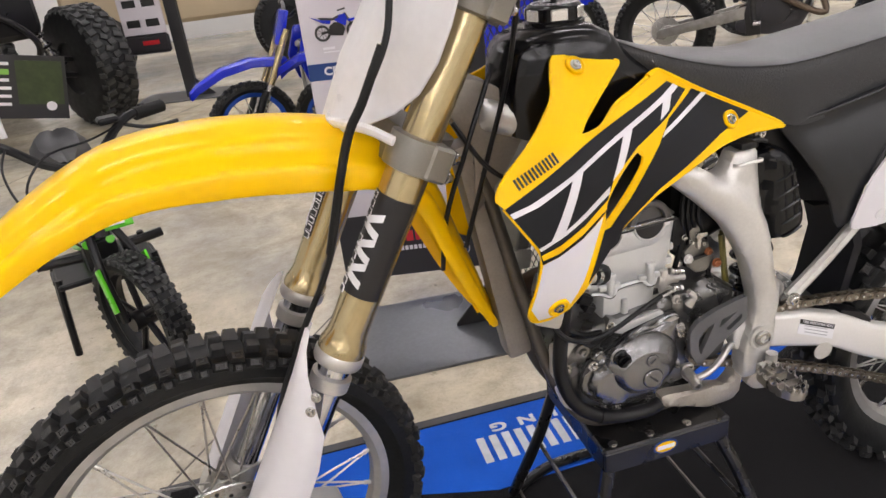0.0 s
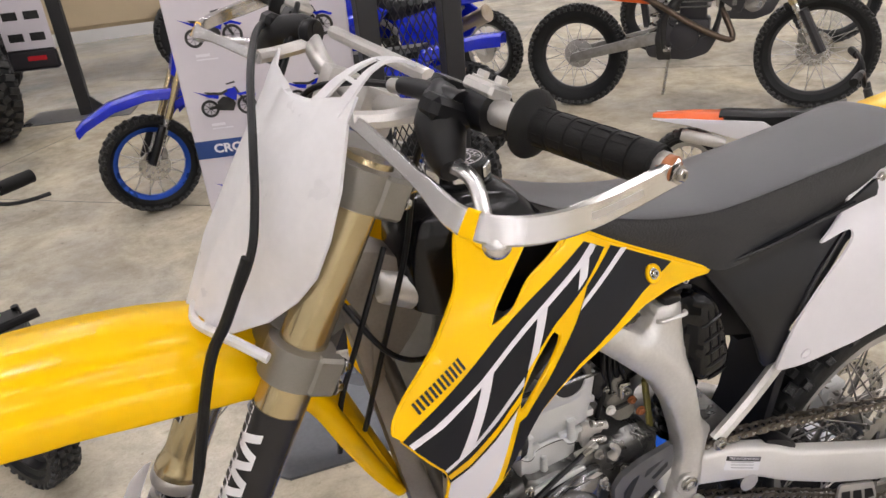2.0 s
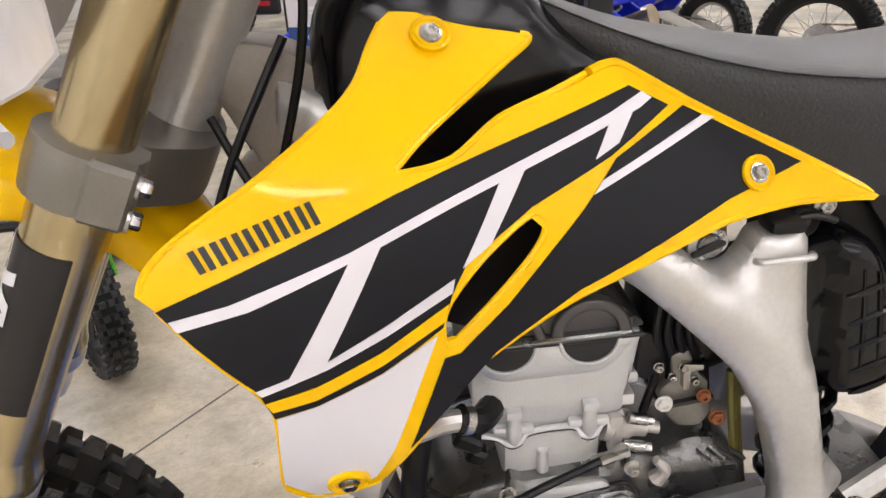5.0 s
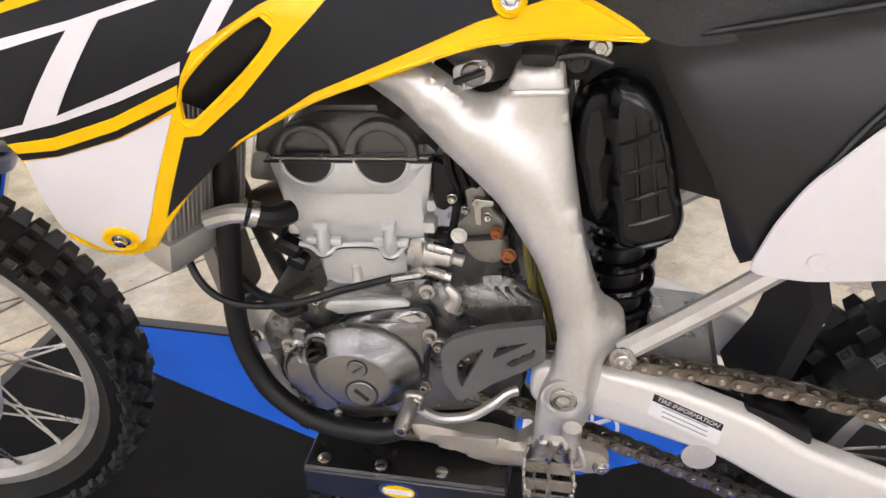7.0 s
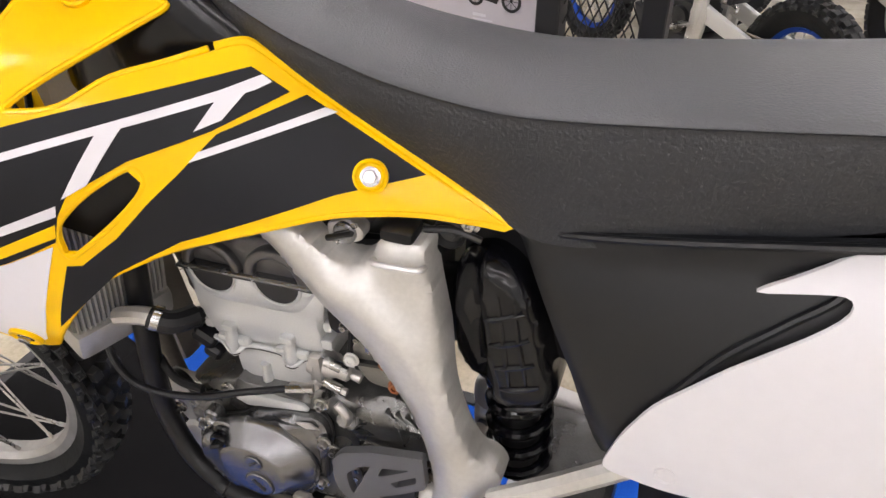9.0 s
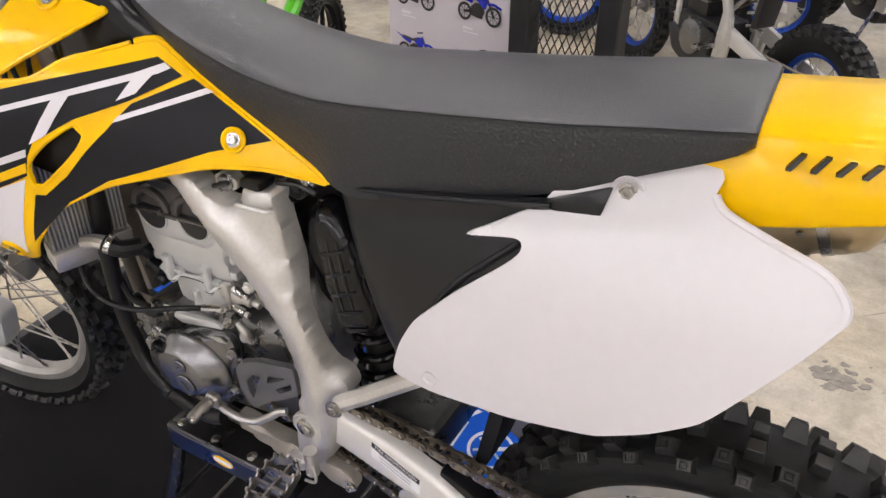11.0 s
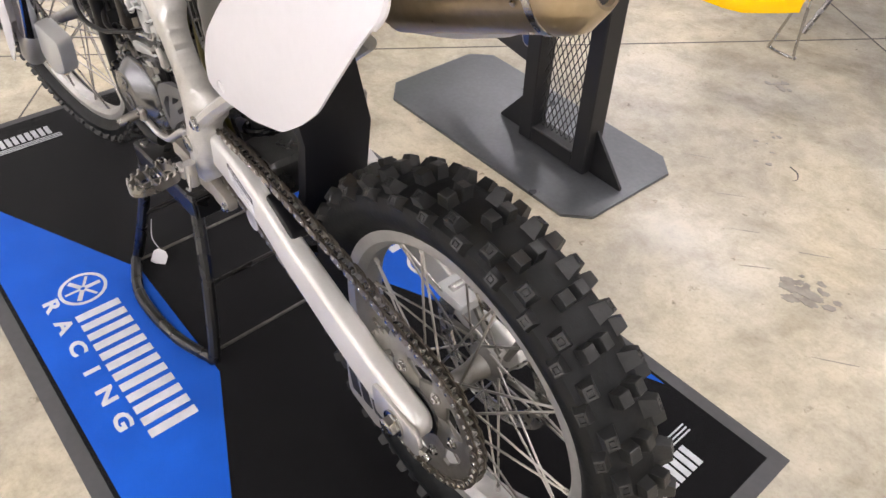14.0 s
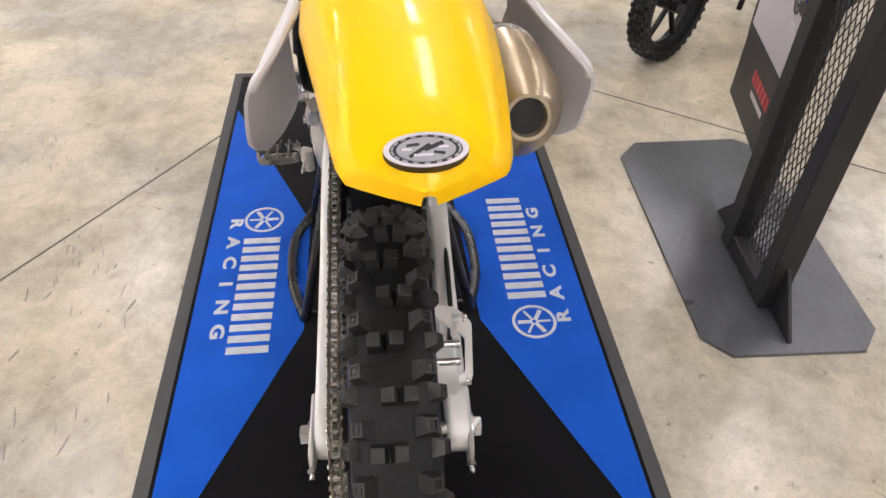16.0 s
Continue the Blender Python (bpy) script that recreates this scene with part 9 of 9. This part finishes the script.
balance_bike(place(-1.82, 1.045, 108) @ Matrix.Diagonal((1.22, 1.22, 1.22, 1)))
card = tagged(empty("price_card", place(-2.005, 1.32, 14)), "black glossy price card clipped on the handlebar", "sign")
TILTED = Matrix.Translation((0, 0, 0.905)) @ Matrix.Rotation(radians(12), 4, "Y") @ Matrix.Rotation(radians(8), 4, "X")
part("card", box(bmesh.new(), (0, 0, 0), (0.30, 0.003, 0.19), TILTED, bevel=0.001), CARD_DARK, card)
for k in range(6):
    part("print_line", box(bmesh.new(), (-0.065 + 0.004 * (k % 3), -0.0022, 0.070 - 0.024 * k), (0.14 - 0.012 * (k % 3), 0.0008, 0.009 if k != 1 else 0.016), TILTED), DECAL_WHITE if k != 1 else material("card_lime", (0.25, 0.55, 0.10), 0.5), card)
part("print_picture", box(bmesh.new(), (0.080, -0.0022, 0.015), (0.12, 0.0008, 0.13), TILTED), material("card_green", (0.06, 0.09, 0.03), 0.4, vary=0.5, scale=25), card)
part("round_mark", lathe(bmesh.new(), [(0.014, 0), (0.014, 0.001)], TILTED @ Matrix.Translation((0.105, -0.0026, -0.055)) @ SIDE, 20), DECAL_WHITE, card)
part("clip", rod(bmesh.new(), (-0.06, 0.0, 0.765), (-0.062, 0.0, 0.845), 0.010, 10), CLEAR_WHITE, card)


# side-by-side vehicle: big tyres, cage and body
def big_wheel(parent, x, y, z, r=0.40, w=0.27):
    bm = lathe(bmesh.new(), [(0.19, -w * 0.42), (0.20, -w * 0.5), (r - 0.07, -w * 0.5), (r - 0.03, -w * 0.46), (r - 0.012, -w * 0.36), (r - 0.010, 0), (r - 0.012, w * 0.36), (r - 0.03, w * 0.46), (r - 0.07, w * 0.5), (0.20, w * 0.5), (0.19, w * 0.42)], SIDE, 48)
    tyre = part("tyre", bm, RUBBER, parent, "large black knobbly tyre")
    tyre.location = (x, y, z)
    bm = bmesh.new()
    n = 30
    for i in range(n):
        for yy, ln, wd, sh, sk in ((-0.09, 0.05, 0.07, 0, 0.3), (0.09, 0.05, 0.07, 0.5, -0.3), (-0.02, 0.045, 0.06, 0.5, -0.4), (0.02, 0.045, 0.06, 0, 0.4), (-0.125, 0.04, 0.05, 0.5, 0), (0.125, 0.04, 0.05, 0, 0)):
            a = 2 * math.pi * (i + sh) / n
            edge = abs(yy) > 0.11
            m = Matrix.Rotation(-a, 4, "Y") @ Matrix.Translation((r - (0.03 if edge else 0.012), yy, 0)) @ Matrix.Rotation(radians(90), 4, "Y") @ Matrix.Rotation((0.9 if yy < 0 else -0.9) if edge else 0, 4, "X") @ Matrix.Rotation(sk, 4, "Z")
            block(bm, m, ln, wd, 0.014)
    part("tread", bm, KNOB, tyre)
    part("wheel_disc", lathe(bmesh.new(), [(0.19, -w * 0.40), (0.18, -w * 0.30), (0.10, -w * 0.18), (0.06, -w * 0.30), (0.05, -w * 0.40), (0.001, -w * 0.40)], SIDE, 32), BLACK, tyre)
    return tyre


utv = tagged(empty("off_road_buggy", place(-2.60, 5.20, -53)), "black off-road buggy with large knobbly tyres", "buggy")
for x, y in ((0, 0), (-2.1, 0), (0, -1.55), (-2.1, -1.55)):
    big_wheel(utv, x, y, 0.45, 0.45, 0.30)
part("body", box(bmesh.new(), (-1.15, -0.78, 0.95), (1.6, 1.1, 0.55), bevel=0.12, seg=3), BLACK, utv)
part("nose", box(bmesh.new(), (0.0, -0.78, 0.92), (0.9, 0.70, 0.34), bevel=0.10, seg=3), BLACK, utv)
for z in (0.40, 0.52):
    part("suspension_arm", tube(bmesh.new(), [(0.0, -0.13, z), (-0.08, -0.30, z + 0.04), (-0.15, -0.50, z + 0.08)], 0.020, 8), DARKMETAL, utv)
    part("suspension_arm", tube(bmesh.new(), [(0.0, -0.13, z), (0.10, -0.30, z + 0.04), (0.16, -0.50, z + 0.08)], 0.020, 8), DARKMETAL, utv)
part("shock_spring", tube(bmesh.new(), [Vector((0.02, -0.22, 0.50)).lerp(Vector((-0.04, -0.42, 1.00)), i / 60) + 0.04 * Vector((math.cos(i * 0.7), math.sin(i * 0.7), 0)) for i in range(61)], 0.009, 6, 0), BLACK, utv)
part("shock_body", rod(bmesh.new(), (0.02, -0.22, 0.48), (-0.04, -0.42, 1.0), 0.022, 10), STEEL, utv)
for y in (-0.25, -1.3):
    part("cage_tube", tube(bmesh.new(), [(-0.35, y, 1.05), (-0.75, y, 1.75), (-1.7, y, 1.80), (-2.2, y, 1.05)], 0.025, 8), BLACK, utv)
part("bumper_tube", tube(bmesh.new(), [(0.30, -0.50, 0.55), (0.52, -0.55, 0.75), (0.48, -0.78, 0.95), (0.52, -1.0, 0.75), (0.30, -1.05, 0.55)], 0.022, 8), BLACK, utv)
utv2 = tagged(empty("off_road_buggy", place(-2.30, 6.75, 0)), "beige and black off-road buggy", "buggy")
for x, y in ((-0.55, 0), (1.35, 0)):
    big_wheel(utv2, x, y, 0.36, 0.36, 0.26)
part("body", box(bmesh.new(), (0.4, 0.75, 0.75), (2.4, 1.2, 0.5), bevel=0.1, seg=3), BEIGE, utv2)
part("cab", box(bmesh.new(), (0.4, 0.75, 1.25), (1.4, 1.1, 0.6), bevel=0.1, seg=3), BLACK, utv2)

# second poster rack far off
rack2 = tagged(empty("display_rack", place(-2.04, 5.66, -12)), "black rack with small grey vehicle poster", "display rack")
part("post", box(bmesh.new(), (0.10, 0, 1.0), (0.10, 0.06, 2.0), bevel=0.004), RACK_BLACK, rack2)
part("floor_plate", box(bmesh.new(), (0.05, 0.05, 0.005), (0.85, 0.45, 0.009)), PLATE_STEEL, rack2)
part("gusset", slab(bmesh.new(), [(0.15, 0.01), (0.30, 0.01), (0.15, 0.16)], -0.01, 0.01, 0), RACK_BLACK, rack2)
part("poster_card", box(bmesh.new(), (-0.15, -0.04, 1.02), (0.36, 0.012, 0.95), bevel=0.003), CARD, rack2)
part("poster_band", box(bmesh.new(), (-0.15, -0.047, 0.49), (0.37, 0.020, 0.16), bevel=0.02), CARD_DARK, rack2)
part("poster_mark", box(bmesh.new(), (-0.12, -0.058, 0.50), (0.14, 0.002, 0.035)), RED, rack2)
for x in (-0.23, -0.07):
    for z in (0.66, 0.82, 0.98):
        part("print_dark", box(bmesh.new(), (x, -0.047, z), (0.11, 0.002, 0.06), bevel=0.0), DARKMETAL, rack2)

# low electric machine for children, seen from behind
small = tagged(empty("childs_dirt_bike", place(0.945, 1.735, 133)), "low black childs dirt bike with orange and white tail", "motorcycle")
# x runs forward to the tail from the rear axle at 0; the front lies at minus x
for nm, x in (("rear_wheel", 0.0), ("front_wheel", -0.80)):
    spoked_wheel(small, nm, Matrix.Translation((x, 0, 0.17)), 0.17, 0.065, 0.115, 0.07, 0.024, 0.035, ROWS_FAR, "small laced wheel with knobbly tyre", RIM, HUB, 20, 0.016, 0.009)
secs = []
for x, w, z in ((0.17, 0.012, 0.405), (0.10, 0.045, 0.412), (0.0, 0.062, 0.420), (-0.14, 0.068, 0.425)):
    secs.append([(x, -w, z - 0.016), (x, -w * 0.6, z), (x, w * 0.6, z), (x, w, z - 0.016)])
part("rear_fender", loft(bmesh.new(), secs), ORANGE, small, "orange tail")
for s in (-1, 1):
    part("tail_flank", slab(bmesh.new(), rounded([(0.17, 0.398), (0.02, 0.405), (-0.30, 0.410), (-0.42, 0.34), (-0.20, 0.33), (0.0, 0.378)], 0.01), s * 0.072, s * 0.060, 0.003), WHITE, small, "white side panel")
    part("fork_leg", rod(bmesh.new(), (-0.80, s * 0.05, 0.17), (-0.66, s * 0.05, 0.56), 0.015, 10), DARKMETAL, small)
    part("swingarm", rod(bmesh.new(), (0, s * 0.05, 0.17), (-0.34, s * 0.04, 0.24), 0.013, 10), DARKMETAL, small)
secs = [[(x, y * w, z - q * 0.05) for y, q in ((-1, 1), (-1, 0.2), (-0.7, 0), (0.7, 0), (1, 0.2), (1, 1))] for x, w, z in ((-0.12, 0.055, 0.435), (-0.3, 0.06, 0.435), (-0.48, 0.05, 0.45), (-0.60, 0.035, 0.50))]
part("seat", loft(bmesh.new(), secs), BLACK, small)
part("frame", box(bmesh.new(), (-0.42, 0, 0.27), (0.30, 0.11, 0.20), bevel=0.03, seg=2), DARKMETAL, small)
part("front_fender", slab(bmesh.new(), rounded([(-0.62, 0.40), (-0.80, 0.42), (-0.98, 0.38), (-0.97, 0.37), (-0.80, 0.40), (-0.62, 0.38)], 0.01), -0.045, 0.045, 0.004), ORANGE, small)
hb = part("handlebar", tube(bmesh.new(), [(-0.60, -0.27, 0.64), (-0.63, -0.12, 0.64), (-0.65, -0.04, 0.57), (-0.65, 0.04, 0.57), (-0.63, 0.12, 0.64), (-0.60, 0.27, 0.64)], 0.010, 8), BLACK, small)
for s in (-1, 1):
    part("grip", rod(bmesh.new(), (-0.599, s * 0.28, 0.64), (-0.617, s * 0.18, 0.64), 0.016, 10), GRIP, hb)
bm = lathe(bmesh.new(), [(0.022, 0), (0.028, 0.02), (0.028, 0.16), (0.018, 0.19)], along((0.03, 0.075, 0.335), (-0.20, 0.07, 0.30)), 16)
part("muffler", bm, ALLOY, small)
